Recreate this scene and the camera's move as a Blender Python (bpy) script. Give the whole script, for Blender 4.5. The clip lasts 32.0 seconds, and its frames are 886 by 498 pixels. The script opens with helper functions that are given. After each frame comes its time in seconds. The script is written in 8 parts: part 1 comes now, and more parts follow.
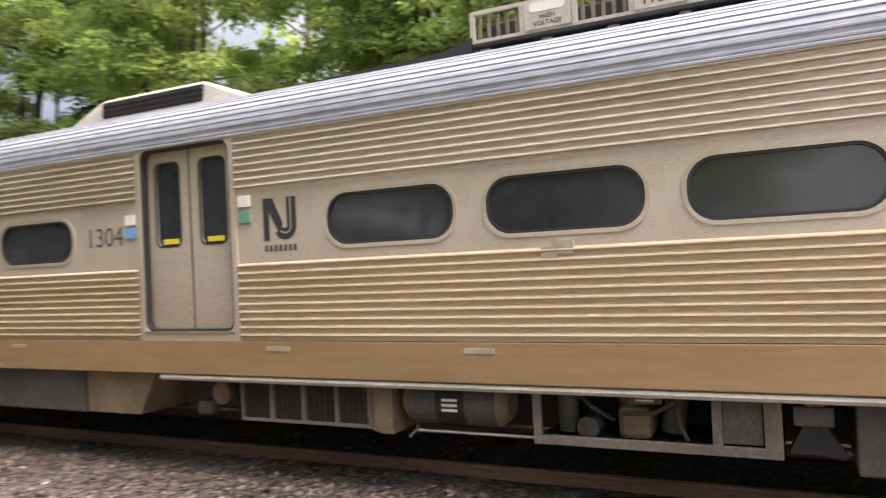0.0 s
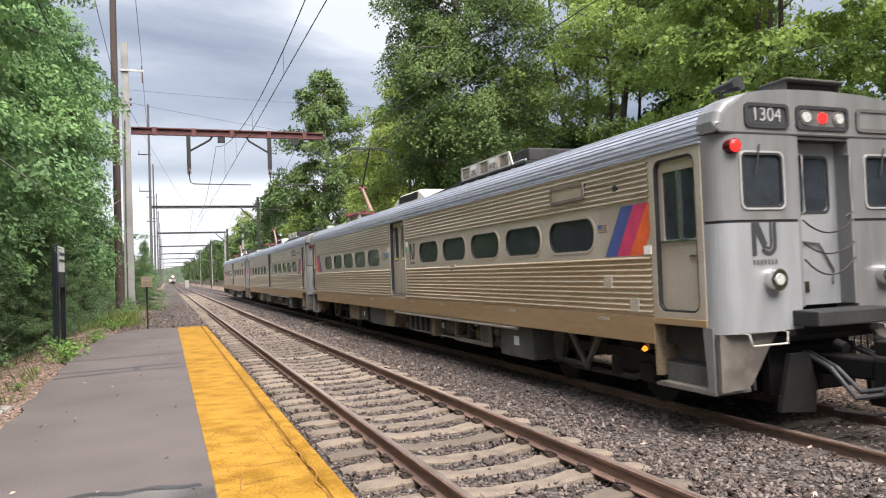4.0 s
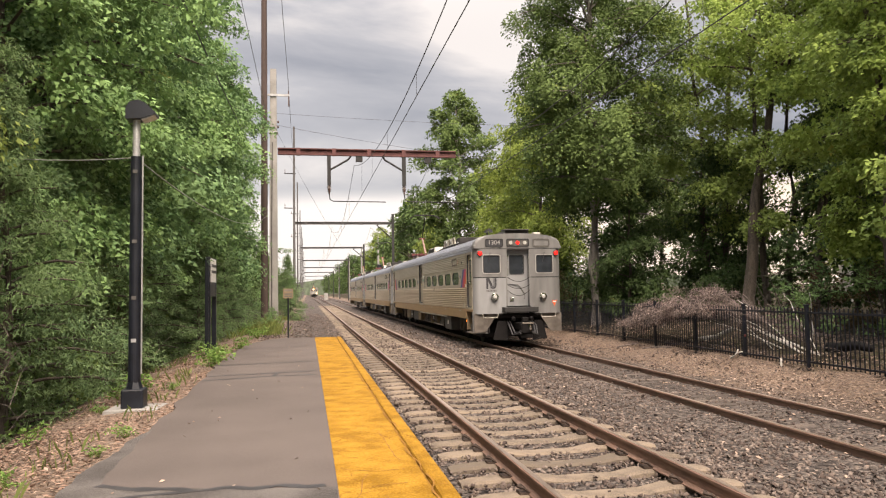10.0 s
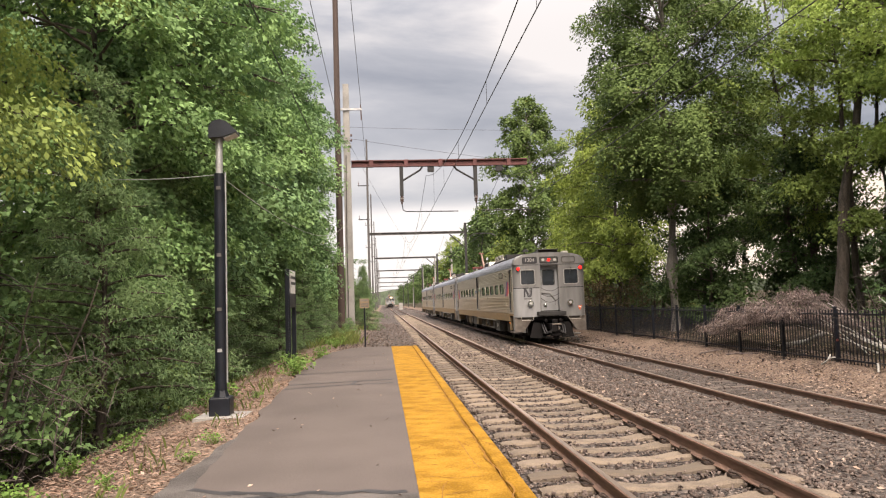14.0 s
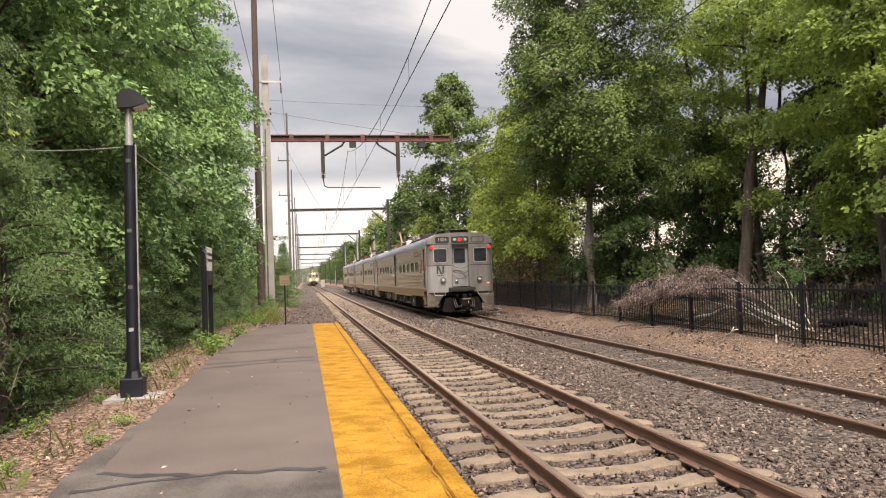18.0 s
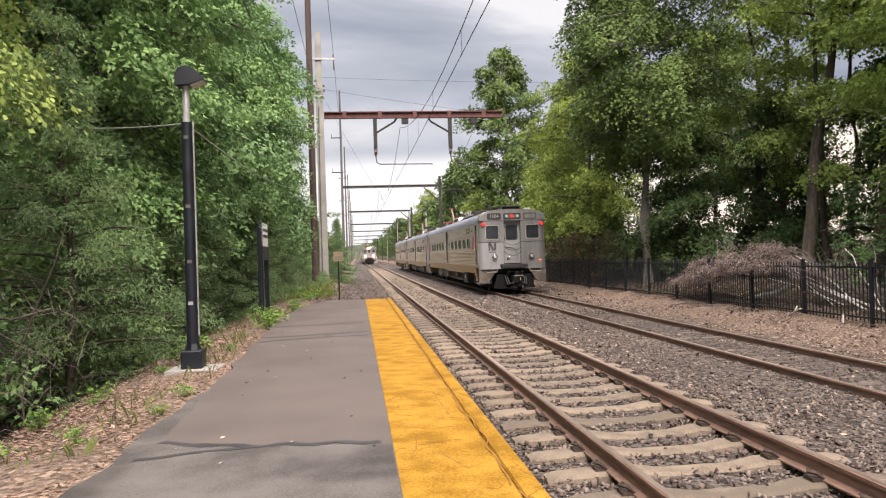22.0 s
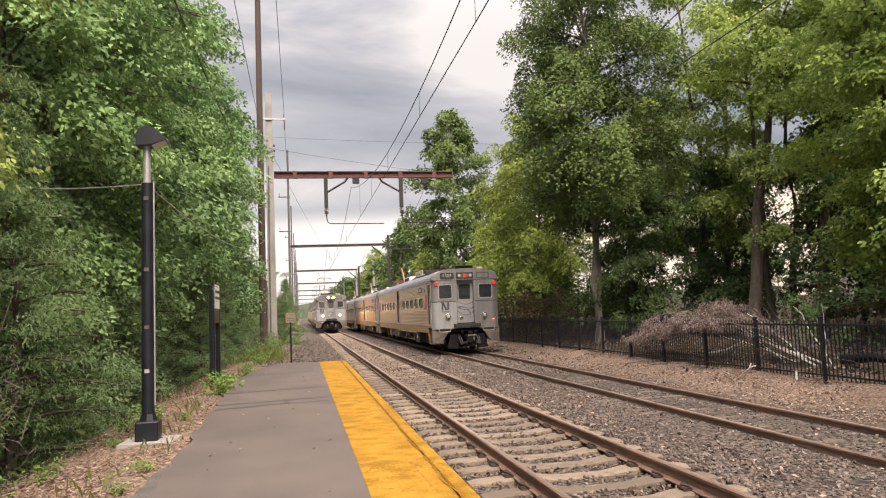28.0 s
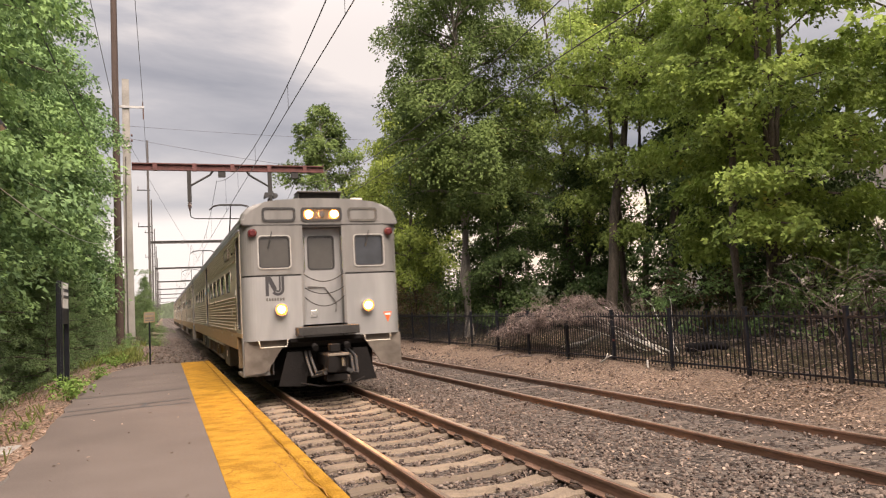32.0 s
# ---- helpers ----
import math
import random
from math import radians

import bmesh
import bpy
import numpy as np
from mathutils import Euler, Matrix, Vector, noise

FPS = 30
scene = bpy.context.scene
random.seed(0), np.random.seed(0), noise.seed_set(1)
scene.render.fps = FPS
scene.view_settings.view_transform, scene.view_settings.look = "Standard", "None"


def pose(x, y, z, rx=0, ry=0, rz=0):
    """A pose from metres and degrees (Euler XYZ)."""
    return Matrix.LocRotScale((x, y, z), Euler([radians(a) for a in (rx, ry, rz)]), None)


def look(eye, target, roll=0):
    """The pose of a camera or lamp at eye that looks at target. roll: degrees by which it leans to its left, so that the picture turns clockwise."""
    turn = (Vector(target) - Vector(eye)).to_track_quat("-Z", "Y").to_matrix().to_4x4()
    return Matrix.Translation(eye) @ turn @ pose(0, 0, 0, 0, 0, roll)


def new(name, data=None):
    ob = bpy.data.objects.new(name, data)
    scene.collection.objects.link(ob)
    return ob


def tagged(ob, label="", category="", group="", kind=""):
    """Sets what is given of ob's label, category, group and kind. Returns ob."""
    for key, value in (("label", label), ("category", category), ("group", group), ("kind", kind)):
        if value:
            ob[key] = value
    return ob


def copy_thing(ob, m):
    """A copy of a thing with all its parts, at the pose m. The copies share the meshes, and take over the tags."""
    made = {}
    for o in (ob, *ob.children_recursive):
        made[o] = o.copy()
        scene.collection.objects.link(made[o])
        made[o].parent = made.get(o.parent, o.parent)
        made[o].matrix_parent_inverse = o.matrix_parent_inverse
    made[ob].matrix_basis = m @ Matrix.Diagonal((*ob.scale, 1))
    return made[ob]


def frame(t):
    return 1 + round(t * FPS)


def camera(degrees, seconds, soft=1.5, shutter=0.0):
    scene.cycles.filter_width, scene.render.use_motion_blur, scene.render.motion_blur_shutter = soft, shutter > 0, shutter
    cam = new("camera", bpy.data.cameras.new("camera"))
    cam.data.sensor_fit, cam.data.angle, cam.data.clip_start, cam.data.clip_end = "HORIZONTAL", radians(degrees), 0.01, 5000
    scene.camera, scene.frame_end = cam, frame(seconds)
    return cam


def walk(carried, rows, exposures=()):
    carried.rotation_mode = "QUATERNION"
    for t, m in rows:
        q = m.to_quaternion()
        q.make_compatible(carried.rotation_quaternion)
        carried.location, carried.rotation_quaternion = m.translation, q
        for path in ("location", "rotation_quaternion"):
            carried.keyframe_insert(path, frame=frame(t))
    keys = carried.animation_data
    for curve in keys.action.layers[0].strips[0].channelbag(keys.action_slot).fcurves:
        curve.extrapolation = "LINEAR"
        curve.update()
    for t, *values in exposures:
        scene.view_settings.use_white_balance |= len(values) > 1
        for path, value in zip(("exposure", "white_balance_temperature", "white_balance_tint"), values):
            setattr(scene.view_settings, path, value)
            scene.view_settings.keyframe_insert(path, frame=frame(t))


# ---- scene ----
cam = camera(63.0, 32.0, soft=1.15, shutter=0.25)
PATH = [
    (0, (-2.678, -0.312, 1.731), (-0.879, 0.562, 1.764), -2.8),
    (0.2, (-2.775, -0.312, 1.73), (-1.115, 0.804, 1.764), -3.0),
    (0.4, (-2.746, -0.312, 1.729), (-1.255, 1.021, 1.769), -3.1),
    (0.6, (-2.713, -0.312, 1.729), (-1.381, 1.18, 1.771), -3.3),
    (1, (-2.71, -0.312, 1.73), (-1.637, 1.375, 1.792), -3.7),
    (1.5, (-2.797, -0.291, 1.716), (-1.936, 1.513, 1.789), -3.7),
    (2, (-2.827, -0.274, 1.723), (-2.088, 1.583, 1.796), -3.4),
    (2.5, (-2.853, -0.272, 1.72), (-2.172, 1.608, 1.788), -2.9),
    (3, (-2.847, -0.275, 1.719), (-2.177, 1.608, 1.783), -2.4),
    (3.5, (-2.851, -0.28, 1.719), (-2.159, 1.595, 1.78), -2.2),
    (5.5, (-2.882, -0.298, 1.731), (-2.135, 1.556, 1.79), -2.3),
    (6, (-2.894, -0.298, 1.729), (-2.191, 1.573, 1.791), -2.3),
    (6.5, (-2.885, -0.32, 1.725), (-2.243, 1.572, 1.803), -2.1),
    (7, (-2.843, -0.337, 1.723), (-2.276, 1.578, 1.831), -2.0),
    (7.5, (-2.791, -0.336, 1.722), (-2.275, 1.592, 1.85), -1.8),
    (8, (-2.793, -0.355, 1.727), (-2.301, 1.578, 1.873), -1.7),
    (8.5, (-2.906, -0.378, 1.736), (-2.426, 1.556, 1.897), -1.9),
    (9, (-2.965, -0.399, 1.72), (-2.505, 1.542, 1.873), -1.8),
    (9.5, (-2.872, -0.402, 1.717), (-2.452, 1.549, 1.853), -1.4),
    (10, (-2.783, -0.392, 1.703), (-2.415, 1.57, 1.819), -0.9),
    (10.5, (-2.763, -0.401, 1.692), (-2.454, 1.573, 1.79), -0.0),
    (11, (-2.779, -0.411, 1.69), (-2.535, 1.572, 1.781), 0.6),
    (11.5, (-2.789, -0.436, 1.691), (-2.598, 1.553, 1.789), 0.7),
    (12, (-2.794, -0.46, 1.696), (-2.633, 1.53, 1.816), 0.2),
    (12.5, (-2.788, -0.447, 1.699), (-2.641, 1.542, 1.842), -0.6),
    (13, (-2.789, -0.425, 1.715), (-2.646, 1.564, 1.865), -1.1),
    (13.5, (-2.802, -0.417, 1.7), (-2.652, 1.571, 1.851), -1.7),
    (14, (-2.804, -0.413, 1.691), (-2.635, 1.574, 1.835), -1.8),
    (14.5, (-2.778, -0.388, 1.695), (-2.564, 1.597, 1.827), -1.7),
    (15, (-2.776, -0.365, 1.698), (-2.504, 1.613, 1.82), -1.7),
    (15.5, (-2.782, -0.366, 1.696), (-2.457, 1.604, 1.81), -1.9),
    (17.5, (-2.779, -0.418, 1.683), (-2.392, 1.542, 1.756), -2.0),
    (18, (-2.783, -0.414, 1.687), (-2.404, 1.549, 1.76), -2.0),
    (18.5, (-2.789, -0.387, 1.687), (-2.417, 1.577, 1.762), -2.0),
    (19, (-2.797, -0.376, 1.688), (-2.434, 1.589, 1.766), -2.1),
    (19.5, (-2.795, -0.377, 1.686), (-2.447, 1.59, 1.767), -2.3),
    (20, (-2.797, -0.365, 1.681), (-2.463, 1.605, 1.763), -2.3),
    (20.5, (-2.793, -0.371, 1.69), (-2.467, 1.601, 1.764), -2.4),
    (21, (-2.788, -0.371, 1.68), (-2.469, 1.602, 1.743), -2.4),
    (21.5, (-2.761, -0.343, 1.664), (-2.472, 1.636, 1.702), -2.2),
    (22, (-2.793, -0.321, 1.67), (-2.557, 1.665, 1.684), -1.8),
    (22.5, (-2.918, -0.311, 1.689), (-2.713, 1.679, 1.693), -1.5),
    (23, (-3.065, -0.306, 1.692), (-2.851, 1.683, 1.685), -1.3),
    (23.5, (-3.07, -0.253, 1.695), (-2.835, 1.733, 1.685), -1.2),
    (24, (-2.999, -0.175, 1.703), (-2.758, 1.81, 1.73), -1.6),
    (24.5, (-3.002, -0.109, 1.717), (-2.755, 1.874, 1.794), -2.3),
    (25, (-3.119, -0.126, 1.726), (-2.852, 1.853, 1.836), -2.8),
    (25.5, (-3.148, -0.145, 1.736), (-2.859, 1.829, 1.871), -2.8),
    (27.5, (-3.097, -0.159, 1.734), (-2.727, 1.799, 1.903), -2.3),
    (28, (-3.098, -0.163, 1.739), (-2.71, 1.792, 1.909), -2.3),
    (28.5, (-3.092, -0.165, 1.737), (-2.681, 1.785, 1.907), -2.4),
    (29, (-3.081, -0.157, 1.73), (-2.627, 1.784, 1.892), -2.6),
    (29.5, (-3.074, -0.139, 1.733), (-2.561, 1.788, 1.885), -2.8),
    (30, (-3.071, -0.11, 1.735), (-2.499, 1.801, 1.876), -3.0),
    (30.5, (-3.06, -0.113, 1.727), (-2.44, 1.783, 1.865), -3.0),
    (31, (-3.049, -0.131, 1.729), (-2.39, 1.752, 1.865), -3.0),
    (31.5, (-3.051, -0.163, 1.724), (-2.356, 1.707, 1.863), -3.0),
    (32, (-3.042, -0.163, 1.714), (-2.317, 1.696, 1.859), -3.0),
]
EXPOSURES = [(0, 1.30, 6800, 18), (1.5, 1.08, 6650, 16), (3.5, 0.90, 6200, 13), (7, 0.90, 6150, 11), (8.5, 0.88, 6400, 11), (10, 0.82, 7350, 17), (13, 0.83, 7150, 17), (18, 0.82, 7250, 17), (20, 0.83, 6750, 16), (22, 0.84, 6750, 16), (23.5, 0.89, 6300, 13), (25, 0.90, 6150, 11), (27.5, 0.82, 7150, 17), (32, 0.75, 7500, 20)]
walk(cam, [(t, look(eye, target, roll)) for t, eye, target, roll in PATH], EXPOSURES)

# ---------------------------------------------------------------- light
world = bpy.data.worlds.new("overcast_sky")
scene.world = world
world.use_nodes = True
wn, wl = world.node_tree.nodes, world.node_tree.links
wn.clear()
w_out = wn.new("ShaderNodeOutputWorld")
w_bg = wn.new("ShaderNodeBackground")
w_sky = wn.new("ShaderNodeTexSky")
w_sky.sky_type, w_sky.sun_disc = "NISHITA", False
w_sky.sun_elevation, w_sky.sun_rotation = radians(57), radians(176)
w_sky.air_density, w_sky.dust_density = 1.2, 2.0
w_co = wn.new("ShaderNodeTexCoord")
w_map = wn.new("ShaderNodeMapping")
w_map.inputs["Scale"].default_value = (1.0, 1.0, 3.2)
w_map.inputs["Location"].default_value = (3.1, 0.35, 0.1)
w_noise = wn.new("ShaderNodeTexNoise")
w_noise.inputs["Scale"].default_value, w_noise.inputs["Detail"].default_value = 2.6, 7
w_noise.inputs["Roughness"].default_value = 0.55
w_noise.inputs["Distortion"].default_value = 0.35
w_ramp = wn.new("ShaderNodeValToRGB")
cr = w_ramp.color_ramp
cr.elements[0].position, cr.elements[0].color = 0.30, (3.1, 3.55, 4.3, 1)
cr.elements[1].position, cr.elements[1].color = 0.70, (9.3, 9.5, 9.65, 1)
mid_el = cr.elements.new(0.5)
mid_el.color = (5.3, 5.75, 6.45, 1)
w_sep = wn.new("ShaderNodeSeparateXYZ")
w_hor = wn.new("ShaderNodeMapRange")
w_hor.inputs["From Min"].default_value, w_hor.inputs["From Max"].default_value = 0.112, 0.158
w_hor.inputs["To Min"].default_value, w_hor.inputs["To Max"].default_value = 1.0, 0.0
w_hor.interpolation_type = "SMOOTHSTEP"
w_mixh = wn.new("ShaderNodeMix")
w_mixh.data_type = "RGBA"
w_warm = wn.new("ShaderNodeMapRange")
w_warm.interpolation_type = "SMOOTHSTEP"
w_warm.inputs["From Min"].default_value, w_warm.inputs["From Max"].default_value = 0.22, 0.5
w_cream = wn.new("ShaderNodeMix")
w_cream.data_type = "RGBA"
w_cream.inputs["A"].default_value, w_cream.inputs["B"].default_value = (10.6, 10.8, 11.0, 1), (12.4, 11.0, 9.4, 1)
w_edge = wn.new("ShaderNodeMath")
w_edge.operation, w_edge.inputs[1].default_value = "MULTIPLY_ADD", 0.09
w_low = wn.new("ShaderNodeMath")
w_low.operation, w_low.inputs[1].default_value = "SUBTRACT", 0.045
# heavier cloud just above the bright horizon, a thin bright break higher up
w_band = wn.new("ShaderNodeMapRange")
w_band.interpolation_type = "SMOOTHSTEP"
w_band.inputs["From Min"].default_value, w_band.inputs["From Max"].default_value = 0.20, 0.36
w_band.inputs["To Min"].default_value, w_band.inputs["To Max"].default_value = -0.09, 0.05
w_sum = wn.new("ShaderNodeMath")
w_way = wn.new("ShaderNodeVectorMath")
w_way.operation, w_way.inputs[1].default_value = "DOT_PRODUCT", (0.285, 0.885, 0.368)
w_gap = wn.new("ShaderNodeMapRange")
w_gap.interpolation_type = "SMOOTHSTEP"
w_gap.inputs["From Min"].default_value, w_gap.inputs["From Max"].default_value = 0.984, 1.0
w_gap.inputs["To Min"].default_value, w_gap.inputs["To Max"].default_value = 0.0, 0.20
w_sum2 = wn.new("ShaderNodeMath")
w_mix = wn.new("ShaderNodeMix")
w_mix.data_type = "RGBA"
w_mix.inputs["Factor"].default_value = 0.86
wl.new(w_co.outputs["Generated"], w_map.inputs["Vector"])
wl.new(w_map.outputs["Vector"], w_noise.inputs["Vector"])
wl.new(w_co.outputs["Generated"], w_sep.inputs["Vector"])
wl.new(w_sep.outputs["Z"], w_band.inputs["Value"])
wl.new(w_noise.outputs["Fac"], w_sum.inputs[0])
wl.new(w_band.outputs["Result"], w_sum.inputs[1])
wl.new(w_co.outputs["Generated"], w_way.inputs[0])
wl.new(w_way.outputs["Value"], w_gap.inputs["Value"])
wl.new(w_sum.outputs[0], w_sum2.inputs[0])
wl.new(w_gap.outputs["Result"], w_sum2.inputs[1])
wl.new(w_sum2.outputs[0], w_ramp.inputs["Fac"])
wl.new(w_noise.outputs["Fac"], w_edge.inputs[0])
wl.new(w_sep.outputs["Z"], w_edge.inputs[2])
wl.new(w_edge.outputs[0], w_low.inputs[0])
wl.new(w_low.outputs[0], w_hor.inputs["Value"])
wl.new(w_sep.outputs["X"], w_warm.inputs["Value"])
wl.new(w_warm.outputs["Result"], w_cream.inputs["Factor"])
wl.new(w_cream.outputs["Result"], w_mixh.inputs["B"])
wl.new(w_hor.outputs["Result"], w_mixh.inputs["Factor"])
wl.new(w_ramp.outputs["Color"], w_mixh.inputs["A"])
wl.new(w_sky.outputs["Color"], w_mix.inputs["A"])
wl.new(w_mixh.outputs["Result"], w_mix.inputs["B"])
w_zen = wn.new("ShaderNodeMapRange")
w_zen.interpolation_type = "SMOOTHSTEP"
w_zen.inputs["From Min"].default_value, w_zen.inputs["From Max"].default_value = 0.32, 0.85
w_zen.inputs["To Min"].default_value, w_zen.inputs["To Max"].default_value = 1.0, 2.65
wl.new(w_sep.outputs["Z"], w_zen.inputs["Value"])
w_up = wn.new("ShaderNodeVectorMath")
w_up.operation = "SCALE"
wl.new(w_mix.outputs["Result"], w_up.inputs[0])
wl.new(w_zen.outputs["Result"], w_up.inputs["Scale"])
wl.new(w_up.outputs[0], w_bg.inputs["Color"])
wl.new(w_bg.outputs["Background"], w_out.inputs["Surface"])
w_bg.inputs["Strength"].default_value = 0.061

sun_data = bpy.data.lights.new("sun", "SUN")
sun_data.energy, sun_data.angle, sun_data.color = 5.3, radians(45), (1.0, 0.93, 0.83)
sun = new("sun", sun_data)
sun.matrix_basis = look((1.0, -14.5, 22.5), (0, 0, 0))

# ---------------------------------------------------------------- materials


def mat(name, base, rough=0.6, metal=0.0, vary=0.25, scale=3.0, fine=40.0, bump=0.2, dist=0.01, spec=0.5, tint=None,
        emit=None, power=0.0, random=0.0, stretch=(1, 1, 1), coat=0.0):
    """A surface with variation at two scales and fine relief, in object space."""
    m = bpy.data.materials.new(name)
    m.use_nodes = True
    n, l = m.node_tree.nodes, m.node_tree.links
    p = n["Principled BSDF"]
    p.inputs["Roughness"].default_value, p.inputs["Metallic"].default_value = rough, metal
    p.inputs["Specular IOR Level"].default_value = spec
    p.inputs["Coat Weight"].default_value = coat
    co = n.new("ShaderNodeTexCoord")
    mp = n.new("ShaderNodeMapping")
    mp.inputs["Scale"].default_value = stretch
    l.new(co.outputs["Object"], mp.inputs["Vector"])
    big = n.new("ShaderNodeTexNoise")
    big.inputs["Scale"].default_value, big.inputs["Detail"].default_value = scale, 5
    small = n.new("ShaderNodeTexNoise")
    small.inputs["Scale"].default_value, small.inputs["Detail"].default_value = fine, 3
    l.new(mp.outputs["Vector"], big.inputs["Vector"])
    l.new(mp.outputs["Vector"], small.inputs["Vector"])
    lo = [c * (1 - vary) for c in base]
    hi = list(tint) if tint else [min(1, c * (1 + vary)) for c in base]
    ramp = n.new("ShaderNodeValToRGB")
    ramp.color_ramp.elements[0].position, ramp.color_ramp.elements[1].position = 0.40, 0.60
    ramp.color_ramp.elements[0].color, ramp.color_ramp.elements[1].color = (*lo, 1), (*hi, 1)
    add = n.new("ShaderNodeMath")
    add.operation, add.inputs[1].default_value = "MULTIPLY_ADD", 0.45
    l.new(small.outputs["Fac"], add.inputs[0])
    sc = n.new("ShaderNodeMath")
    sc.operation, sc.inputs[1].default_value = "MULTIPLY", 0.55
    l.new(big.outputs["Fac"], sc.inputs[0])
    l.new(sc.outputs[0], add.inputs[2])
    fac = add.outputs[0]
    if random:
        info = n.new("ShaderNodeObjectInfo")
        r = n.new("ShaderNodeMath")
        r.operation, r.inputs[1].default_value, r.inputs[2].default_value = "MULTIPLY_ADD", random, -random / 2
        l.new(info.outputs["Random"], r.inputs[0])
        s = n.new("ShaderNodeMath")
        l.new(r.outputs[0], s.inputs[0])
        l.new(fac, s.inputs[1])
        fac = s.outputs[0]
    l.new(fac, ramp.inputs["Fac"])
    l.new(ramp.outputs["Color"], p.inputs["Base Color"])
    rr = n.new("ShaderNodeMath")
    rr.operation, rr.inputs[1].default_value, rr.inputs[2].default_value = "MULTIPLY_ADD", 0.25, rough - 0.12
    rr.use_clamp = True
    l.new(big.outputs["Fac"], rr.inputs[0])
    l.new(rr.outputs[0], p.inputs["Roughness"])
    if bump:
        b = n.new("ShaderNodeBump")
        b.inputs["Strength"].default_value, b.inputs["Distance"].default_value = bump, dist
        l.new(small.outputs["Fac"], b.inputs["Height"])
        l.new(b.outputs["Normal"], p.inputs["Normal"])
    if emit:
        p.inputs["Emission Color"].default_value, p.inputs["Emission Strength"].default_value = (*emit, 1), power
    return m


def leaf_mat(name, dark, light, warm, glow=0.35):
    m = bpy.data.materials.new(name)
    m.use_nodes = True
    n, l = m.node_tree.nodes, m.node_tree.links
    p = n["Principled BSDF"]
    p.inputs["Roughness"].default_value = 0.55
    p.inputs["Specular IOR Level"].default_value = 0.1
    geo = n.new("ShaderNodeNewGeometry")
    ramp = n.new("ShaderNodeValToRGB")
    e = ramp.color_ramp.elements
    e[0].position, e[0].color = 0.0, (*dark, 1)
    e[1].position, e[1].color = 1.0, (*warm, 1)
    k = e.new(0.55)
    k.color = (*light, 1)
    k2 = e.new(0.93)
    k2.color = (*light, 1)
    co = n.new("ShaderNodeTexCoord")
    noi = n.new("ShaderNodeTexNoise")
    noi.inputs["Scale"].default_value = 0.75
    noi.inputs["Detail"].default_value = 3
    l.new(co.outputs["Object"], noi.inputs["Vector"])
    s = n.new("ShaderNodeMath")
    s.operation, s.inputs[1].default_value, s.inputs[2].default_value = "MULTIPLY_ADD", 1.8, -0.64
    l.new(noi.outputs["Fac"], s.inputs[0])
    a = n.new("ShaderNodeMath")
    a.use_clamp = True
    l.new(s.outputs[0], a.inputs[0])
    each = n.new("ShaderNodeMath")
    each.operation, each.inputs[1].default_value = "MULTIPLY", 0.44
    l.new(geo.outputs["Random Per Island"], each.inputs[0])
    l.new(each.outputs[0], a.inputs[1])
    l.new(a.outputs[0], ramp.inputs["Fac"])
    l.new(ramp.outputs["Color"], p.inputs["Base Color"])
    tr = n.new("ShaderNodeBsdfTranslucent")
    l.new(ramp.outputs["Color"], tr.inputs["Color"])
    mx = n.new("ShaderNodeMixShader")
    mx.inputs["Fac"].default_value = glow * 0.65
    l.new(p.outputs[0], mx.inputs[1])
    l.new(tr.outputs[0], mx.inputs[2])
    l.new(mx.outputs[0], n["Material Output"].inputs["Surface"])
    return m


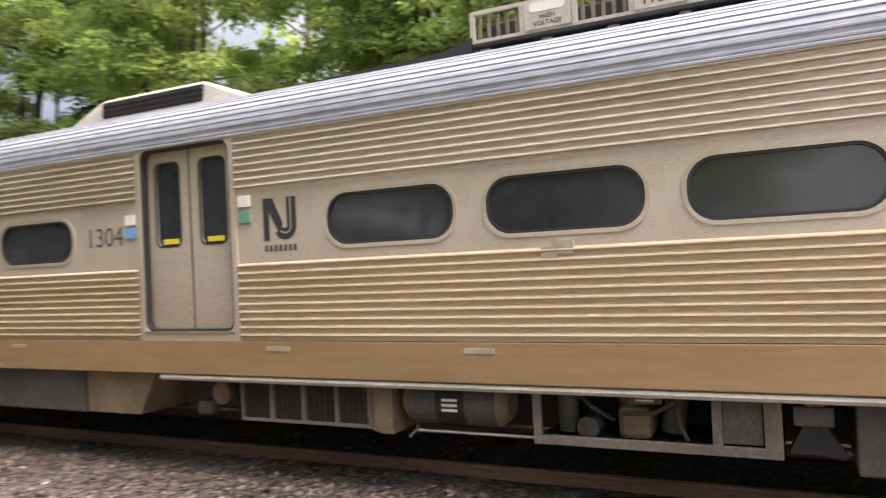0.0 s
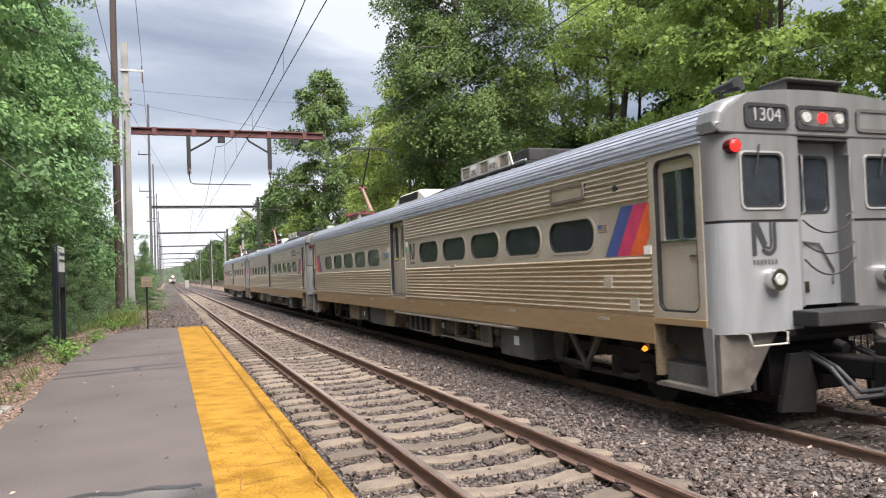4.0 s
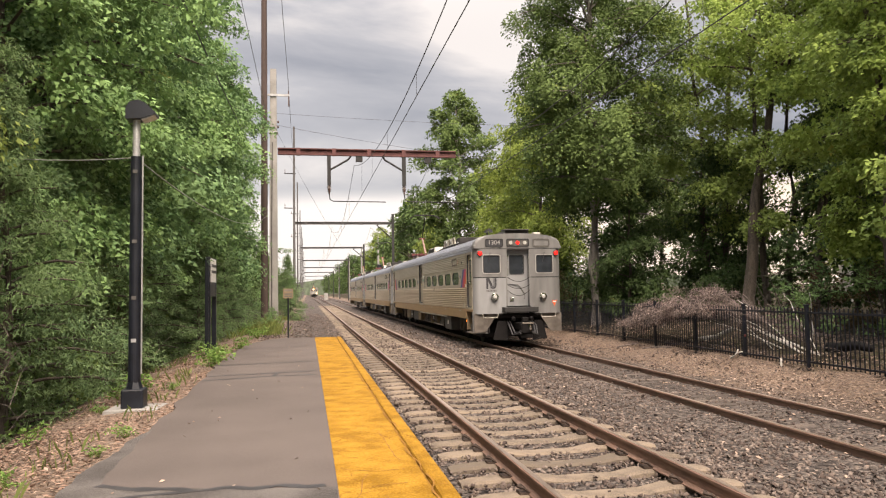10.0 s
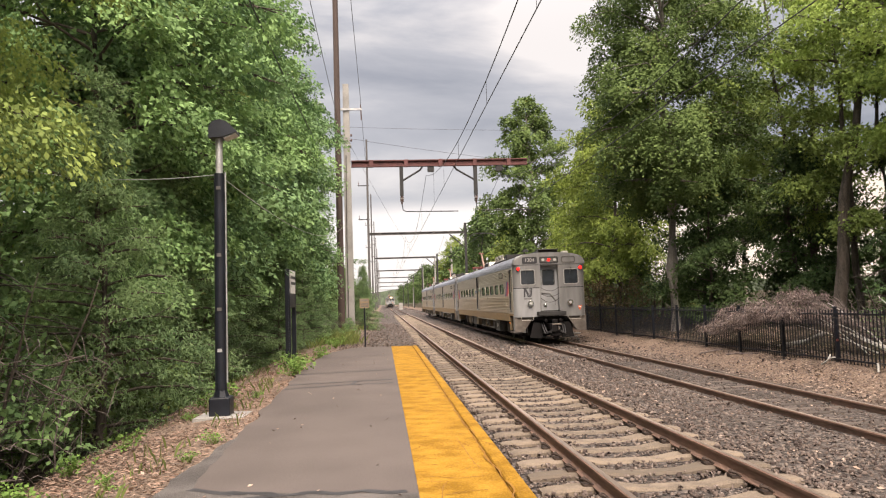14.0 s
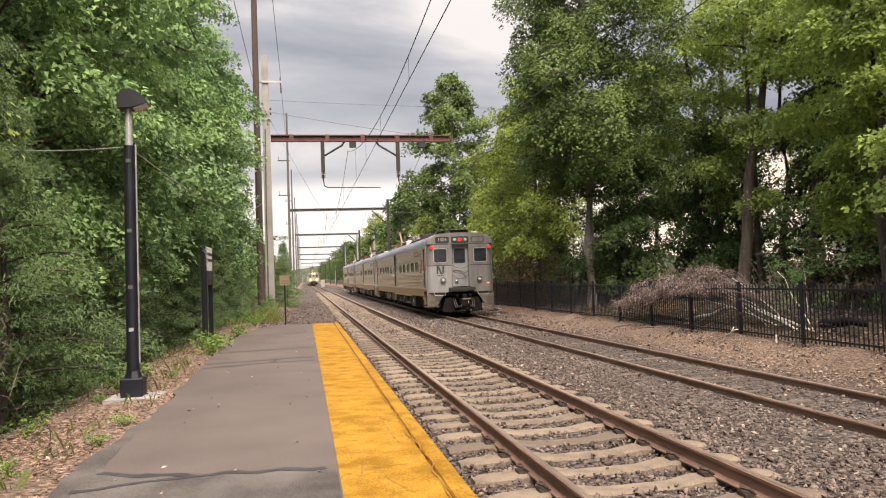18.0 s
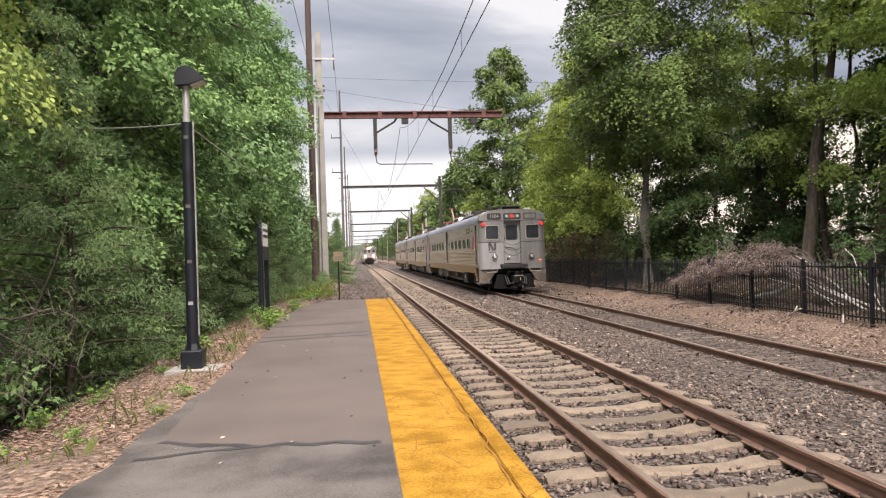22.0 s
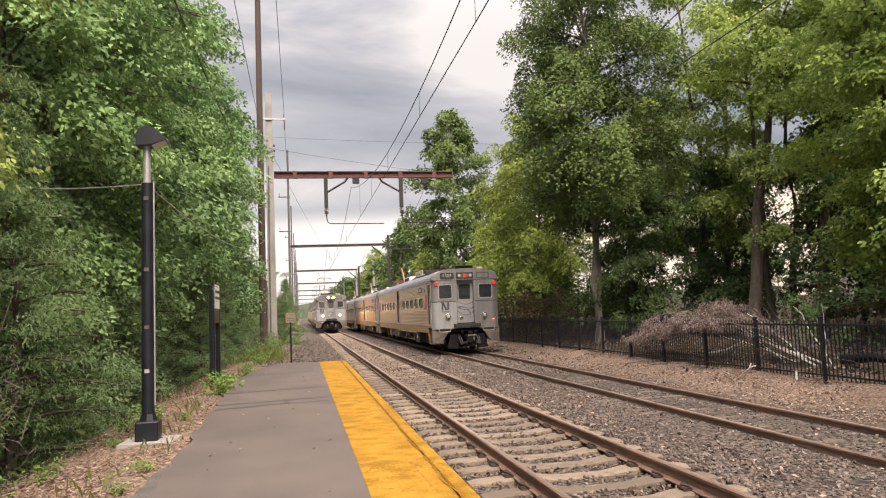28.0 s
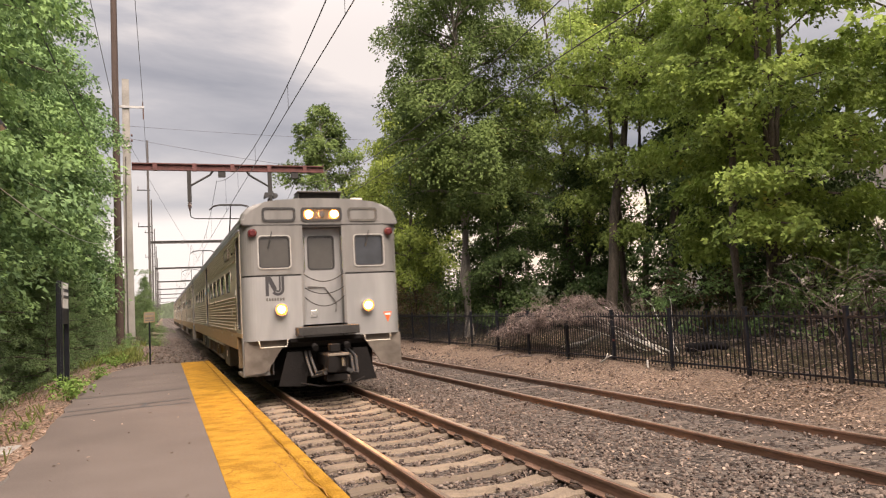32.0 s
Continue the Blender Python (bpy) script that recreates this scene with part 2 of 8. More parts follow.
def ground_mat():
    """Crushed stone round the tracks, leaf litter on the bank, woodland soil darkened for its shade further out, by the
    distance from the track.
    """
    m = bpy.data.materials.new("ground_surface")
    m.use_nodes = True
    n, l = m.node_tree.nodes, m.node_tree.links
    p = n["Principled BSDF"]
    p.inputs["Roughness"].default_value = 0.95
    p.inputs["Specular IOR Level"].default_value = 0.2
    co = n.new("ShaderNodeTexCoord")
    sep = n.new("ShaderNodeSeparateXYZ")
    l.new(co.outputs["Object"], sep.inputs[0])
    wob = n.new("ShaderNodeTexNoise")
    wob.inputs["Scale"].default_value, wob.inputs["Detail"].default_value = 0.9, 6
    l.new(co.outputs["Object"], wob.inputs["Vector"])
    wx = n.new("ShaderNodeMath")
    wx.operation, wx.inputs[1].default_value = "MULTIPLY_ADD", 1.8
    l.new(wob.outputs["Fac"], wx.inputs[0])
    l.new(sep.outputs["X"], wx.inputs[2])

    def cells(scale, cols):
        v = n.new("ShaderNodeTexVoronoi")
        v.inputs["Scale"].default_value = scale
        l.new(co.outputs["Object"], v.inputs["Vector"])
        r = n.new("ShaderNodeValToRGB")
        r.color_ramp.elements[0].color, r.color_ramp.elements[1].color = (*cols[0], 1), (*cols[-1], 1)
        for i, c in enumerate(cols[1:-1]):
            r.color_ramp.elements.new((i + 1) / (len(cols) - 1)).color = (*c, 1)
        sp = n.new("ShaderNodeSeparateColor")
        l.new(v.outputs["Color"], sp.inputs[0])
        l.new(sp.outputs[0], r.inputs["Fac"])
        return v, r

    v1, stone = cells(19, [(0.022, 0.018, 0.017), (0.062, 0.051, 0.046), (0.105, 0.087, 0.078), (0.165, 0.138, 0.122)])
    v2, litter = cells(26, [(0.075, 0.050, 0.038), (0.215, 0.148, 0.11), (0.15, 0.115, 0.095), (0.32, 0.232, 0.175)])
    # Soil cells are darkened: the trees' shadow is put into their colour.
    v3, soil = cells(9, [(0.026, 0.020, 0.014), (0.052, 0.037, 0.025), (0.038, 0.040, 0.018), (0.075, 0.055, 0.038)])

    def band(lo, hi):
        r = n.new("ShaderNodeMapRange")
        r.inputs["From Min"].default_value, r.inputs["From Max"].default_value = lo, hi
        l.new(wx.outputs[0], r.inputs["Value"])
        return r.outputs["Result"]

    def mixed(f, a, b):
        x = n.new("ShaderNodeMix")
        x.data_type = "RGBA"
        l.new(f, x.inputs["Factor"])
        l.new(a, x.inputs["A"])
        l.new(b, x.inputs["B"])
        return x.outputs["Result"]

    c = mixed(band(6.3, 7.6), stone.outputs[0], litter.outputs[0])
    c = mixed(band(8.3, 9.4), c, soil.outputs[0])
    c = mixed(band(-2.4, -3.2), c, litter.outputs[0])
    c = mixed(band(-5.2, -6.6), c, soil.outputs[0])
    dirt = n.new("ShaderNodeTexNoise")
    dirt.inputs["Scale"].default_value, dirt.inputs["Detail"].default_value = 0.35, 6
    l.new(co.outputs["Object"], dirt.inputs["Vector"])
    dr = n.new("ShaderNodeMapRange")
    dr.inputs["From Min"].default_value, dr.inputs["From Max"].default_value = 0.3, 0.7
    dr.inputs["To Min"].default_value, dr.inputs["To Max"].default_value = 0.72, 1.15
    l.new(dirt.outputs["Fac"], dr.inputs["Value"])
    mul = n.new("ShaderNodeVectorMath")
    mul.operation = "SCALE"
    l.new(c, mul.inputs[0])
    l.new(dr.outputs["Result"], mul.inputs["Scale"])
    l.new(mul.outputs[0], p.inputs["Base Color"])
    b = n.new("ShaderNodeBump")
    b.inputs["Strength"].default_value, b.inputs["Distance"].default_value = 1.0, 0.05
    b.invert = True
    l.new(v1.outputs["Distance"], b.inputs["Height"])
    l.new(b.outputs["Normal"], p.inputs["Normal"])
    return m


def island_mat(name, cols, rough=0.9):
    """For joined small pieces: each piece takes its own shade."""
    m = bpy.data.materials.new(name)
    m.use_nodes = True
    n, l = m.node_tree.nodes, m.node_tree.links
    p = n["Principled BSDF"]
    p.inputs["Roughness"].default_value = rough
    p.inputs["Specular IOR Level"].default_value = 0.25
    geo = n.new("ShaderNodeNewGeometry")
    r = n.new("ShaderNodeValToRGB")
    r.color_ramp.elements[0].color, r.color_ramp.elements[1].color = (*cols[0], 1), (*cols[-1], 1)
    for i, c in enumerate(cols[1:-1]):
        r.color_ramp.elements.new((i + 1) / (len(cols) - 1)).color = (*c, 1)
    l.new(geo.outputs["Random Per Island"], r.inputs["Fac"])
    l.new(r.outputs["Color"], p.inputs["Base Color"])
    return m


def glow_mat(name, colour, power):
    m = bpy.data.materials.new(name)
    m.use_nodes = True
    p = m.node_tree.nodes["Principled BSDF"]
    p.inputs["Base Color"].default_value = (*[c * 0.3 for c in colour], 1)
    p.inputs["Emission Color"].default_value, p.inputs["Emission Strength"].default_value = (*colour, 1), power
    p.inputs["Roughness"].default_value = 0.3
    return m


def paint_mat():
    """Thick yellow paint with blotches, fine grain and branching cracks."""
    m = mat("worn_yellow_paint", (0.262, 0.130, 0.011), 0.82, 0, 0.30, 3.6, 60, 0.8, 0.010, tint=(0.345, 0.184, 0.026), spec=0.12)
    n, l = m.node_tree.nodes, m.node_tree.links
    p = n["Principled BSDF"]
    old = p.inputs["Base Color"].links[0].from_socket
    co = n.new("ShaderNodeTexCoord")
    wob = n.new("ShaderNodeTexNoise")
    wob.inputs["Scale"].default_value = 3.0
    off = n.new("ShaderNodeVectorMath")
    off.operation = "MULTIPLY_ADD"
    off.inputs[1].default_value = (0.5, 0.5, 0.5)
    l.new(co.outputs["Object"], wob.inputs["Vector"])
    l.new(wob.outputs["Color"], off.inputs[0])
    l.new(co.outputs["Object"], off.inputs[2])
    v = n.new("ShaderNodeTexVoronoi")
    v.feature = "DISTANCE_TO_EDGE"
    v.inputs["Scale"].default_value = 2.6
    l.new(off.outputs[0], v.inputs["Vector"])
    line = n.new("ShaderNodeMapRange")
    line.inputs["From Min"].default_value, line.inputs["From Max"].default_value = 0.004, 0.02
    line.inputs["To Min"].default_value, line.inputs["To Max"].default_value = 1.0, 0.0
    l.new(v.outputs["Distance"], line.inputs["Value"])
    where = n.new("ShaderNodeTexNoise")
    where.inputs["Scale"].default_value = 0.9
    l.new(co.outputs["Object"], where.inputs["Vector"])
    gate = n.new("ShaderNodeMapRange")
    gate.inputs["From Min"].default_value, gate.inputs["From Max"].default_value = 0.48, 0.6
    l.new(where.outputs["Fac"], gate.inputs["Value"])
    mul = n.new("ShaderNodeMath")
    mul.operation = "MULTIPLY"
    l.new(line.outputs["Result"], mul.inputs[0])
    l.new(gate.outputs["Result"], mul.inputs[1])
    x = n.new("ShaderNodeMix")
    x.data_type = "RGBA"
    x.inputs["B"].default_value = (0.17, 0.08, 0.012, 1)
    l.new(mul.outputs[0], x.inputs["Factor"])
    l.new(old, x.inputs["A"])
    l.new(x.outputs["Result"], p.inputs["Base Color"])
    return m


STEEL = mat("fluted_stainless_steel", (0.53, 0.445, 0.345), 0.36, 0.4, 0.18, 0.7, 30, 0.08, 0.004, tint=(0.64, 0.58, 0.49), stretch=(1, 0.25, 3))
# Brake dust, with the ballast's warm reflection put into the same colour.
STEEL_LOW = mat("dusty_ballast_lit_steel", (0.53, 0.41, 0.275), 0.40, 0.35, 0.18, 0.7, 30, 0.08, 0.004, tint=(0.62, 0.51, 0.375), stretch=(1, 0.25, 3))
BAND = mat("brushed_steel_band", (0.51, 0.43, 0.34), 0.38, 0.35, 0.14, 0.9, 60, 0.04, 0.003, tint=(0.57, 0.51, 0.43), stretch=(1, 0.3, 2))
SILL = mat("dusty_steel_sill", (0.34, 0.225, 0.118), 0.55, 0.3, 0.1, 0.8, 9, 0.03, 0.004, tint=(0.375, 0.25, 0.135), stretch=(1, 0.3, 2))
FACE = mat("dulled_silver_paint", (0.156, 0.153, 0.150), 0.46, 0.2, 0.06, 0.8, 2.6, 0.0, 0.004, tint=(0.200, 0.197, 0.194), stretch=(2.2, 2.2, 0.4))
# Cleaner copy of FACE; the brightness of lit panels is put into its colour.
FACE_LIT = mat("clean_lit_silver_paint", (0.250, 0.252, 0.256), 0.42, 0.2, 0.06, 0.9, 3.0, 0.0, 0.004, tint=(0.285, 0.287, 0.291), stretch=(2.2, 2.2, 0.4))
SKIRT = mat("brake_dust_on_silver_paint", (0.100, 0.083, 0.070), 0.7, 0.1, 0.22, 1.4, 5, 0.1, 0.004, tint=(0.155, 0.134, 0.116))
ROOF = mat("ribbed_grey_roof", (0.34, 0.355, 0.405), 0.5, 0.35, 0.18, 0.6, 20, 0.06, 0.004, stretch=(1, 0.2, 1))
RUBBER = mat("black_rubber", (0.02, 0.02, 0.022), 0.6, 0, 0.3, 6, 50, 0.1)
GLASS = mat("tinted_glass", (0.026, 0.030, 0.037), 0.16, 0, 0.2, 1.0, 5, 0, spec=0.6, coat=0.3)
# Near-black for the car ends: shade below the overhang is put into the colour.
NEAR_BLACK = mat("near_black", (0.007, 0.006, 0.006), 0.8, 0, 0.4, 4, 30, 0.3, spec=0.2)
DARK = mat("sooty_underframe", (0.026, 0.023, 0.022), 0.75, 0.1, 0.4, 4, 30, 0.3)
GREYBOX = mat("grey_equipment_paint", (0.085, 0.079, 0.073), 0.7, 0.1, 0.3, 3, 30, 0.15)
TANBOX = mat("tan_dusty_box", (0.21, 0.155, 0.095), 0.75, 0.1, 0.25, 3, 30, 0.15)
CREAM = mat("cream_painted_metal", (0.44, 0.41, 0.355), 0.6, 0.1, 0.15, 4, 30, 0.1)
REDPAINT = mat("weathered_red_paint", (0.14, 0.036, 0.032), 0.6, 0.1, 0.3, 5, 30, 0.15)
PINK = mat("faded_red_arm", (0.24, 0.15, 0.115), 0.6, 0.1, 0.2, 5, 30, 0.1)
CHARCOAL = mat("charcoal_decal", (0.03, 0.03, 0.035), 0.5, 0, 0.2, 5, 40, 0)
GREYTXT = mat("grey_decal", (0.085, 0.08, 0.075), 0.5, 0, 0.2, 5, 40, 0)
WHITE = mat("white_decal", (0.72, 0.71, 0.68), 0.5, 0, 0.1, 5, 40, 0)
BLUE = mat("blue_decal", (0.06, 0.085, 0.25), 0.45, 0, 0.15, 5, 40, 0)
MAGENTA = mat("magenta_decal", (0.52, 0.045, 0.12), 0.45, 0, 0.15, 5, 40, 0)
ORANGE = mat("orange_decal", (0.66, 0.115, 0.03), 0.45, 0, 0.15, 5, 40, 0)
LIGHTBLUE = mat("light_blue_decal", (0.15, 0.35, 0.65), 0.45, 0, 0.1, 5, 40, 0)
GREENDEC = mat("green_decal", (0.12, 0.30, 0.24), 0.45, 0, 0.1, 5, 40, 0)
YELLOWDEC = mat("yellow_decal", (0.75, 0.62, 0.04), 0.45, 0, 0.1, 5, 40, 0)
CHROME = mat("chrome", (0.75, 0.74, 0.72), 0.18, 1.0, 0.1, 8, 30, 0)
LENS = mat("unlit_lamp_lens", (0.55, 0.55, 0.52), 0.12, 0.3, 0.2, 20, 60, 0.1, spec=0.8)
REDLENS = mat("unlit_red_lens", (0.085, 0.012, 0.013), 0.2, 0, 0.2, 10, 40, 0)
REDLIT = glow_mat("lit_red_lamp", (1.0, 0.018, 0.014), 1.6)
AMBERLIT = glow_mat("lit_amber_lamp", (1.0, 0.26, 0.02), 1.2)
PLATE = mat("dull_plate", (0.36, 0.31, 0.24), 0.6, 0.1, 0.15, 5, 40, 0)
BRIGHT = mat("bright_window_frame", (0.40, 0.39, 0.375), 0.4, 0.3, 0.1, 5, 40, 0)
NUMERAL = mat("grey_numeral", (0.30, 0.29, 0.28), 0.5, 0, 0.1, 5, 40, 0)
SIGNPANE = mat("tan_sign_pane", (0.33, 0.28, 0.205), 0.3, 0, 0.1, 3, 20, 0)
# Cab glass made paler: reflected sky is put into its base colour.
SKYGLASS = mat("sky_reflecting_cab_glass", (0.055, 0.052, 0.048), 0.08, 0, 0.06, 1.5, 8, 0, spec=0.6)
# Browner box face: the warm glow of its lamps is put into the colour.
LAMPLIT_BOX = mat("brown_lamplit_box", (0.13, 0.085, 0.05), 0.6, 0.1, 0.2, 3, 30, 0.1)
FRAMEPAINT = mat("dusty_grey_frame", (0.155, 0.132, 0.11), 0.75, 0.1, 0.25, 3, 30, 0.15)
# Glow of the rings that stand in for orange glare round lit headlamps.
HALOLIT = glow_mat("lamp_halo_glow", (1.0, 0.34, 0.07), 1.0)
HEADLIT = glow_mat("lit_headlamp", (1.0, 0.45, 0.13), 520.0)
RAIL = mat("rusty_rail", (0.185, 0.110, 0.080), 0.65, 0.1, 0.3, 4, 45, 0.25, 0.004, stretch=(1, 0.15, 1))
RAILTOP = mat("worn_rail_head", (0.30, 0.235, 0.195), 0.38, 0.6, 0.25, 3, 40, 0.1, 0.003, stretch=(1, 0.05, 1))
TIE = mat("dusty_concrete_sleeper", (0.138, 0.107, 0.080), 0.9, 0, 0.3, 5, 60, 0.35, 0.008, random=0.35)
WOODTIE = mat("dark_timber_sleeper", (0.080, 0.062, 0.052), 0.9, 0, 0.35, 6, 50, 0.4, 0.01, random=0.3, stretch=(0.3, 1, 1))
CLIP = mat("rusty_rail_clip", (0.055, 0.038, 0.03), 0.7, 0.4, 0.3, 15, 60, 0.2)
ASPHALT = mat("worn_asphalt", (0.096, 0.080, 0.074), 0.92, 0, 0.12, 0.9, 60, 0.5, 0.006, tint=(0.113, 0.094, 0.087), spec=0.2)
ASPHALT_B = mat("older_grey_asphalt", (0.072, 0.064, 0.061), 0.92, 0, 0.35, 1.5, 110, 1.0, 0.012, tint=(0.138, 0.125, 0.119), spec=0.2)
TAR = mat("tar_crack_filler", (0.030, 0.028, 0.030), 0.7, 0, 0.3, 4, 60, 0.3, 0.004)
YELLOW = paint_mat()
YCRACK = mat("crack_in_yellow_paint", (0.19, 0.085, 0.008), 0.9, 0, 0.3, 8, 60, 0.3)
CONCRETE = mat("weathered_concrete", (0.27, 0.26, 0.245), 0.85, 0, 0.2, 1.2, 40, 0.3, 0.006)
BLACKPOST = mat("black_powder_coat", (0.006, 0.008, 0.014), 0.45, 0.05, 0.3, 4, 50, 0.08)
GALV = mat("galvanised_tube", (0.42, 0.42, 0.42), 0.45, 0.6, 0.15, 5, 40, 0.05)
WOODPOLE = mat("creosoted_timber_pole", (0.060, 0.040, 0.034), 0.85, 0, 0.3, 2, 25, 0.3, 0.01, stretch=(4, 4, 0.2))
GANTRY = mat("rusty_red_steel", (0.105, 0.040, 0.038), 0.75, 0.15, 0.3, 2, 25, 0.2)
DKSTEEL = mat("dark_weathered_steel", (0.024, 0.023, 0.023), 0.7, 0.2, 0.3, 3, 30, 0.15)
GREYPOLE = mat("weathered_grey_pole", (0.085, 0.08, 0.078), 0.85, 0, 0.25, 2, 25, 0.2, 0.01, stretch=(4, 4, 0.2))
WIRE = mat("dark_wire", (0.05, 0.05, 0.055), 0.6, 0.3, 0.1, 5, 30, 0)
CABLE = mat("pale_cable", (0.30, 0.31, 0.30), 0.6, 0.1, 0.1, 5, 30, 0)
CERAMIC = mat("brown_insulator", (0.10, 0.06, 0.05), 0.25, 0, 0.2, 5, 30, 0)
BARK = mat("grey_brown_bark", (0.085, 0.068, 0.054), 0.95, 0, 0.4, 3, 22, 0.8, 0.03, stretch=(3, 3, 0.5))
PALEBARK = mat("pale_trunk_bark", (0.20, 0.178, 0.155), 0.9, 0, 0.3, 3, 22, 0.6, 0.02, stretch=(3, 3, 0.5))
TWIG = mat("dry_grey_twigs", (0.115, 0.086, 0.078), 0.9, 0, 0.35, 6, 40, 0.2, tint=(0.25, 0.20, 0.18))
PALEWOOD = mat("bare_pale_branch", (0.60, 0.58, 0.54), 0.8, 0, 0.2, 6, 40, 0.2)
LEAF_A = leaf_mat("deep_green_leaves", (0.043, 0.074, 0.026), (0.130, 0.188, 0.060), (0.26, 0.265, 0.078), 0.38)
LEAF_B = leaf_mat("fresh_green_leaves", (0.105, 0.165, 0.045), (0.315, 0.415, 0.108), (0.46, 0.44, 0.11), 0.55)
LEAF_S = leaf_mat("mid_green_leaves", (0.078, 0.126, 0.038), (0.240, 0.315, 0.086), (0.38, 0.37, 0.10), 0.46)
LEAF_M = leaf_mat("blue_green_leaves", (0.062, 0.124, 0.058), (0.185, 0.300, 0.128), (0.356, 0.375, 0.147), 0.36)
LEAF_L = leaf_mat("lineside_leaves", (0.078, 0.146, 0.062), (0.230, 0.362, 0.138), (0.40, 0.41, 0.15), 0.36)
LEAF_C = leaf_mat("yellowing_leaves", (0.075, 0.112, 0.028), (0.235, 0.300, 0.066), (0.40, 0.39, 0.09), 0.40)
LEAF_D = leaf_mat("dark_conifer_sprays", (0.080, 0.142, 0.070), (0.178, 0.262, 0.112), (0.30, 0.35, 0.14), 0.42)
LEAF_Y = leaf_mat("maple_leaves", (0.125, 0.180, 0.056), (0.32, 0.40, 0.115), (0.54, 0.43, 0.15), 0.48)
# Leaves darkened: the deep shade of the wood is put into the colour.
LEAF_SHADE = leaf_mat("shaded_leaves", (0.028, 0.054, 0.022), (0.078, 0.122, 0.044), (0.14, 0.155, 0.055), 0.34)
LEAF_FAR = leaf_mat("distant_leaves", (0.045, 0.080, 0.030), (0.095, 0.145, 0.050), (0.17, 0.18, 0.06), 0.35)
GRASS = leaf_mat("grass_blades", (0.075, 0.10, 0.032), (0.175, 0.205, 0.065), (0.36, 0.30, 0.12), 0.3)
STONES = island_mat("crushed_grey_stone", [(0.040, 0.029, 0.026), (0.084, 0.063, 0.054), (0.130, 0.100, 0.086), (0.20, 0.162, 0.140)])
LITTER = island_mat("fallen_brown_leaves", [(0.145, 0.102, 0.080), (0.26, 0.184, 0.142), (0.38, 0.285, 0.228), (0.205, 0.156, 0.130)])
MULCH = island_mat("shredded_bark_mulch", [(0.17, 0.105, 0.078), (0.27, 0.175, 0.132), (0.34, 0.235, 0.18), (0.22, 0.15, 0.118)])
GROUND = ground_mat()
HILL = mat("far_wooded_hill", (0.10, 0.13, 0.085), 0.95, 0, 0.3, 0.05, 0.4, 0.5, 1.0)

# ---------------------------------------------------------------- geometry helpers


def empty(name, m=None):
    ob = new(name)
    ob.empty_display_size = 0.2
    if m is not None:
        ob.matrix_basis = m
    return ob


def part(name, bm, material, parent=None, label="", m=None, smooth=False, fresh=True):
    """Links a bmesh (or a mesh) as one object under its thing."""
    if isinstance(bm, bmesh.types.BMesh):
        me = bpy.data.meshes.new(name)
        if fresh:
            bmesh.ops.recalc_face_normals(bm, faces=bm.faces)
        bm.to_mesh(me)
        bm.free()
        if smooth:
            me.polygons.foreach_set("use_smooth", [True] * len(me.polygons))
        me.materials.append(material)
    else:
        me = bm
    ob = new(name, me)
    if parent is not None:
        ob.parent = parent
    if m is not None:
        ob.matrix_basis = m
    if label:
        ob["label"] = label
    return ob


def np_mesh(name, verts, faces, material, smooth=False):
    verts, faces = np.asarray(verts, np.float32), np.asarray(faces, np.int32)
    me = bpy.data.meshes.new(name)
    k = faces.shape[1]
    me.vertices.add(len(verts))
    me.vertices.foreach_set("co", verts.ravel())
    me.loops.add(faces.size)
    me.loops.foreach_set("vertex_index", faces.ravel())
    me.polygons.add(len(faces))
    me.polygons.foreach_set("loop_start", np.arange(0, faces.size, k, dtype=np.int32))
    me.polygons.foreach_set("loop_total", np.full(len(faces), k, np.int32))
    if smooth:
        me.polygons.foreach_set("use_smooth", np.ones(len(faces), bool))
    me.update(calc_edges=True)
    me.materials.append(material)
    return me


def box(x0, x1, y0, y1, z0, z1, bev=0.0, bm=None, m=None):
    bm = bm or bmesh.new()
    mm = Matrix.LocRotScale(((x0 + x1) / 2, (y0 + y1) / 2, (z0 + z1) / 2), None, (x1 - x0, y1 - y0, z1 - z0))
    r = bmesh.ops.create_cube(bm, size=1, matrix=(m @ mm) if m is not None else mm)
    if bev:
        es = list({e for v in r["verts"] for e in v.link_edges})
        bmesh.ops.bevel(bm, geom=es, offset=bev, segments=2, affect="EDGES", profile=0.5)
    return bm


def rod(a, b, r, r2=None, seg=10, bm=None, caps=True):
    bm = bm or bmesh.new()
    a, b = Vector(a), Vector(b)
    d = b - a
    q = d.to_track_quat("Z", "Y").to_matrix().to_4x4()
    bmesh.ops.create_cone(bm, cap_ends=caps, segments=seg, radius1=r, radius2=r if r2 is None else r2, depth=d.length,
                          matrix=Matrix.Translation((a + b) / 2) @ q)
    return bm


def tube(points, r, seg=8, bm=None, r_end=None):
    """A round bar through points."""
    bm = bm or bmesh.new()
    pts = [Vector(p) for p in points]
    rings = []
    for i, p in enumerate(pts):
        d = (pts[min(i + 1, len(pts) - 1)] - pts[max(i - 1, 0)]).normalized()
        q = d.to_track_quat("Z", "Y")
        rad = r if r_end is None else r + (r_end - r) * i / (len(pts) - 1)
        rings.append([bm.verts.new(p + q @ Vector((rad * math.cos(2 * math.pi * k / seg), rad * math.sin(2 * math.pi * k / seg), 0)))
                      for k in range(seg)])
    for a, b in zip(rings, rings[1:]):
        for k in range(seg):
            bm.faces.new((a[k], a[(k + 1) % seg], b[(k + 1) % seg], b[k]))
    bm.faces.new(rings[0])
    bm.faces.new(rings[-1])
    return bm


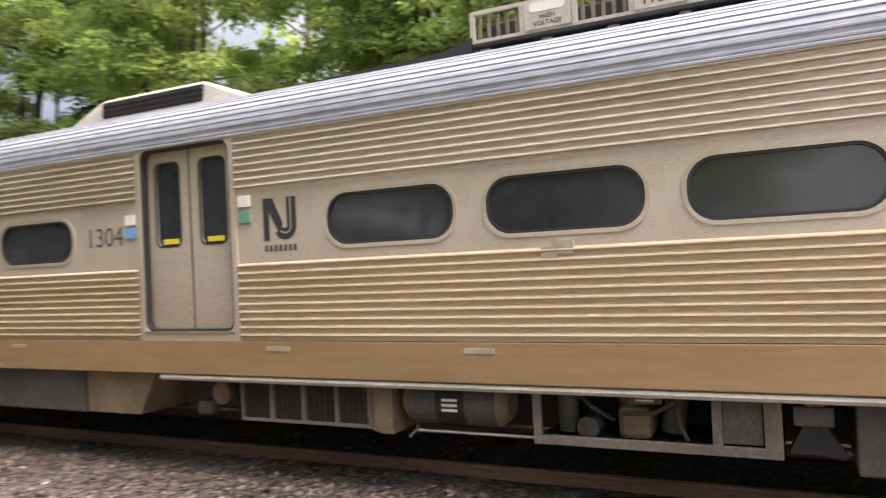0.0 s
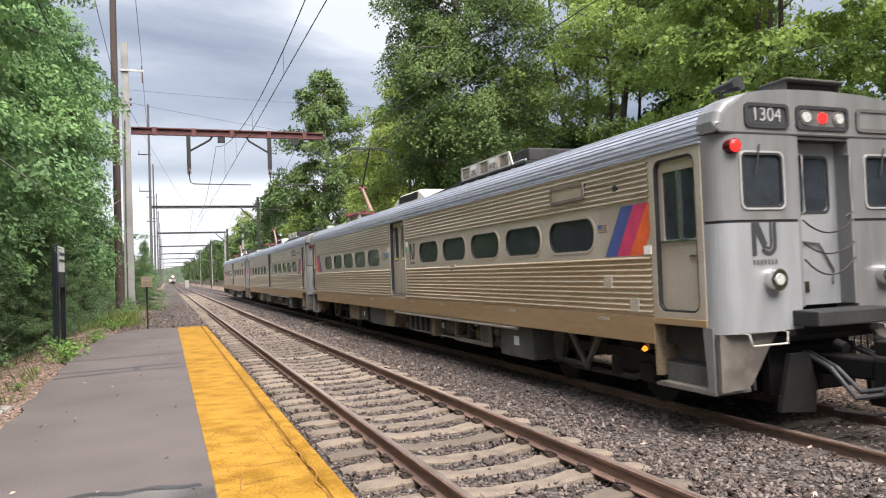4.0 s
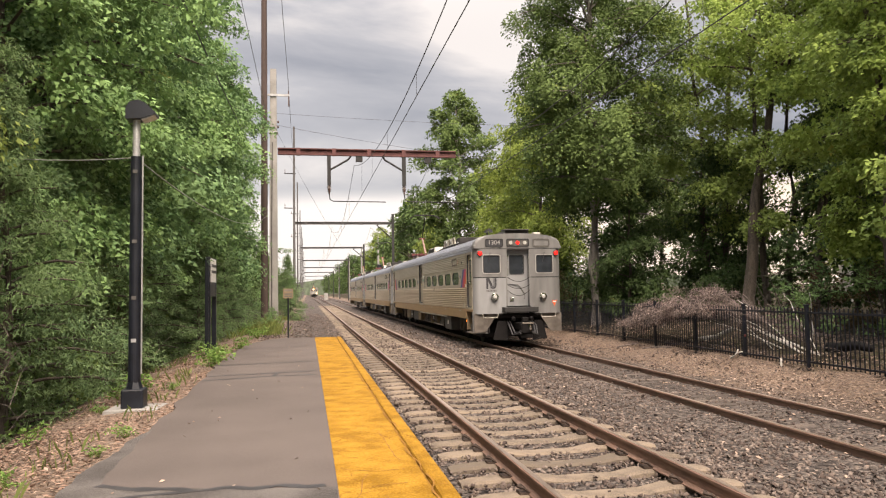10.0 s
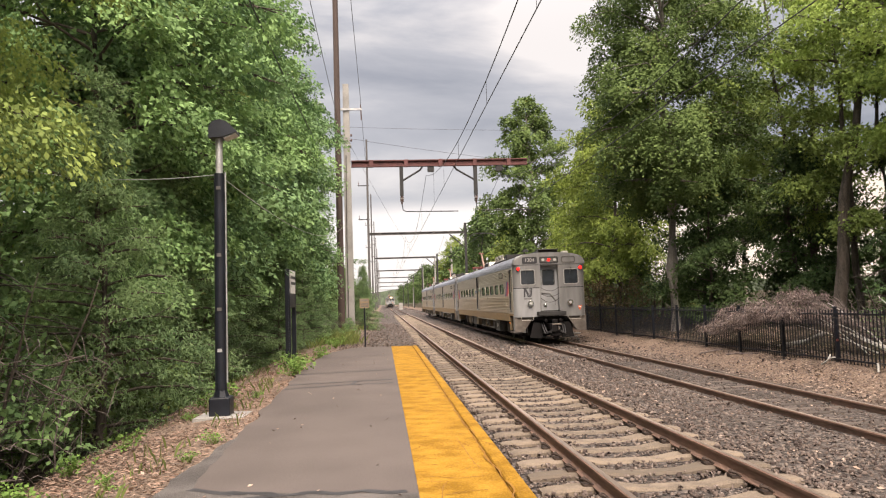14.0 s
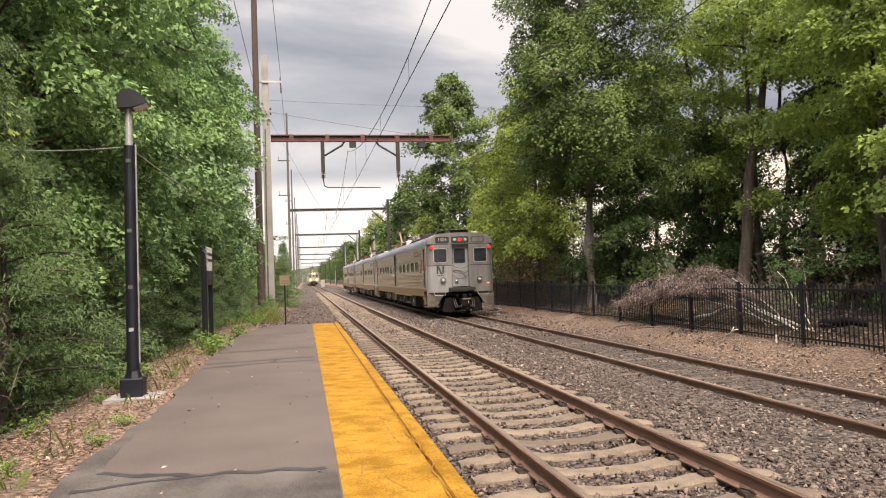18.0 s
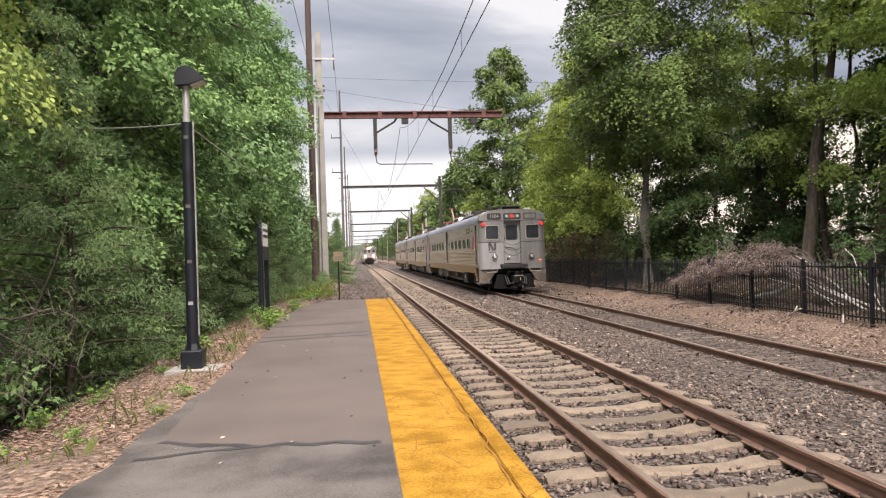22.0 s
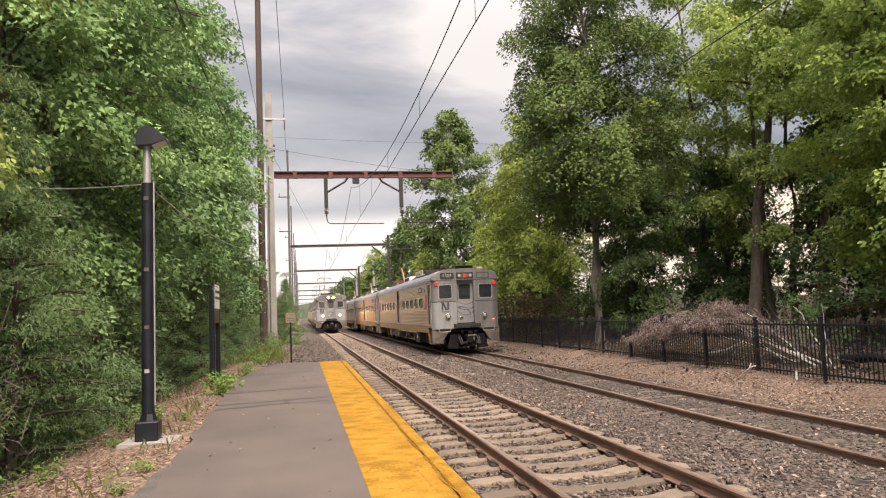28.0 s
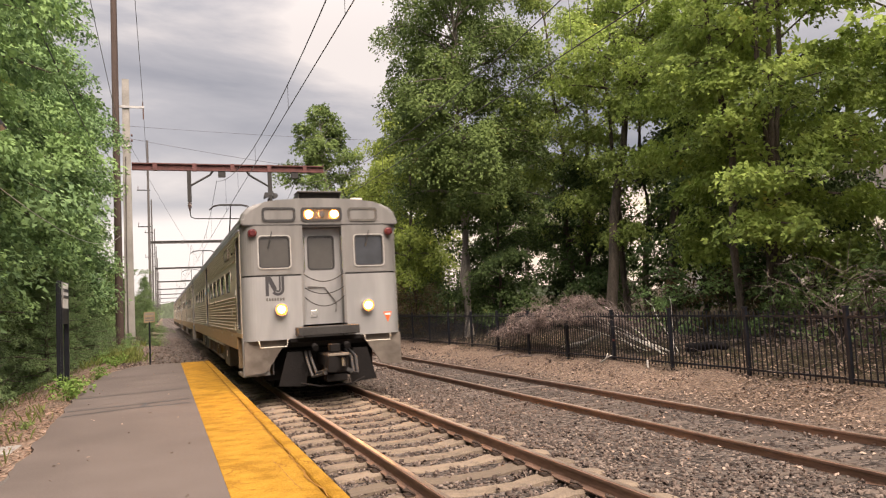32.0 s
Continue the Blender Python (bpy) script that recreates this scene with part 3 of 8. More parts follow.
def prism(outline, axis, lo, hi, bm=None):
    """A flat outline pushed along an axis. The outline's two numbers are the other axes, in order."""
    bm = bm or bmesh.new()
    n = "xyz".index(axis)

    def at(p, v):
        c = list(p)
        c.insert(n, v)
        return bm.verts.new(c)

    a, b = [at(p, lo) for p in outline], [at(p, hi) for p in outline]
    bm.faces.new(a)
    bm.faces.new(b)
    for i in range(len(a)):
        j = (i + 1) % len(a)
        bm.faces.new((a[i], a[j], b[j], b[i]))
    return bm


def rounded(w, h, r, seg=6):
    """Outline of a rounded rectangle about 0, 0."""
    pts = []
    for cx, cy, a0 in ((w / 2 - r, h / 2 - r, 0), (-w / 2 + r, h / 2 - r, 90), (-w / 2 + r, -h / 2 + r, 180), (w / 2 - r, -h / 2 + r, 270)):
        for i in range(seg + 1):
            a = radians(a0 + 90 * i / seg)
            pts.append((cx + r * math.cos(a), cy + r * math.sin(a)))
    return pts


def ring(outer, inner, axis, lo, hi, bm=None):
    """A frame between two outlines with as many points each, pushed along an axis."""
    bm = bm or bmesh.new()
    n = "xyz".index(axis)

    def at(p, v):
        c = list(p)
        c.insert(n, v)
        return bm.verts.new(c)

    o0, o1 = [at(p, lo) for p in outer], [at(p, hi) for p in outer]
    i0, i1 = [at(p, lo) for p in inner], [at(p, hi) for p in inner]
    k = len(outer)
    for a in range(k):
        b = (a + 1) % k
        for q in ((o0[a], o0[b], o1[b], o1[a]), (i0[a], i1[a], i1[b], i0[b]), (o0[a], i0[a], i0[b], o0[b]), (o1[a], o1[b], i1[b], i1[a])):
            bm.faces.new(q)
    return bm


def shift(outline, dx, dy):
    return [(x + dx, y + dy) for x, y in outline]


def square_round(inner, x0, x1, y0, y1):
    """For each point of an inner outline, the point of the enclosing rectangle in the same direction."""
    cx, cy = sum(p[0] for p in inner) / len(inner), sum(p[1] for p in inner) / len(inner)
    out = []
    for x, y in inner:
        dx, dy = x - cx, y - cy
        t = min(((x1 - cx) if dx > 0 else (x0 - cx)) / dx if abs(dx) > 1e-9 else 1e9, ((y1 - cy) if dy > 0 else (y0 - cy)) / dy if abs(dy) > 1e-9 else 1e9)
        out.append((cx + dx * t, cy + dy * t))
    # corners: move the nearest point of the outline onto each corner
    for corner in ((x0, y0), (x0, y1), (x1, y0), (x1, y1)):
        k = min(range(len(out)), key=lambda i: (out[i][0] - corner[0]) ** 2 + (out[i][1] - corner[1]) ** 2)
        out[k] = corner
    return out


def text_part(name, body, size, m, material, parent, label="", depth=0.003):
    cu = bpy.data.curves.new(name, "FONT")
    cu.body, cu.size, cu.extrude, cu.align_x, cu.align_y = body, size, depth, "CENTER", "CENTER"
    tmp = bpy.data.objects.new(name, cu)
    scene.collection.objects.link(tmp)
    dg = bpy.context.evaluated_depsgraph_get()
    me = bpy.data.meshes.new_from_object(tmp.evaluated_get(dg))
    bpy.data.objects.remove(tmp)
    me.materials.clear()
    me.materials.append(material)
    return part(name, me, material, parent, label, m)

# ---------------------------------------------------------------- electric railcar
HALF, SIDE = 12.0, 1.6
TURN = pose(0, 0, 0, 0, 0, 180)


def flutes(z0, z1, count):
    """Cross-section of fluted sheet from z0 up to z1, as (x, z)."""
    pts, p = [], (z1 - z0) / count
    for i in range(count):
        b = z0 + i * p
        pts += [(-SIDE, b), (-SIDE - 0.002, b + 0.50 * p), (-SIDE - 0.021, b + 0.53 * p), (-SIDE - 0.029, b + 0.64 * p), (-SIDE - 0.027, b + 0.76 * p), (-SIDE - 0.012, b + 0.90 * p)]
    return pts + [(-SIDE, z1)]


def sheet(profile, y0, y1, bm=None):
    """A profile of (x, z) pushed along y, open."""
    bm = bm or bmesh.new()
    a, b = [bm.verts.new((x, y0, z)) for x, z in profile], [bm.verts.new((x, y1, z)) for x, z in profile]
    for i in range(len(a) - 1):
        bm.faces.new((a[i], b[i], b[i + 1], a[i + 1]))
    return bm


ROOF_LINE = [(1.6, 3.335), (1.6, 3.46), (1.56, 3.58), (1.46, 3.70), (1.32, 3.785), (1.12, 3.85), (0.85, 3.90), (0.5, 3.935), (0.0, 3.95)]


def roof_profile():
    fine = []
    for (xa, za), (xb, zb) in zip(ROOF_LINE, ROOF_LINE[1:]):
        k = max(1, int(math.hypot(xb - xa, zb - za) / 0.068 + 0.5))
        for i in range(k):
            fine.append((xa + (xb - xa) * i / k, za + (zb - za) * i / k, zb - za, xa - xb))
    pts = []
    for x, z, nx, nz in fine:
        ln = math.hypot(nx, nz)
        nx, nz = nx / ln, nz / ln
        tx, tz = -nz, nx
        for along, out in ((0.0, 0.0), (0.024, 0.0), (0.031, 0.010), (0.047, 0.010), (0.054, 0.0)):
            pts.append((x + tx * along + nx * out, z + tz * along + nz * out))
    pts = [p for p in pts if p[0] > 0] + [(0.0, 3.95)]
    return [(-x, z) for x, z in pts] + [(x, z) for x, z in reversed(pts[:-1])]


def emblem(name, parent, m, s):
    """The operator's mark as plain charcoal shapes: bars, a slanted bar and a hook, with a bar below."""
    bm = bmesh.new()
    t = 0.002
    prism([(-0.48 * s, -0.5 * s), (-0.31 * s, -0.5 * s), (-0.31 * s, 0.5 * s), (-0.48 * s, 0.5 * s)], "z", 0, t, bm)
    prism([(-0.48 * s, 0.5 * s), (-0.20 * s, 0.5 * s), (0.10 * s, -0.12 * s), (-0.02 * s, -0.36 * s)], "z", 0.0005, t + 0.001, bm)
    for r0, r1 in ((0.06, 0.15), (0.19, 0.33)):
        pts = [(0.15 + r0 * math.cos(radians(a)), -0.17 + r0 * math.sin(radians(a))) for a in range(205, 361, 15)]
        out = [(0.15 + r1 * math.cos(radians(a)), -0.17 + r1 * math.sin(radians(a))) for a in range(360, 204, -15)]
        prism([(x * s, y * s) for x, y in pts + [(0.15 + r0, 0.5), (0.15 + r1, 0.5)] + out], "z", 0, t, bm)
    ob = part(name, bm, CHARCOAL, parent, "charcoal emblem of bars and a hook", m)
    for k in range(7):
        c = (-0.42 + 0.14 * k) * s
        part("lettering_bar", box(c - 0.045 * s, c + 0.045 * s, -0.76 * s, -0.61 * s, 0, t), GREYTXT, ob)
    return ob


def to_side(y, z, out=0.0):
    """A pose on the left flank, with x along the car and y up."""
    return pose(-SIDE - out, y, z) @ Matrix(((0, 0, -1, 0), (-1, 0, 0, 0), (0, 1, 0, 0), (0, 0, 0, 1)))


def to_end(x, z, y=-12.153):
    """A pose on the end face, with x to the right and y up."""
    return pose(x, y, z, 90, 0, 0)


def window_unit(car, s):
    y = s - HALF
    inner = [(yy + y, zz + 2.415) for yy, zz in rounded(1.30, 0.475, 0.21, 7)]
    outer = [(yy + y, zz + 2.415) for yy, zz in rounded(1.37, 0.545, 0.245, 7)]
    w = part("window", ring(outer, inner, "x", -SIDE - 0.010, -SIDE + 0.03), BAND, car)
    seal_i = [(yy + y, zz + 2.415) for yy, zz in rounded(1.25, 0.43, 0.19, 7)]
    part("gasket", ring(inner, seal_i, "x", -SIDE - 0.004, -SIDE + 0.035), RUBBER, w)
    part("pane", prism(inner, "x", -SIDE + 0.02, -SIDE + 0.03), GLASS, w)
    return w


def side_parts(car):
    made = []
    lower, upper = flutes(1.29, 2.05, 10), flutes(2.76, 3.335, 8)
    for a, b in ((1.08, 11.16), (12.54, 22.92)):
        made.append(part("lower_fluted_panel", sheet(lower, a - HALF, b - HALF), STEEL_LOW, car, "lower fluted stainless panel"))
        made.append(part("upper_fluted_panel", sheet(upper, a - HALF, b - HALF), STEEL, car, "upper fluted stainless panel"))
    cells = [3.03 + 1.6 * k for k in range(5)] + [14.23 + 1.6 * k for k in range(5)]
    bm = bmesh.new()
    hole = [(yy, zz + 2.415) for yy, zz in rounded(1.34, 0.515, 0.225, 7)]
    edge = square_round(hole, -0.8, 0.8, 2.05, 2.76)
    i = [bm.verts.new((-SIDE, *p)) for p in hole]
    o = [bm.verts.new((-SIDE, *p)) for p in edge]
    for k in range(len(i)):
        j = (k + 1) % len(i)
        bm.faces.new((i[k], i[j], o[j], o[k]))
    first = part("window_panel", bm, BAND, car, "smooth steel panel round a window", pose(0, cells[0] - HALF, 0))
    made.append(first)
    for c in cells[1:]:
        made.append(part("window_panel", first.data, None, car, "smooth steel panel round a window", pose(0, c - HALF, 0)))
    for a, b in ((1.08, 2.23), (10.23, 11.16), (12.54, 13.43), (21.43, 22.92)):
        made.append(part("plain_panel", sheet([(-SIDE, 2.05), (-SIDE, 2.76)], a - HALF, b - HALF), BAND, car, "smooth steel side panel"))
    made += [window_unit(car, c) for c in cells]
    made.append(part("side_sill", box(-SIDE - 0.02, -SIDE + 0.1, 1.08 - HALF, 22.92 - HALF, 0.94, 1.285, 0.008), SILL, car, "dusty tan side sill"))
    made.append(part("drip_rail", box(-SIDE - 0.035, -SIDE + 0.01, 0.1 - HALF, 23.9 - HALF, 3.318, 3.345, 0.005), ROOF, car))
    made.append(part("conduit", tube([(-SIDE + 0.02, 5.0 - HALF, 0.90), (-SIDE + 0.02, 12.3 - HALF, 0.90)], 0.034), CREAM, car, "long pale conduit"))
    # small pale plates on the sill
    for s in (2.2, 5.1, 8.6, 10.7, 14.6, 17.4, 20.3):
        made.append(part("sill_plate", box(-SIDE - 0.026, -SIDE - 0.018, s - 0.14 - HALF, s + 0.14 - HALF, 1.19, 1.235, 0.002), PLATE, car))
    # middle doors in their recess
    y0, y1 = 11.16 - HALF, 12.54 - HALF
    yc = (y0 + y1) / 2
    inn = rounded(1.24, 1.93, 0.10, 4)
    inn = [(a + yc, b + 2.345) for a, b in inn]
    out = square_round(inn, y0, y1, 1.285, 3.335)
    made.append(part("door_frame", ring(out, inn, "x", -SIDE - 0.02, -SIDE + 0.12), BAND, car, "steel frame round the middle doors"))
    # Black lining stands in for the shadow inside the door recess.
    made.append(part("door_gasket", ring(inn, [(a + yc, b + 2.345) for a, b in rounded(1.19, 1.88, 0.09, 4)], "x", -SIDE - 0.006, -SIDE + 0.072), RUBBER, car))
    made.append(part("door_step_plate", box(-SIDE - 0.03, -SIDE + 0.12, y0 + 0.06, y1 - 0.06, 1.36, 1.385, 0.004), CHROME, car))
    for sgn in (-1, 1):
        ya, yb = (yc - 0.615, yc - 0.012) if sgn < 0 else (yc + 0.012, yc + 0.615)
        m = (ya + yb) / 2
        hole = [(a + m, b + 2.72) for a, b in rounded(0.34, 0.88, 0.07, 4)]
        edge = square_round(hole, ya, yb, 1.385, 3.30)
        d = part("sliding_door", ring(edge, hole, "x", -SIDE + 0.075, -SIDE + 0.11), BAND, car, "sliding steel door leaf")
        part("pane", prism([(a + m, b + 2.72) for a, b in rounded(0.36, 0.90, 0.07, 4)], "x", -SIDE + 0.098, -SIDE + 0.108), GLASS, d)
        part("pane_gasket", ring([(a + m, b + 2.72) for a, b in rounded(0.37, 0.91, 0.08, 4)], [(a + m, b + 2.72) for a, b in rounded(0.33, 0.87, 0.06, 4)], "x", -SIDE + 0.07, -SIDE + 0.08), RUBBER, d)
        part("sticker", box(-SIDE + 0.090, -SIDE + 0.097, m - 0.12, m + 0.10, 2.30, 2.355), YELLOWDEC, d, "yellow door sticker")
        made.append(d)
    made.append(part("door_seal", box(-SIDE + 0.078, -SIDE + 0.10, yc - 0.012, yc + 0.012, 1.385, 3.29), RUBBER, car))
    # cab door at the end with its frame, drop window, and step well below
    for a, b, flip in ((0.12, 1.08, False), (22.92, 23.88, True)):
        y0, y1 = a - HALF, b - HALF
        yc = (y0 + y1) / 2
        inn = [(p + yc, q + 2.30) for p, q in rounded(0.76, 1.88, 0.12, 4)]
        made.append(part("cab_door_frame", ring(square_round(inn, y0, y1, 1.285, 3.335), inn, "x", -SIDE - 0.012, -SIDE + 0.10), BAND, car, "steel frame round the end door"))
        # Same black lining for the shadow round the end door.
        made.append(part("door_gasket", ring(inn, [(p + yc, q + 2.30) for p, q in rounded(0.71, 1.83, 0.10, 4)], "x", -SIDE - 0.004, -SIDE + 0.048), RUBBER, car))
        hole = [(p + yc, q + 2.66) for p, q in rounded(0.58, 0.84, 0.03, 3)]
        d = part("cab_door", ring(square_round(hole, yc - 0.37, yc + 0.37, 1.37, 3.23), hole, "x", -SIDE + 0.05, -SIDE + 0.085), BAND, car, "end door with a split drop window")
        part("pane", prism([(p + yc, q + 2.66) for p, q in rounded(0.60, 0.86, 0.03, 3)], "x", -SIDE + 0.07, -SIDE + 0.078), GLASS, d)
        part("mullion", box(-SIDE + 0.045, -SIDE + 0.068, yc - 0.02, yc + 0.02, 2.24, 3.08), CHROME, d)
        part("window_sill", box(-SIDE + 0.03, -SIDE + 0.06, yc - 0.33, yc + 0.33, 2.20, 2.24, 0.004), CHROME, d)
        part("door_handle", box(-SIDE + 0.02, -SIDE + 0.05, yc - 0.30, yc - 0.20, 2.02, 2.05, 0.004), CHROME, d)
        made.append(part("step_sill", box(-SIDE - 0.02, -SIDE + 0.12, y0, y1, 1.20, 1.284, 0.006), SILL, car))
        end, back = (y0 - 0.08, y1) if not flip else (y1 + 0.08, y0)
        well = part("step_well", box(-SIDE + 0.55, -SIDE + 0.58, min(end, back), max(end, back), 0.45, 1.2), DARK, car, "dark step well below the end door")
        part("well_side", box(-SIDE, -SIDE + 0.56, back - 0.02, back + 0.02, 0.55, 1.2), TANBOX, well)
        for z, x in ((0.46, 0.0), (0.72, 0.14), (0.97, 0.30)):
            part("tread", box(-SIDE - 0.01 + x, -SIDE + 0.30 + x, y0 + 0.03, y1 - 0.05, z, z + 0.03, 0.004), FRAMEPAINT if x == 0 else DARK, well)
            if x:
                part("riser", box(-SIDE + 0.28 + x - 0.30, -SIDE + 0.30 + x - 0.30 + 0.02, y0 + 0.03, y1 - 0.05, z - 0.26, z), GREYBOX, well)
        prism_pts = [(end, 0.44), (end + (0.1 if not flip else -0.1), 0.44), (end + (0.16 if not flip else -0.16), 1.2), (end, 1.2)]
        part("corner_post", prism(prism_pts, "x", -SIDE - 0.01, -SIDE + 0.5), FACE, well)
        part("well_rail", box(-SIDE - 0.012, -SIDE + 0.02, min(end, back), max(end, back), 0.435, 0.47), FRAMEPAINT, well)
    # painted stripes near both ends, sign window, plates and emblem
    for s0, d in ((1.12, 1), (22.88, -1)):
        y = s0 - HALF
        for pts, mt, nm in (([(0.47, 2.07), (0.18, 2.07), (0.01, 2.34), (0.01, 2.74), (0.05, 2.74)], ORANGE, "orange_stripe"),
                            ([(0.76, 2.07), (0.472, 2.07), (0.052, 2.74), (0.34, 2.74)], MAGENTA, "magenta_stripe"),
                            ([(1.04, 2.07), (0.762, 2.07), (0.342, 2.74), (0.62, 2.74)], BLUE, "blue_stripe")):
            made.append(part(nm, prism([(y - d * 0.04 + d * a, c) for a, c in pts], "x", -SIDE - 0.003, -SIDE - 0.0005), mt, car))
    sgn = part("sign_window", ring([(a + 3.05 - HALF, b + 3.06) for a, b in rounded(0.98, 0.26, 0.05, 3)], [(a + 3.05 - HALF, b + 3.06) for a, b in rounded(0.88, 0.17, 0.03, 3)], "x", -SIDE - 0.05, -SIDE), FRAMEPAINT, car, "framed destination sign window")
    part("pane", box(-SIDE - 0.036, -SIDE - 0.028, 2.6 - HALF, 3.5 - HALF, 2.96, 3.16), SIGNPANE, sgn)
    made.append(sgn)
    fl = part("flag_decal", box(-SIDE - 0.003, -SIDE, 2.05 - HALF, 2.27 - HALF, 2.41, 2.53), PLATE, car, "small flag decal")
    for k in range(4):
        part("flag_stripe", box(-SIDE - 0.005, -SIDE - 0.003, 2.05 - HALF, 2.27 - HALF, 2.415 + 0.03 * k, 2.428 + 0.03 * k), PINK, fl)
    part("flag_canton", box(-SIDE - 0.007, -SIDE - 0.005, 2.18 - HALF, 2.27 - HALF, 2.47, 2.53), BLUE, fl)
    made.append(fl)
    made.append(emblem("emblem", car, to_side(10.63 - HALF, 2.465, 0.001), 0.41))
    made.append(text_part("car_number", "1304", 0.30, to_side(13.06 - HALF, 2.41, 0.002), GREYTXT, car))
    for s, z, mt in ((11.05, 2.66, WHITE), (11.05, 2.50, GREENDEC), (12.64, 2.58, WHITE), (12.64, 2.44, LIGHTBLUE), (1.14, 2.13, WHITE), (7.82, 2.04, PLATE), (7.95, 1.99, PLATE), (18.0, 1.99, PLATE)):
        made.append(part("notice", box(-SIDE - 0.024, -SIDE - 0.001, s - 0.07 - HALF, s + 0.07 - HALF, z - 0.05, z + 0.06), mt, car))
    for s, z in ((2.05, 1.72), (1.45, 1.42)):
        made.append(part("hatch_plate", box(-SIDE - 0.035, -SIDE, s - 0.1 - HALF, s + 0.1 - HALF, z - 0.09, z + 0.09, 0.01), STEEL, car))
    made.append(part("side_lamp", rod((-SIDE - 0.03, 1.8 - HALF, 3.0), (-SIDE, 1.8 - HALF, 3.0), 0.05), RUBBER, car))
    return made


def end_parts(car):
    made = []
    F, B = -12.15, -11.84
    arc = [(-1.32 - 0.28 * math.sin(radians(a)), F + 0.28 - 0.28 * math.cos(radians(a))) for a in range(0, 91, 10)]
    plan = [(-0.45, B), (-0.45, F)] + arc + [(-SIDE, B)]
    for sgn, mt in ((1, FACE_LIT), (-1, FACE)):
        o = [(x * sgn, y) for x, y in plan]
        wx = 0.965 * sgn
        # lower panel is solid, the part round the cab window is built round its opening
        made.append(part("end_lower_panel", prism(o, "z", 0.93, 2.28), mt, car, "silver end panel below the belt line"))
        made.append(part("belt_groove", prism([(x * 0.992, y + 0.012) for x, y in o], "z", 2.28, 2.315), RUBBER, car))
        # strips round the window opening
        w0, w1 = 0.965 - 0.30, 0.965 + 0.30
        post = [(-w1, B), (-w1, F)] + arc + [(-SIDE, B)]
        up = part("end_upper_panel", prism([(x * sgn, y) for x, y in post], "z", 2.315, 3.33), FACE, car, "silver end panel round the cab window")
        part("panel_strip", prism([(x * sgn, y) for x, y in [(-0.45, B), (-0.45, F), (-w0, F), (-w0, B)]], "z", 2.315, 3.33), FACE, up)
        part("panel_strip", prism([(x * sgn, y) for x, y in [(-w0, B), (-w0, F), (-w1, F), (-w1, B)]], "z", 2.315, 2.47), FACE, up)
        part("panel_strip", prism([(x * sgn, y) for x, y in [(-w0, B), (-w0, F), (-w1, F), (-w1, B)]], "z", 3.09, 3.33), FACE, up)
        made.append(up)
        oo = [(a - wx * 1.0, b + 2.78) for a, b in rounded(0.655, 0.695, 0.085, 5)]
        mid = [(a - wx * 1.0, b + 2.78) for a, b in rounded(0.61, 0.65, 0.07, 5)]
        ii = [(a - wx * 1.0, b + 2.78) for a, b in rounded(0.56, 0.60, 0.06, 5)]
        cw = part("cab_window", ring(oo, mid, "y", F - 0.014, F + 0.06), BRIGHT, car, "cab window in a bright frame")
        part("window_gasket", ring(mid, ii, "y", F - 0.009, F + 0.06), RUBBER, cw, "dark rubber gasket")
        part("pane", prism(oo, "y", F + 0.02, F + 0.03), GLASS, cw)
        made.append(cw)
        wp = part("wiper", tube([(-0.99 * sgn - 0.02, F - 0.03, 3.2), (-0.99 * sgn - 0.1, F - 0.035, 2.85)], 0.009), RUBBER, car)
        made.append(wp)
        # marker lamp at the shoulder
        ml = part("marker_lamp", rod((-1.385 * sgn, F + 0.05, 3.17), (-1.385 * sgn, F - 0.06, 3.17), 0.092, 0.086, 16), REDLENS, car, "round marker lamp housing")
        part("marker_lens", rod((-1.385 * sgn, F - 0.058, 3.17), (-1.385 * sgn, F - 0.09, 3.17), 0.078, 0.05, 16), REDLENS, ml)
        made.append(ml)
        # low headlamp
        hl = part("headlamp", rod((-0.88 * sgn, F + 0.02, 1.60), (-0.88 * sgn, F - 0.10, 1.60), 0.135, 0.125, 20), CHROME, car, "round headlamp in a chrome bezel")
        part("headlamp_lens", rod((-0.88 * sgn, F - 0.098, 1.60), (-0.88 * sgn, F - 0.118, 1.60), 0.070, 0.062, 20), LENS, hl)
        # Ring added for the lamp's halo; it glows only where the lamp is lit.
        part("lamp_bowl", rod((-0.88 * sgn, F - 0.09, 1.60), (-0.88 * sgn, F - 0.104, 1.60), 0.122, 0.115, 20), CHROME, hl)
        made.append(hl)
        made.append(part("grab_iron", tube([(-1.33 * sgn, F, 0.95), (-1.33 * sgn, F - 0.07, 0.93), (-1.30 * sgn, F - 0.09, 0.80), (-0.80 * sgn, F - 0.09, 0.80), (-0.77 * sgn, F - 0.07, 0.93), (-0.77 * sgn, F, 0.95)], 0.011), CREAM, car))
        made.append(part("corner_skirt", prism([(x * sgn, z) for x, z in [(-1.59, 0.93), (-0.72, 0.93), (-0.86, 0.78), (-1.14, 0.36), (-1.22, 0.29), (-1.59, 0.27)]], "y", F + 0.10, F + 0.16), SKIRT, car, "grey corner skirt over the end step"))
        made.append(part("door_jamb", box(*sorted((-0.45 * sgn, -0.40 * sgn)), F + 0.002, -11.91, 1.28, 3.32, 0.004), FACE, car))
        made.append(part("grab_rail", tube([(-0.385 * sgn, F + 0.05, 2.35), (-0.385 * sgn, F - 0.03, 2.40), (-0.385 * sgn, F - 0.03, 3.08), (-0.385 * sgn, F + 0.05, 3.13)], 0.013), CHROME, car))
    top = [(x, z) for x, z in ROOF_LINE]
    line = [(-x, z) for x, z in top] + [(x, z) for x, z in reversed(top[:-1])]
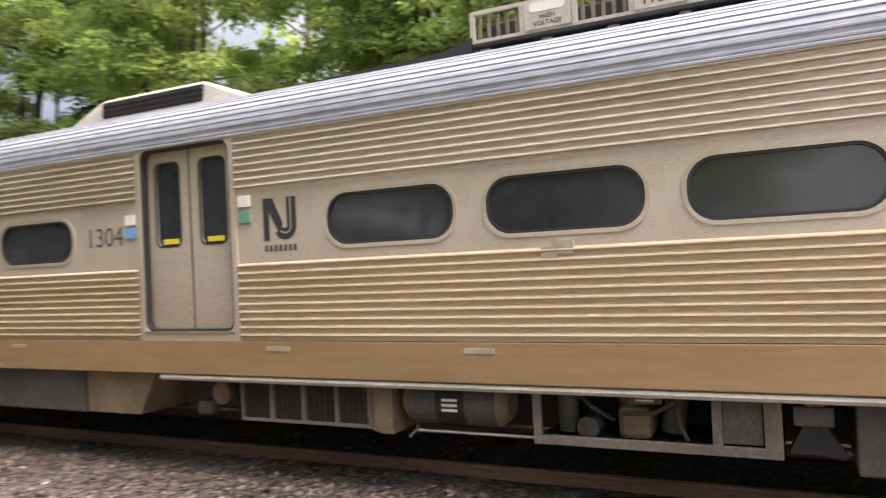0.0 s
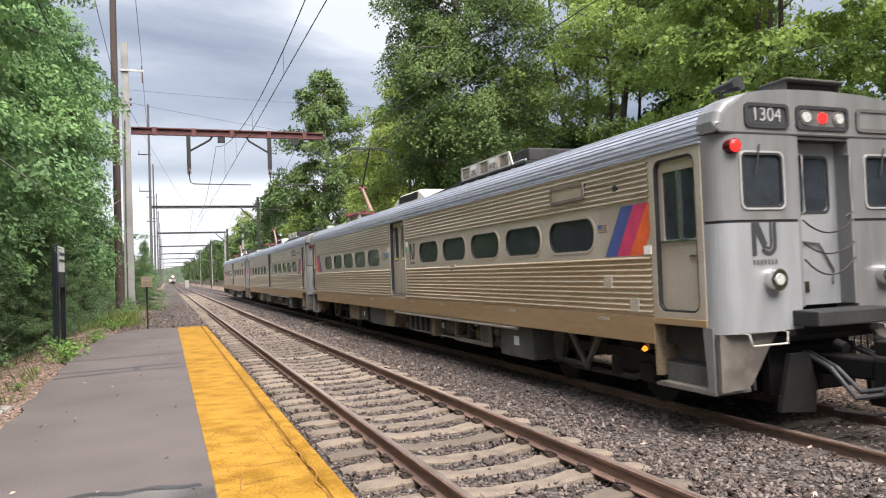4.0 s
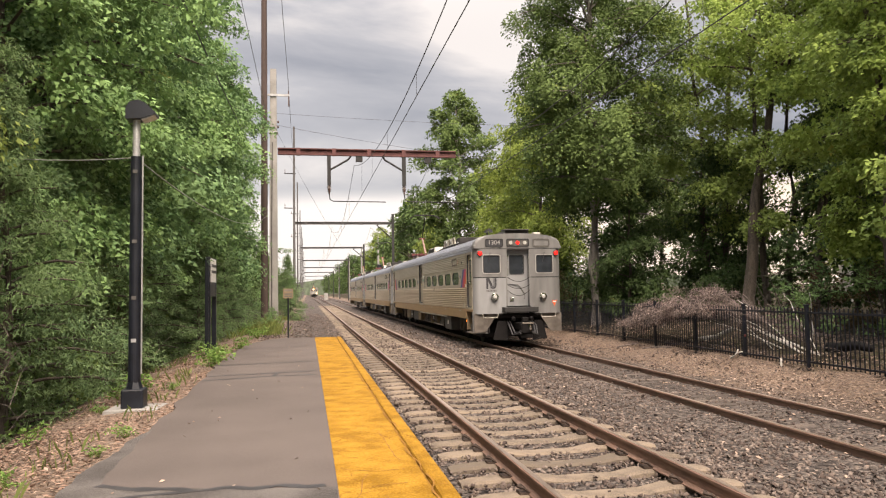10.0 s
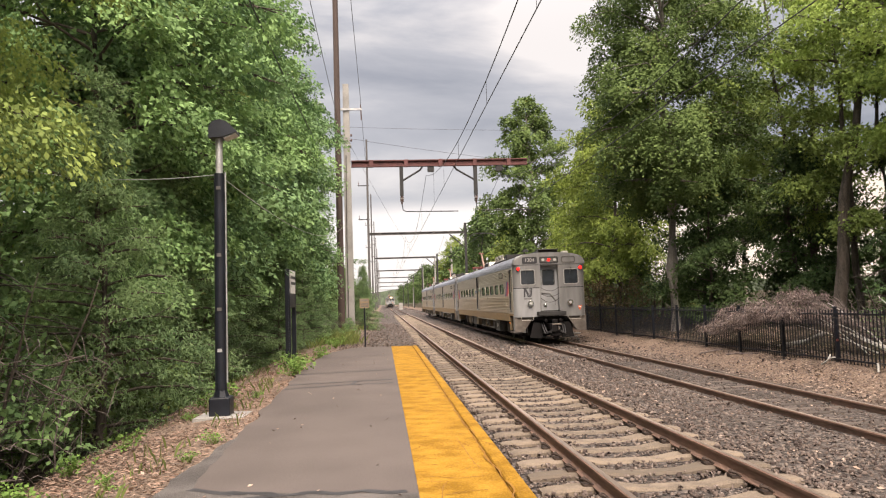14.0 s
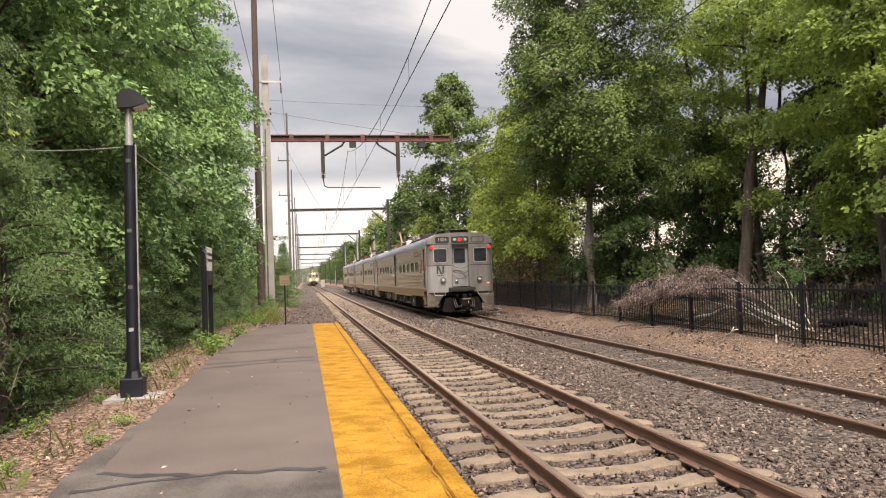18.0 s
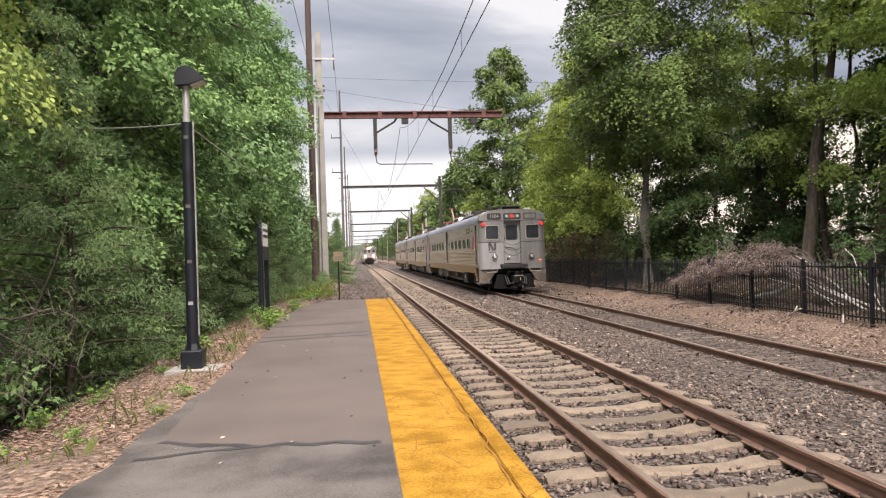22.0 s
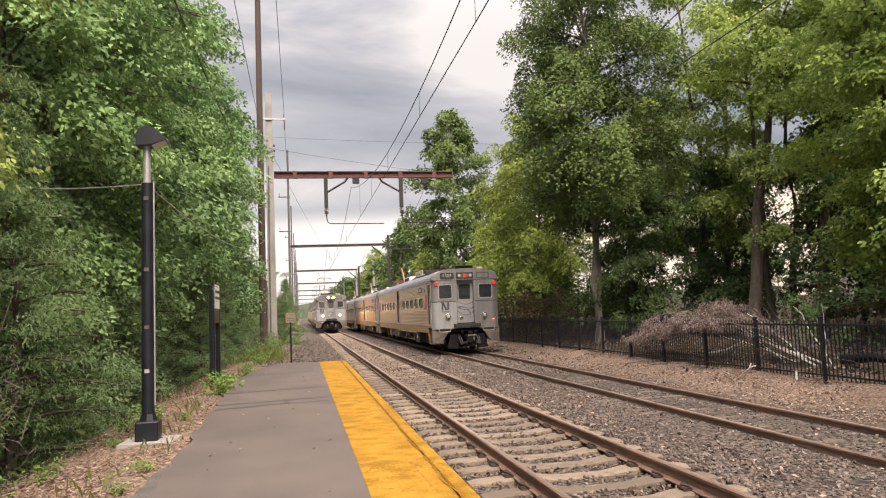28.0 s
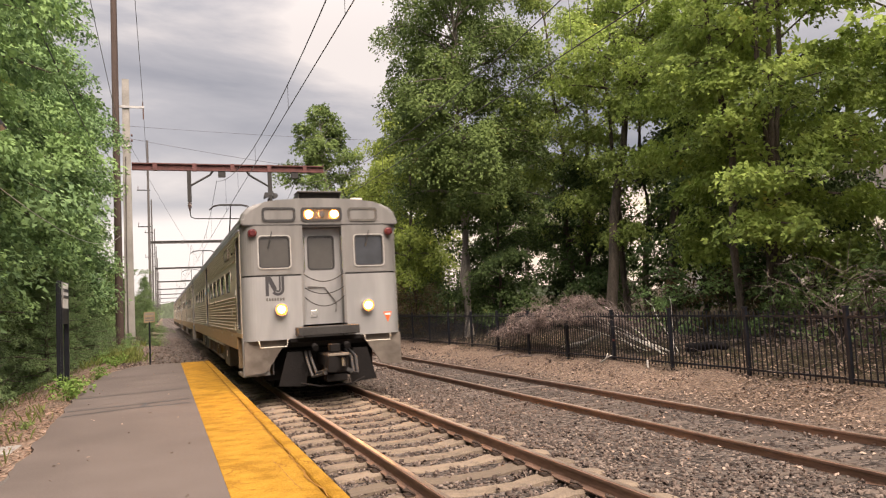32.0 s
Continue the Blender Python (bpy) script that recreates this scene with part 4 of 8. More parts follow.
    bm = prism([(-SIDE, 3.34)] + line[0:] + [(SIDE, 3.34)], "y", F, B)
    front = [e for e in bm.edges if all(abs(v.co.y - F) < 1e-4 for v in e.verts) and not all(abs(v.co.z - 3.34) < 1e-4 for v in e.verts)]
    bmesh.ops.bevel(bm, geom=front, offset=0.09, segments=4, affect="EDGES", profile=0.5)
    made.append(part("roof_dome", bm, FACE, car, "rounded silver roof end", smooth=False))
    made.append(part("dome_groove", box(-1.56, 1.56, F - 0.004, F + 0.05, 3.325, 3.345), RUBBER, car))
    for cx, w, nm, mt in ((-0.86, 0.66, "number_box", CHARCOAL), (0.0, 0.84, "headlight_box", GREYBOX), (0.86, 0.62, "blank_box", FACE)):
        oo = [(a + cx, b + 3.545) for a, b in rounded(w, 0.30, 0.07, 4)]
        ii = [(a + cx, b + 3.545) for a, b in rounded(w - 0.09, 0.21, 0.05, 4)]
        bx = part(nm, ring(oo, ii, "y", F - 0.02, F + 0.05), RUBBER if nm != "blank_box" else GREYBOX, car)
        part("box_face", prism(oo, "y", F - 0.006, F + 0.02), mt, bx)
        if nm == "number_box":
            text_part("number", "1304", 0.225, to_end(cx, 3.545, F - 0.0075), NUMERAL, bx)
        if nm == "headlight_box":
            for x in (-0.26, 0.26):
                part("upper_lens", rod((x, F - 0.004, 3.545), (x, F - 0.03, 3.545), 0.072, 0.064, 18), LENS, bx)
                # Halo ring added round the upper lamp in the same way.
                part("upper_bowl", rod((x, F - 0.003, 3.545), (x, F - 0.018, 3.545), 0.105, 0.098, 18), GREYBOX, bx)
            part("tail_lens", rod((0.0, F - 0.004, 3.545), (0.0, F - 0.03, 3.545), 0.07, 0.06, 18), REDLENS, bx)
        made.append(bx)
    # recessed gangway door; the lighter paint makes up for shade in the recess
    hole = [(a, b + 2.76) for a, b in rounded(0.50, 0.66, 0.07, 4)]
    gd = part("gangway_door", ring(square_round(hole, -0.41, 0.41, 1.28, 3.30), hole, "y", -11.95, -11.91), FACE_LIT, car, "recessed gangway door in the middle")
    part("pane", prism([(a, b + 2.76) for a, b in rounded(0.53, 0.69, 0.07, 4)], "y", -11.935, -11.925), GLASS, gd)
    part("pane_gasket", ring([(a, b + 2.76) for a, b in rounded(0.56, 0.72, 0.08, 4)], hole, "y", -11.96, -11.948), RUBBER, gd)
    part("vent_plate", box(-0.26, -0.12, -11.965, -11.95, 1.42, 1.55, 0.004), CHROME, gd)
    part("fold_brace", tube([(-0.30, -11.97, 2.05), (0.05, -11.97, 2.02), (0.28, -11.97, 1.68), (0.26, -11.97, 1.5)], 0.012), GREYBOX, gd)
    made.append(gd)
    made.append(part("gangway_header", box(-0.45, 0.45, F + 0.01, -11.93, 3.28, 3.325), DARK, car))
    for z, sag in ((2.30, 0.16), (2.02, 0.14), (1.82, 0.20)):
        pts = [(-0.40 + 0.8 * k / 8, F - 0.02, z - sag * (1 - (2 * k / 8 - 1) ** 2)) for k in range(9)]
        made.append(part("safety_chain", tube(pts, 0.011, 6), DARK, car))
    made.append(part("buffer_plate", box(-0.61, 0.61, F - 0.36, F + 0.05, 1.115, 1.25, 0.015), DKSTEEL, car, "dark steel threshold plate"))
    made.append(part("buffer_beam", box(-0.72, 0.72, F - 0.02, F + 0.5, 0.86, 1.07, 0.01), NEAR_BLACK, car))
    for sgn in (-1, 1):
        made.append(part("pilot_plate", prism([(x * sgn, z) for x, z in [(0.52, 0.88), (0.80, 0.88), (0.98, 0.24), (0.46, 0.20), (0.42, 0.5)]], "y", F - 0.12, F - 0.06), NEAR_BLACK, car, "pilot plate beside the coupler, coloured near-black for the shade"))
    # Dark block added to stand in for the shade behind the coupler.
    made.append(part("end_equipment", box(-0.70, 0.70, F + 0.30, F + 0.42, 0.34, 0.90, 0.02), NEAR_BLACK, car, "dark block that stands in for the shade behind the coupler"))
    cp = part("coupler", box(-0.15, 0.15, F - 0.70, F + 0.3, 0.58, 0.82, 0.03), NEAR_BLACK, car, "greasy coupler with hoses")
    part("coupler_head", box(-0.22, 0.22, F - 0.92, F - 0.66, 0.48, 0.86, 0.05), NEAR_BLACK, cp)
    part("coupler_hook", prism([(-0.20, 0.52), (-0.05, 0.50), (0.0, 0.62), (-0.02, 0.78), (-0.18, 0.80)], "y", F - 1.02, F - 0.9), NEAR_BLACK, cp)
    part("coupler_pin", rod((0.1, F - 0.98, 0.60), (0.1, F - 0.98, 0.76), 0.04, None, 12), CHROME, cp)
    part("head_bracket", box(-0.10, 0.10, F - 0.80, F - 0.60, 0.86, 1.02, 0.02), NEAR_BLACK, cp)
    part("jumper_socket", rod((-0.30, F - 0.30, 0.98), (-0.30, F - 0.42, 0.94), 0.06, None, 14), NEAR_BLACK, cp)
    part("jumper_socket", rod((0.34, F - 0.30, 0.98), (0.34, F - 0.42, 0.94), 0.06, None, 14), NEAR_BLACK, cp)
    part("coupler_face", box(-0.18, 0.22, F - 0.98, F - 0.93, 0.80, 0.85, 0.01), FRAMEPAINT, cp)
    part("contact_box", box(-0.20, 0.20, F - 0.88, F - 0.60, 0.32, 0.46, 0.02), NEAR_BLACK, cp)
    part("uncoupling_lever", tube([(-0.62, F - 0.5, 0.30), (-0.3, F - 0.75, 0.24), (0.3, F - 0.75, 0.24), (0.62, F - 0.5, 0.32)], 0.018), NEAR_BLACK, cp)
    for x, dz in ((-0.42, 0.0), (-0.34, 0.06), (0.38, 0.03), (0.46, 0.0)):
        part("air_hose", tube([(x, F + 0.05, 0.86), (x * 1.1, F - 0.35, 0.72), (x * 1.0, F - 0.62, 0.42 + dz), (x * 0.6, F - 0.85, 0.48 + dz)], 0.028), RUBBER, cp)
        part("hose_coupling", rod((x * 0.6, F - 0.82, 0.48 + dz), (x * 0.55, F - 0.92, 0.50 + dz), 0.04), DKSTEEL, cp)
    made.append(cp)
    made.append(emblem("emblem", car, to_end(-0.98, 2.08), 0.38))
    made.append(part("warning_triangle", prism([(1.21, 1.45), (1.40, 1.45), (1.305, 1.25)], "y", F - 0.004, F), ORANGE, car, "orange warning triangle"))
    made.append(part("triangle_lettering", box(1.25, 1.36, F - 0.006, F - 0.0045, 1.385, 1.425), WHITE, car))
    made.append(part("end_notice", box(-1.40, -1.12, F - 0.003, F, 1.05, 1.06), GREYTXT, car))
    # Second added block, again for the darkness below the car end.
    made.append(part("end_equipment", box(-1.15, 1.15, F + 0.75, F + 1.7, 0.28, 0.95, 0.02), NEAR_BLACK, car, "dark block that stands in for the shade under the car end"))
    # roof hood over the headlights
    hd = part("roof_hood", prism([(F + 0.22, 3.86), (F + 0.22, 4.07), (F + 1.5, 4.03), (F + 1.9, 3.9)], "x", -0.42, 0.42), GREYBOX, car, "dark grey air intake hood on the roof end")
    part("intake", box(-0.42, 0.42, F + 0.17, F + 0.215, 3.90, 4.06), DARK, hd)
    for sx in (-0.44, 0.42):
        part("hood_cheek", box(sx, sx + 0.02, F + 0.10, F + 0.5, 3.88, 4.08), GREYBOX, hd)
    part("hood_lip", box(-0.46, 0.46, F + 0.04, F + 0.5, 4.075, 4.10, 0.008), GREYBOX, hd)
    made.append(hd)
    hn = part("horn", tube([(-0.95, F + 0.6, 3.82), (-0.95, F + 0.6, 4.03)], 0.03), RUBBER, car, "black air horn")
    for k, (dx, dz) in enumerate(((-0.09, 0.0), (0.0, 0.05), (0.09, 0.0))):
        part("trumpet", rod((-0.95 + dx, F + 0.65, 4.04 + dz), (-0.95 + dx, F + 0.25 + 0.05 * k, 4.05 + dz), 0.02, 0.055, 12), RUBBER, hn)
    made.append(hn)
    made.append(part("roof_vent", box(0.72, 0.98, F + 0.4, F + 0.7, 3.88, 4.02, 0.03), CREAM, car))
    return made


def end_height(z):
    """Height on the end, shifted to fit the camera's view, for a height as first built."""
    pts = [(0, 0), (0.2, 0.22), (0.27, 0.48), (0.36, 0.56), (0.93, 1.13), (1.08, 1.14), (1.26, 1.37), (1.60, 1.73), (2.30, 2.40), (3.33, 3.40), (3.545, 3.62), (3.70, 3.76), (3.95, 3.95), (5, 5)]
    for (a, c), (d, e) in zip(pts, pts[1:]):
        if z <= d:
            return c + (e - c) * (z - a) / (d - a)
    return z


def raise_end(made):
    for top in made:
        if top.name.split(".")[0] in ("coupler", "pilot_plate", "end_equipment", "roof_hood", "horn", "roof_vent"):
            continue
        for ob in [top, *top.children_recursive]:
            p = ob.matrix_basis.translation
            if p.length > 0.01:
                p = p.copy()
                p.z = end_height(p.z)
                ob.matrix_basis.translation = p
            elif ob is top or top.matrix_basis.translation.length < 0.01:
                for v in ob.data.vertices:
                    v.co.z = end_height(v.co.z)
    return made


def bogie(car, y):
    bg = empty("bogie", pose(0, y, 0))
    bg.parent = car
    for d in (-1.28, 1.28):
        ws = part("wheelset", rod((-0.85, 0, 0), (0.85, 0, 0), 0.07), DARK, bg, m=pose(0, d, 0.43))
        for x in (-0.74, 0.74):
            bm = rod((x - 0.065, 0, 0), (x + 0.065, 0, 0), 0.43, None, 28)
            rod((x - 0.09, 0, 0), (x + 0.09, 0, 0), 0.15, None, 12, bm)
            part("wheel", bm, DKSTEEL, ws)
    for sx in (-1, 1):
        x = 0.98 * sx
        fr = part("side_frame", prism([(-1.6, 0.52), (-1.6, 0.66), (-0.9, 0.74), (0.9, 0.74), (1.6, 0.66), (1.6, 0.52), (0.8, 0.58), (-0.8, 0.58)], "x", x - 0.06, x + 0.06), DARK, bg, "sooty bogie side frame")
        part("equaliser", tube([(x, -1.28, 0.42), (x, -0.85, 0.30), (x, 0.85, 0.30), (x, 1.28, 0.42)], 0.045), GREYBOX, fr)
        for d in (-1.28, 1.28):
            part("axle_box", box(x - 0.10, x + 0.12, d - 0.16, d + 0.16, 0.30, 0.58, 0.03), DARK, fr)
        for d in (-0.5, 0.5):
            part("spring", rod((x, d, 0.32), (x, d, 0.60), 0.11, None, 12), DARK, fr)
        part("brace", tube([(x + 0.28 * sx, -0.42, 0.92), (x + 0.25 * sx, 0.0, 0.40), (x + 0.28 * sx, 0.42, 0.92)], 0.055), FRAMEPAINT, fr)
        part("anchor_rod", tube([(x + 0.22 * sx, 0.0, 0.40), (x + 0.2 * sx, 0.85, 0.42)], 0.04), GREYBOX, fr)
        part("brake_hanger", prism([(0.75, 0.90), (1.15, 0.90), (1.12, 0.42), (0.95, 0.36), (0.85, 0.55)], "x", x + 0.14 * sx - 0.05, x + 0.14 * sx + 0.05), GREYBOX, fr)
        part("damper_box", box(x - 0.02, x + 0.16, -1.05, -0.55, 0.40, 0.86, 0.03), DARK, fr)
    part("bolster", box(-1.0, 1.0, -0.25, 0.25, 0.60, 0.88), DARK, bg)
    return bg


def underframe(car):
    part("floor_frame", box(-1.45, 1.45, -11.8, 11.8, 0.95, 1.28), DARK, car)
    # Solid dark filler added behind the panels, in place of the unlit interior.
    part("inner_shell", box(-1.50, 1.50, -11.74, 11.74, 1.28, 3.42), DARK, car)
    # Dark backing added where only black shade lies under the car.
    part("centre_sill", box(-0.5, 0.5, -6.8, 6.8, 0.34, 0.95), DARK, car)
    X = -1.5

    def case(name, s0, s1, z0, mt, label, x1=-0.55, x0=X, bev=0.02):
        return part(name, box(x0, x1, s0 - HALF, s1 - HALF, z0, 0.95, bev), mt, car, label)

    case("battery_box", 4.6, 5.87, 0.36, GREYBOX, "large grey battery box")
    part("box_notice", box(X - 0.006, X - 0.001, 5.1 - HALF, 5.3 - HALF, 0.58, 0.74), WHITE, car)
    # sanding gear beside the battery box
    hp = part("sand_hopper", prism([(6.28 - HALF, 0.95), (5.98 - HALF, 0.95), (6.07 - HALF, 0.83), (6.17 - HALF, 0.83)], "x", X + 0.02, X + 0.3), TANBOX, car, "tan sand hopper")
    part("hopper_valve", box(X + 0.04, X + 0.24, 6.00 - HALF, 6.26 - HALF, 0.68, 0.82, 0.015), GREYBOX, hp)
    part("valve_foot", prism([(6.05 - HALF, 0.68), (6.2 - HALF, 0.68), (6.3 - HALF, 0.48), (5.92 - HALF, 0.48)], "x", X + 0.06, X + 0.2), DKSTEEL, hp)
    part("sand_pipe", tube([(X + 0.1, 6.1 - HALF, 0.5), (X + 0.12, 5.95 - HALF, 0.46), (X + 0.12, 5.9 - HALF, 0.5)], 0.025), GREYBOX, hp)
    # open frame with the compressor
    fr = part("compressor_frame", box(X, X + 0.05, 6.33 - HALF, 8.2 - HALF, 0.44, 0.515, 0.006), FRAMEPAINT, car, "open steel frame that carries the compressor")
    part("frame_tray", box(X + 0.05, -0.55, 6.33 - HALF, 8.2 - HALF, 0.44, 0.46), DARK, fr)
    for s, w in ((8.165, 0.035), (6.77, 0.035), (6.39, 0.06)):
        part("frame_post", box(X + 0.001, X + 0.05, s - w - HALF, s + w - HALF, 0.51, 0.93, 0.004), FRAMEPAINT, fr)
    part("frame_back", box(-0.60, -0.56, 6.3 - HALF, 8.2 - HALF, 0.46, 0.95), DARK, fr)
    part("frame_panel", box(X + 0.025, X + 0.5, 6.46 - HALF, 6.735 - HALF, 0.53, 0.93, 0.006), GREYBOX, fr)
    cmp_ = part("compressor", box(X + 0.2, X + 0.62, 7.28 - HALF, 7.55 - HALF, 0.47, 0.74, 0.05), TANBOX, fr, "dusty compressor")
    part("compressor_cylinder", rod((X + 0.32, 7.44 - HALF, 0.70), (X + 0.32, 7.50 - HALF, 0.90), 0.10, 0.085, 14), GREYBOX, fr)
    part("compressor_cylinder", rod((X + 0.38, 7.14 - HALF, 0.52), (X + 0.38, 7.10 - HALF, 0.80), 0.10, 0.09, 14), GREYBOX, fr)
    part("motor", rod((X + 0.14, 7.78 - HALF, 0.56), (X + 0.45, 7.78 - HALF, 0.56), 0.09, None, 16), GREYBOX, fr)
    part("filter_can", rod((X + 0.3, 7.98 - HALF, 0.5), (X + 0.3, 7.98 - HALF, 0.85), 0.085, None, 16), GREYBOX, fr)
    part("small_plate", box(X + 0.12, X + 0.14, 7.18 - HALF, 7.42 - HALF, 0.78, 0.90), FRAMEPAINT, fr)
    for k in range(3):
        part("plate_lettering", box(X + 0.117, X + 0.12, 7.24 - HALF, 7.38 - HALF, 0.80 + 0.025 * k, 0.813 + 0.025 * k), WHITE, fr)
    for pts in ([(X + 0.2, 7.1 - HALF, 0.78), (X + 0.16, 7.25 - HALF, 0.7), (X + 0.2, 7.5 - HALF, 0.68)], [(X + 0.3, 7.6 - HALF, 0.6), (X + 0.2, 7.75 - HALF, 0.72), (X + 0.3, 7.95 - HALF, 0.85)], [(X + 0.15, 7.0 - HALF, 0.5), (X + 0.15, 7.05 - HALF, 0.62), (X + 0.25, 7.1 - HALF, 0.8)]):
        part("pipe", tube(pts, 0.018, 6), GREYBOX, fr)
    tk = part("air_tank", rod((X + 0.24, 8.55 - HALF, 0.715), (X + 0.24, 9.40 - HALF, 0.715), 0.21, None, 28), GREYBOX, car, "horizontal dusty grey air tank", smooth=False)
    for s, e in ((9.40, 9.49), (8.55, 8.46)):
        part("tank_end", rod((X + 0.24, s - HALF, 0.715), (X + 0.24, e - HALF, 0.715), 0.21, 0.13, 28), TANBOX, tk)
    part("tank_band", rod((X + 0.24, 8.84 - HALF, 0.715), (X + 0.24, 9.12 - HALF, 0.715), 0.213, None, 28), DARK, tk)
    for k in range(3):
        a = 180 - (k - 1) * 12
        part("tank_lettering", box(-0.002, 0.002, 8.90 - HALF, 9.05 - HALF, -0.012, 0.012), WHITE, tk, m=pose(X + 0.24 - 0.215 * math.cos(radians(180 - a)), 0, 0.715 + 0.215 * math.sin(radians(180 - a)), 0, 0, 0))
    part("drain_cock", tube([(X + 0.24, 9.42 - HALF, 0.52), (X + 0.2, 9.38 - HALF, 0.46), (X + 0.16, 9.46 - HALF, 0.38)], 0.018), FRAMEPAINT, tk)
    part("brake_rod", rod((X + 0.1, 8.2 - HALF, 0.465), (X + 0.1, 9.33 - HALF, 0.465), 0.012), CREAM, car, "thin pale brake rod")
    gr = part("grille_case", box(X + 0.04, -0.6, 9.80 - HALF, 11.3 - HALF, 0.47, 0.88, 0.01), GREYBOX, car, "ventilation case with four grille bays")
    part("case_flare", prism([(9.82 - HALF, 0.47), (9.82 - HALF, 0.90), (9.55 - HALF, 0.90), (9.55 - HALF, 0.43), (9.68 - HALF, 0.43)], "x", X + 0.03, -0.6), TANBOX, gr)
    for k in range(4):
        a = 9.95 + 0.385 * k
        oo = [(p + a - HALF, q + 0.675) for p, q in rounded(0.385, 0.40, 0.01, 1)]
        ii = [(p + a - HALF, q + 0.675) for p, q in rounded(0.345, 0.345, 0.01, 1)]
        part("grille_frame", ring(oo, ii, "x", X, X + 0.05), FRAMEPAINT, gr)
        part("grille", box(X + 0.033, X + 0.045, a - 0.18 - HALF, a + 0.18 - HALF, 0.49, 0.86), DARK, gr)
        for j in range(5):
            part("grille_slat", box(X + 0.018, X + 0.032, a - 0.13 + 0.06 * j - HALF, a - 0.118 + 0.06 * j - HALF, 0.50, 0.85), DKSTEEL, gr)
    ru = part("relay_unit", box(X + 0.2, -0.7, 11.55 - HALF, 12.25 - HALF, 0.55, 0.9, 0.05), DARK, car, "dark grimy relay unit")
    part("relay_cover", rod((X + 0.15, 11.7 - HALF, 0.70), (X + 0.3, 11.7 - HALF, 0.70), 0.12, None, 14), PINK, ru, "faded red relay cover")
    part("relay_valve", box(X + 0.1, X + 0.25, 11.8 - HALF, 12.0 - HALF, 0.47, 0.62, 0.03), GREYBOX, ru)
    part("slanted_case", prism([(12.46 - HALF, 0.94), (12.73 - HALF, 0.46), (13.56 - HALF, 0.46), (13.56 - HALF, 0.94)], "x", X, -0.6), TANBOX, car, "tan case with a slanted end")
    case("switch_case", 13.62, 15.2, 0.44, GREYBOX, "grey electrical case")
    case("small_case", 15.6, 16.3, 0.50, GREYBOX, "small grey case")
    part("case_notice", box(X - 0.006, X - 0.001, 15.85 - HALF, 15.97 - HALF, 0.62, 0.76), WHITE, car)
    case("tan_case", 16.6, 17.9, 0.45, TANBOX, "tan dusty case")
    for s in (1.4, 22.6):
        lp = part("side_lamp_bracket", box(X + 0.0, X + 0.1, s - 0.05 - HALF, s + 0.05 - HALF, 0.84, 0.95), GREYBOX, car)
        part("amber_lens", rod((X - 0.02, s - HALF, 0.86), (X - 0.06, s - HALF, 0.835), 0.036, 0.03, 14), REDLENS, lp)


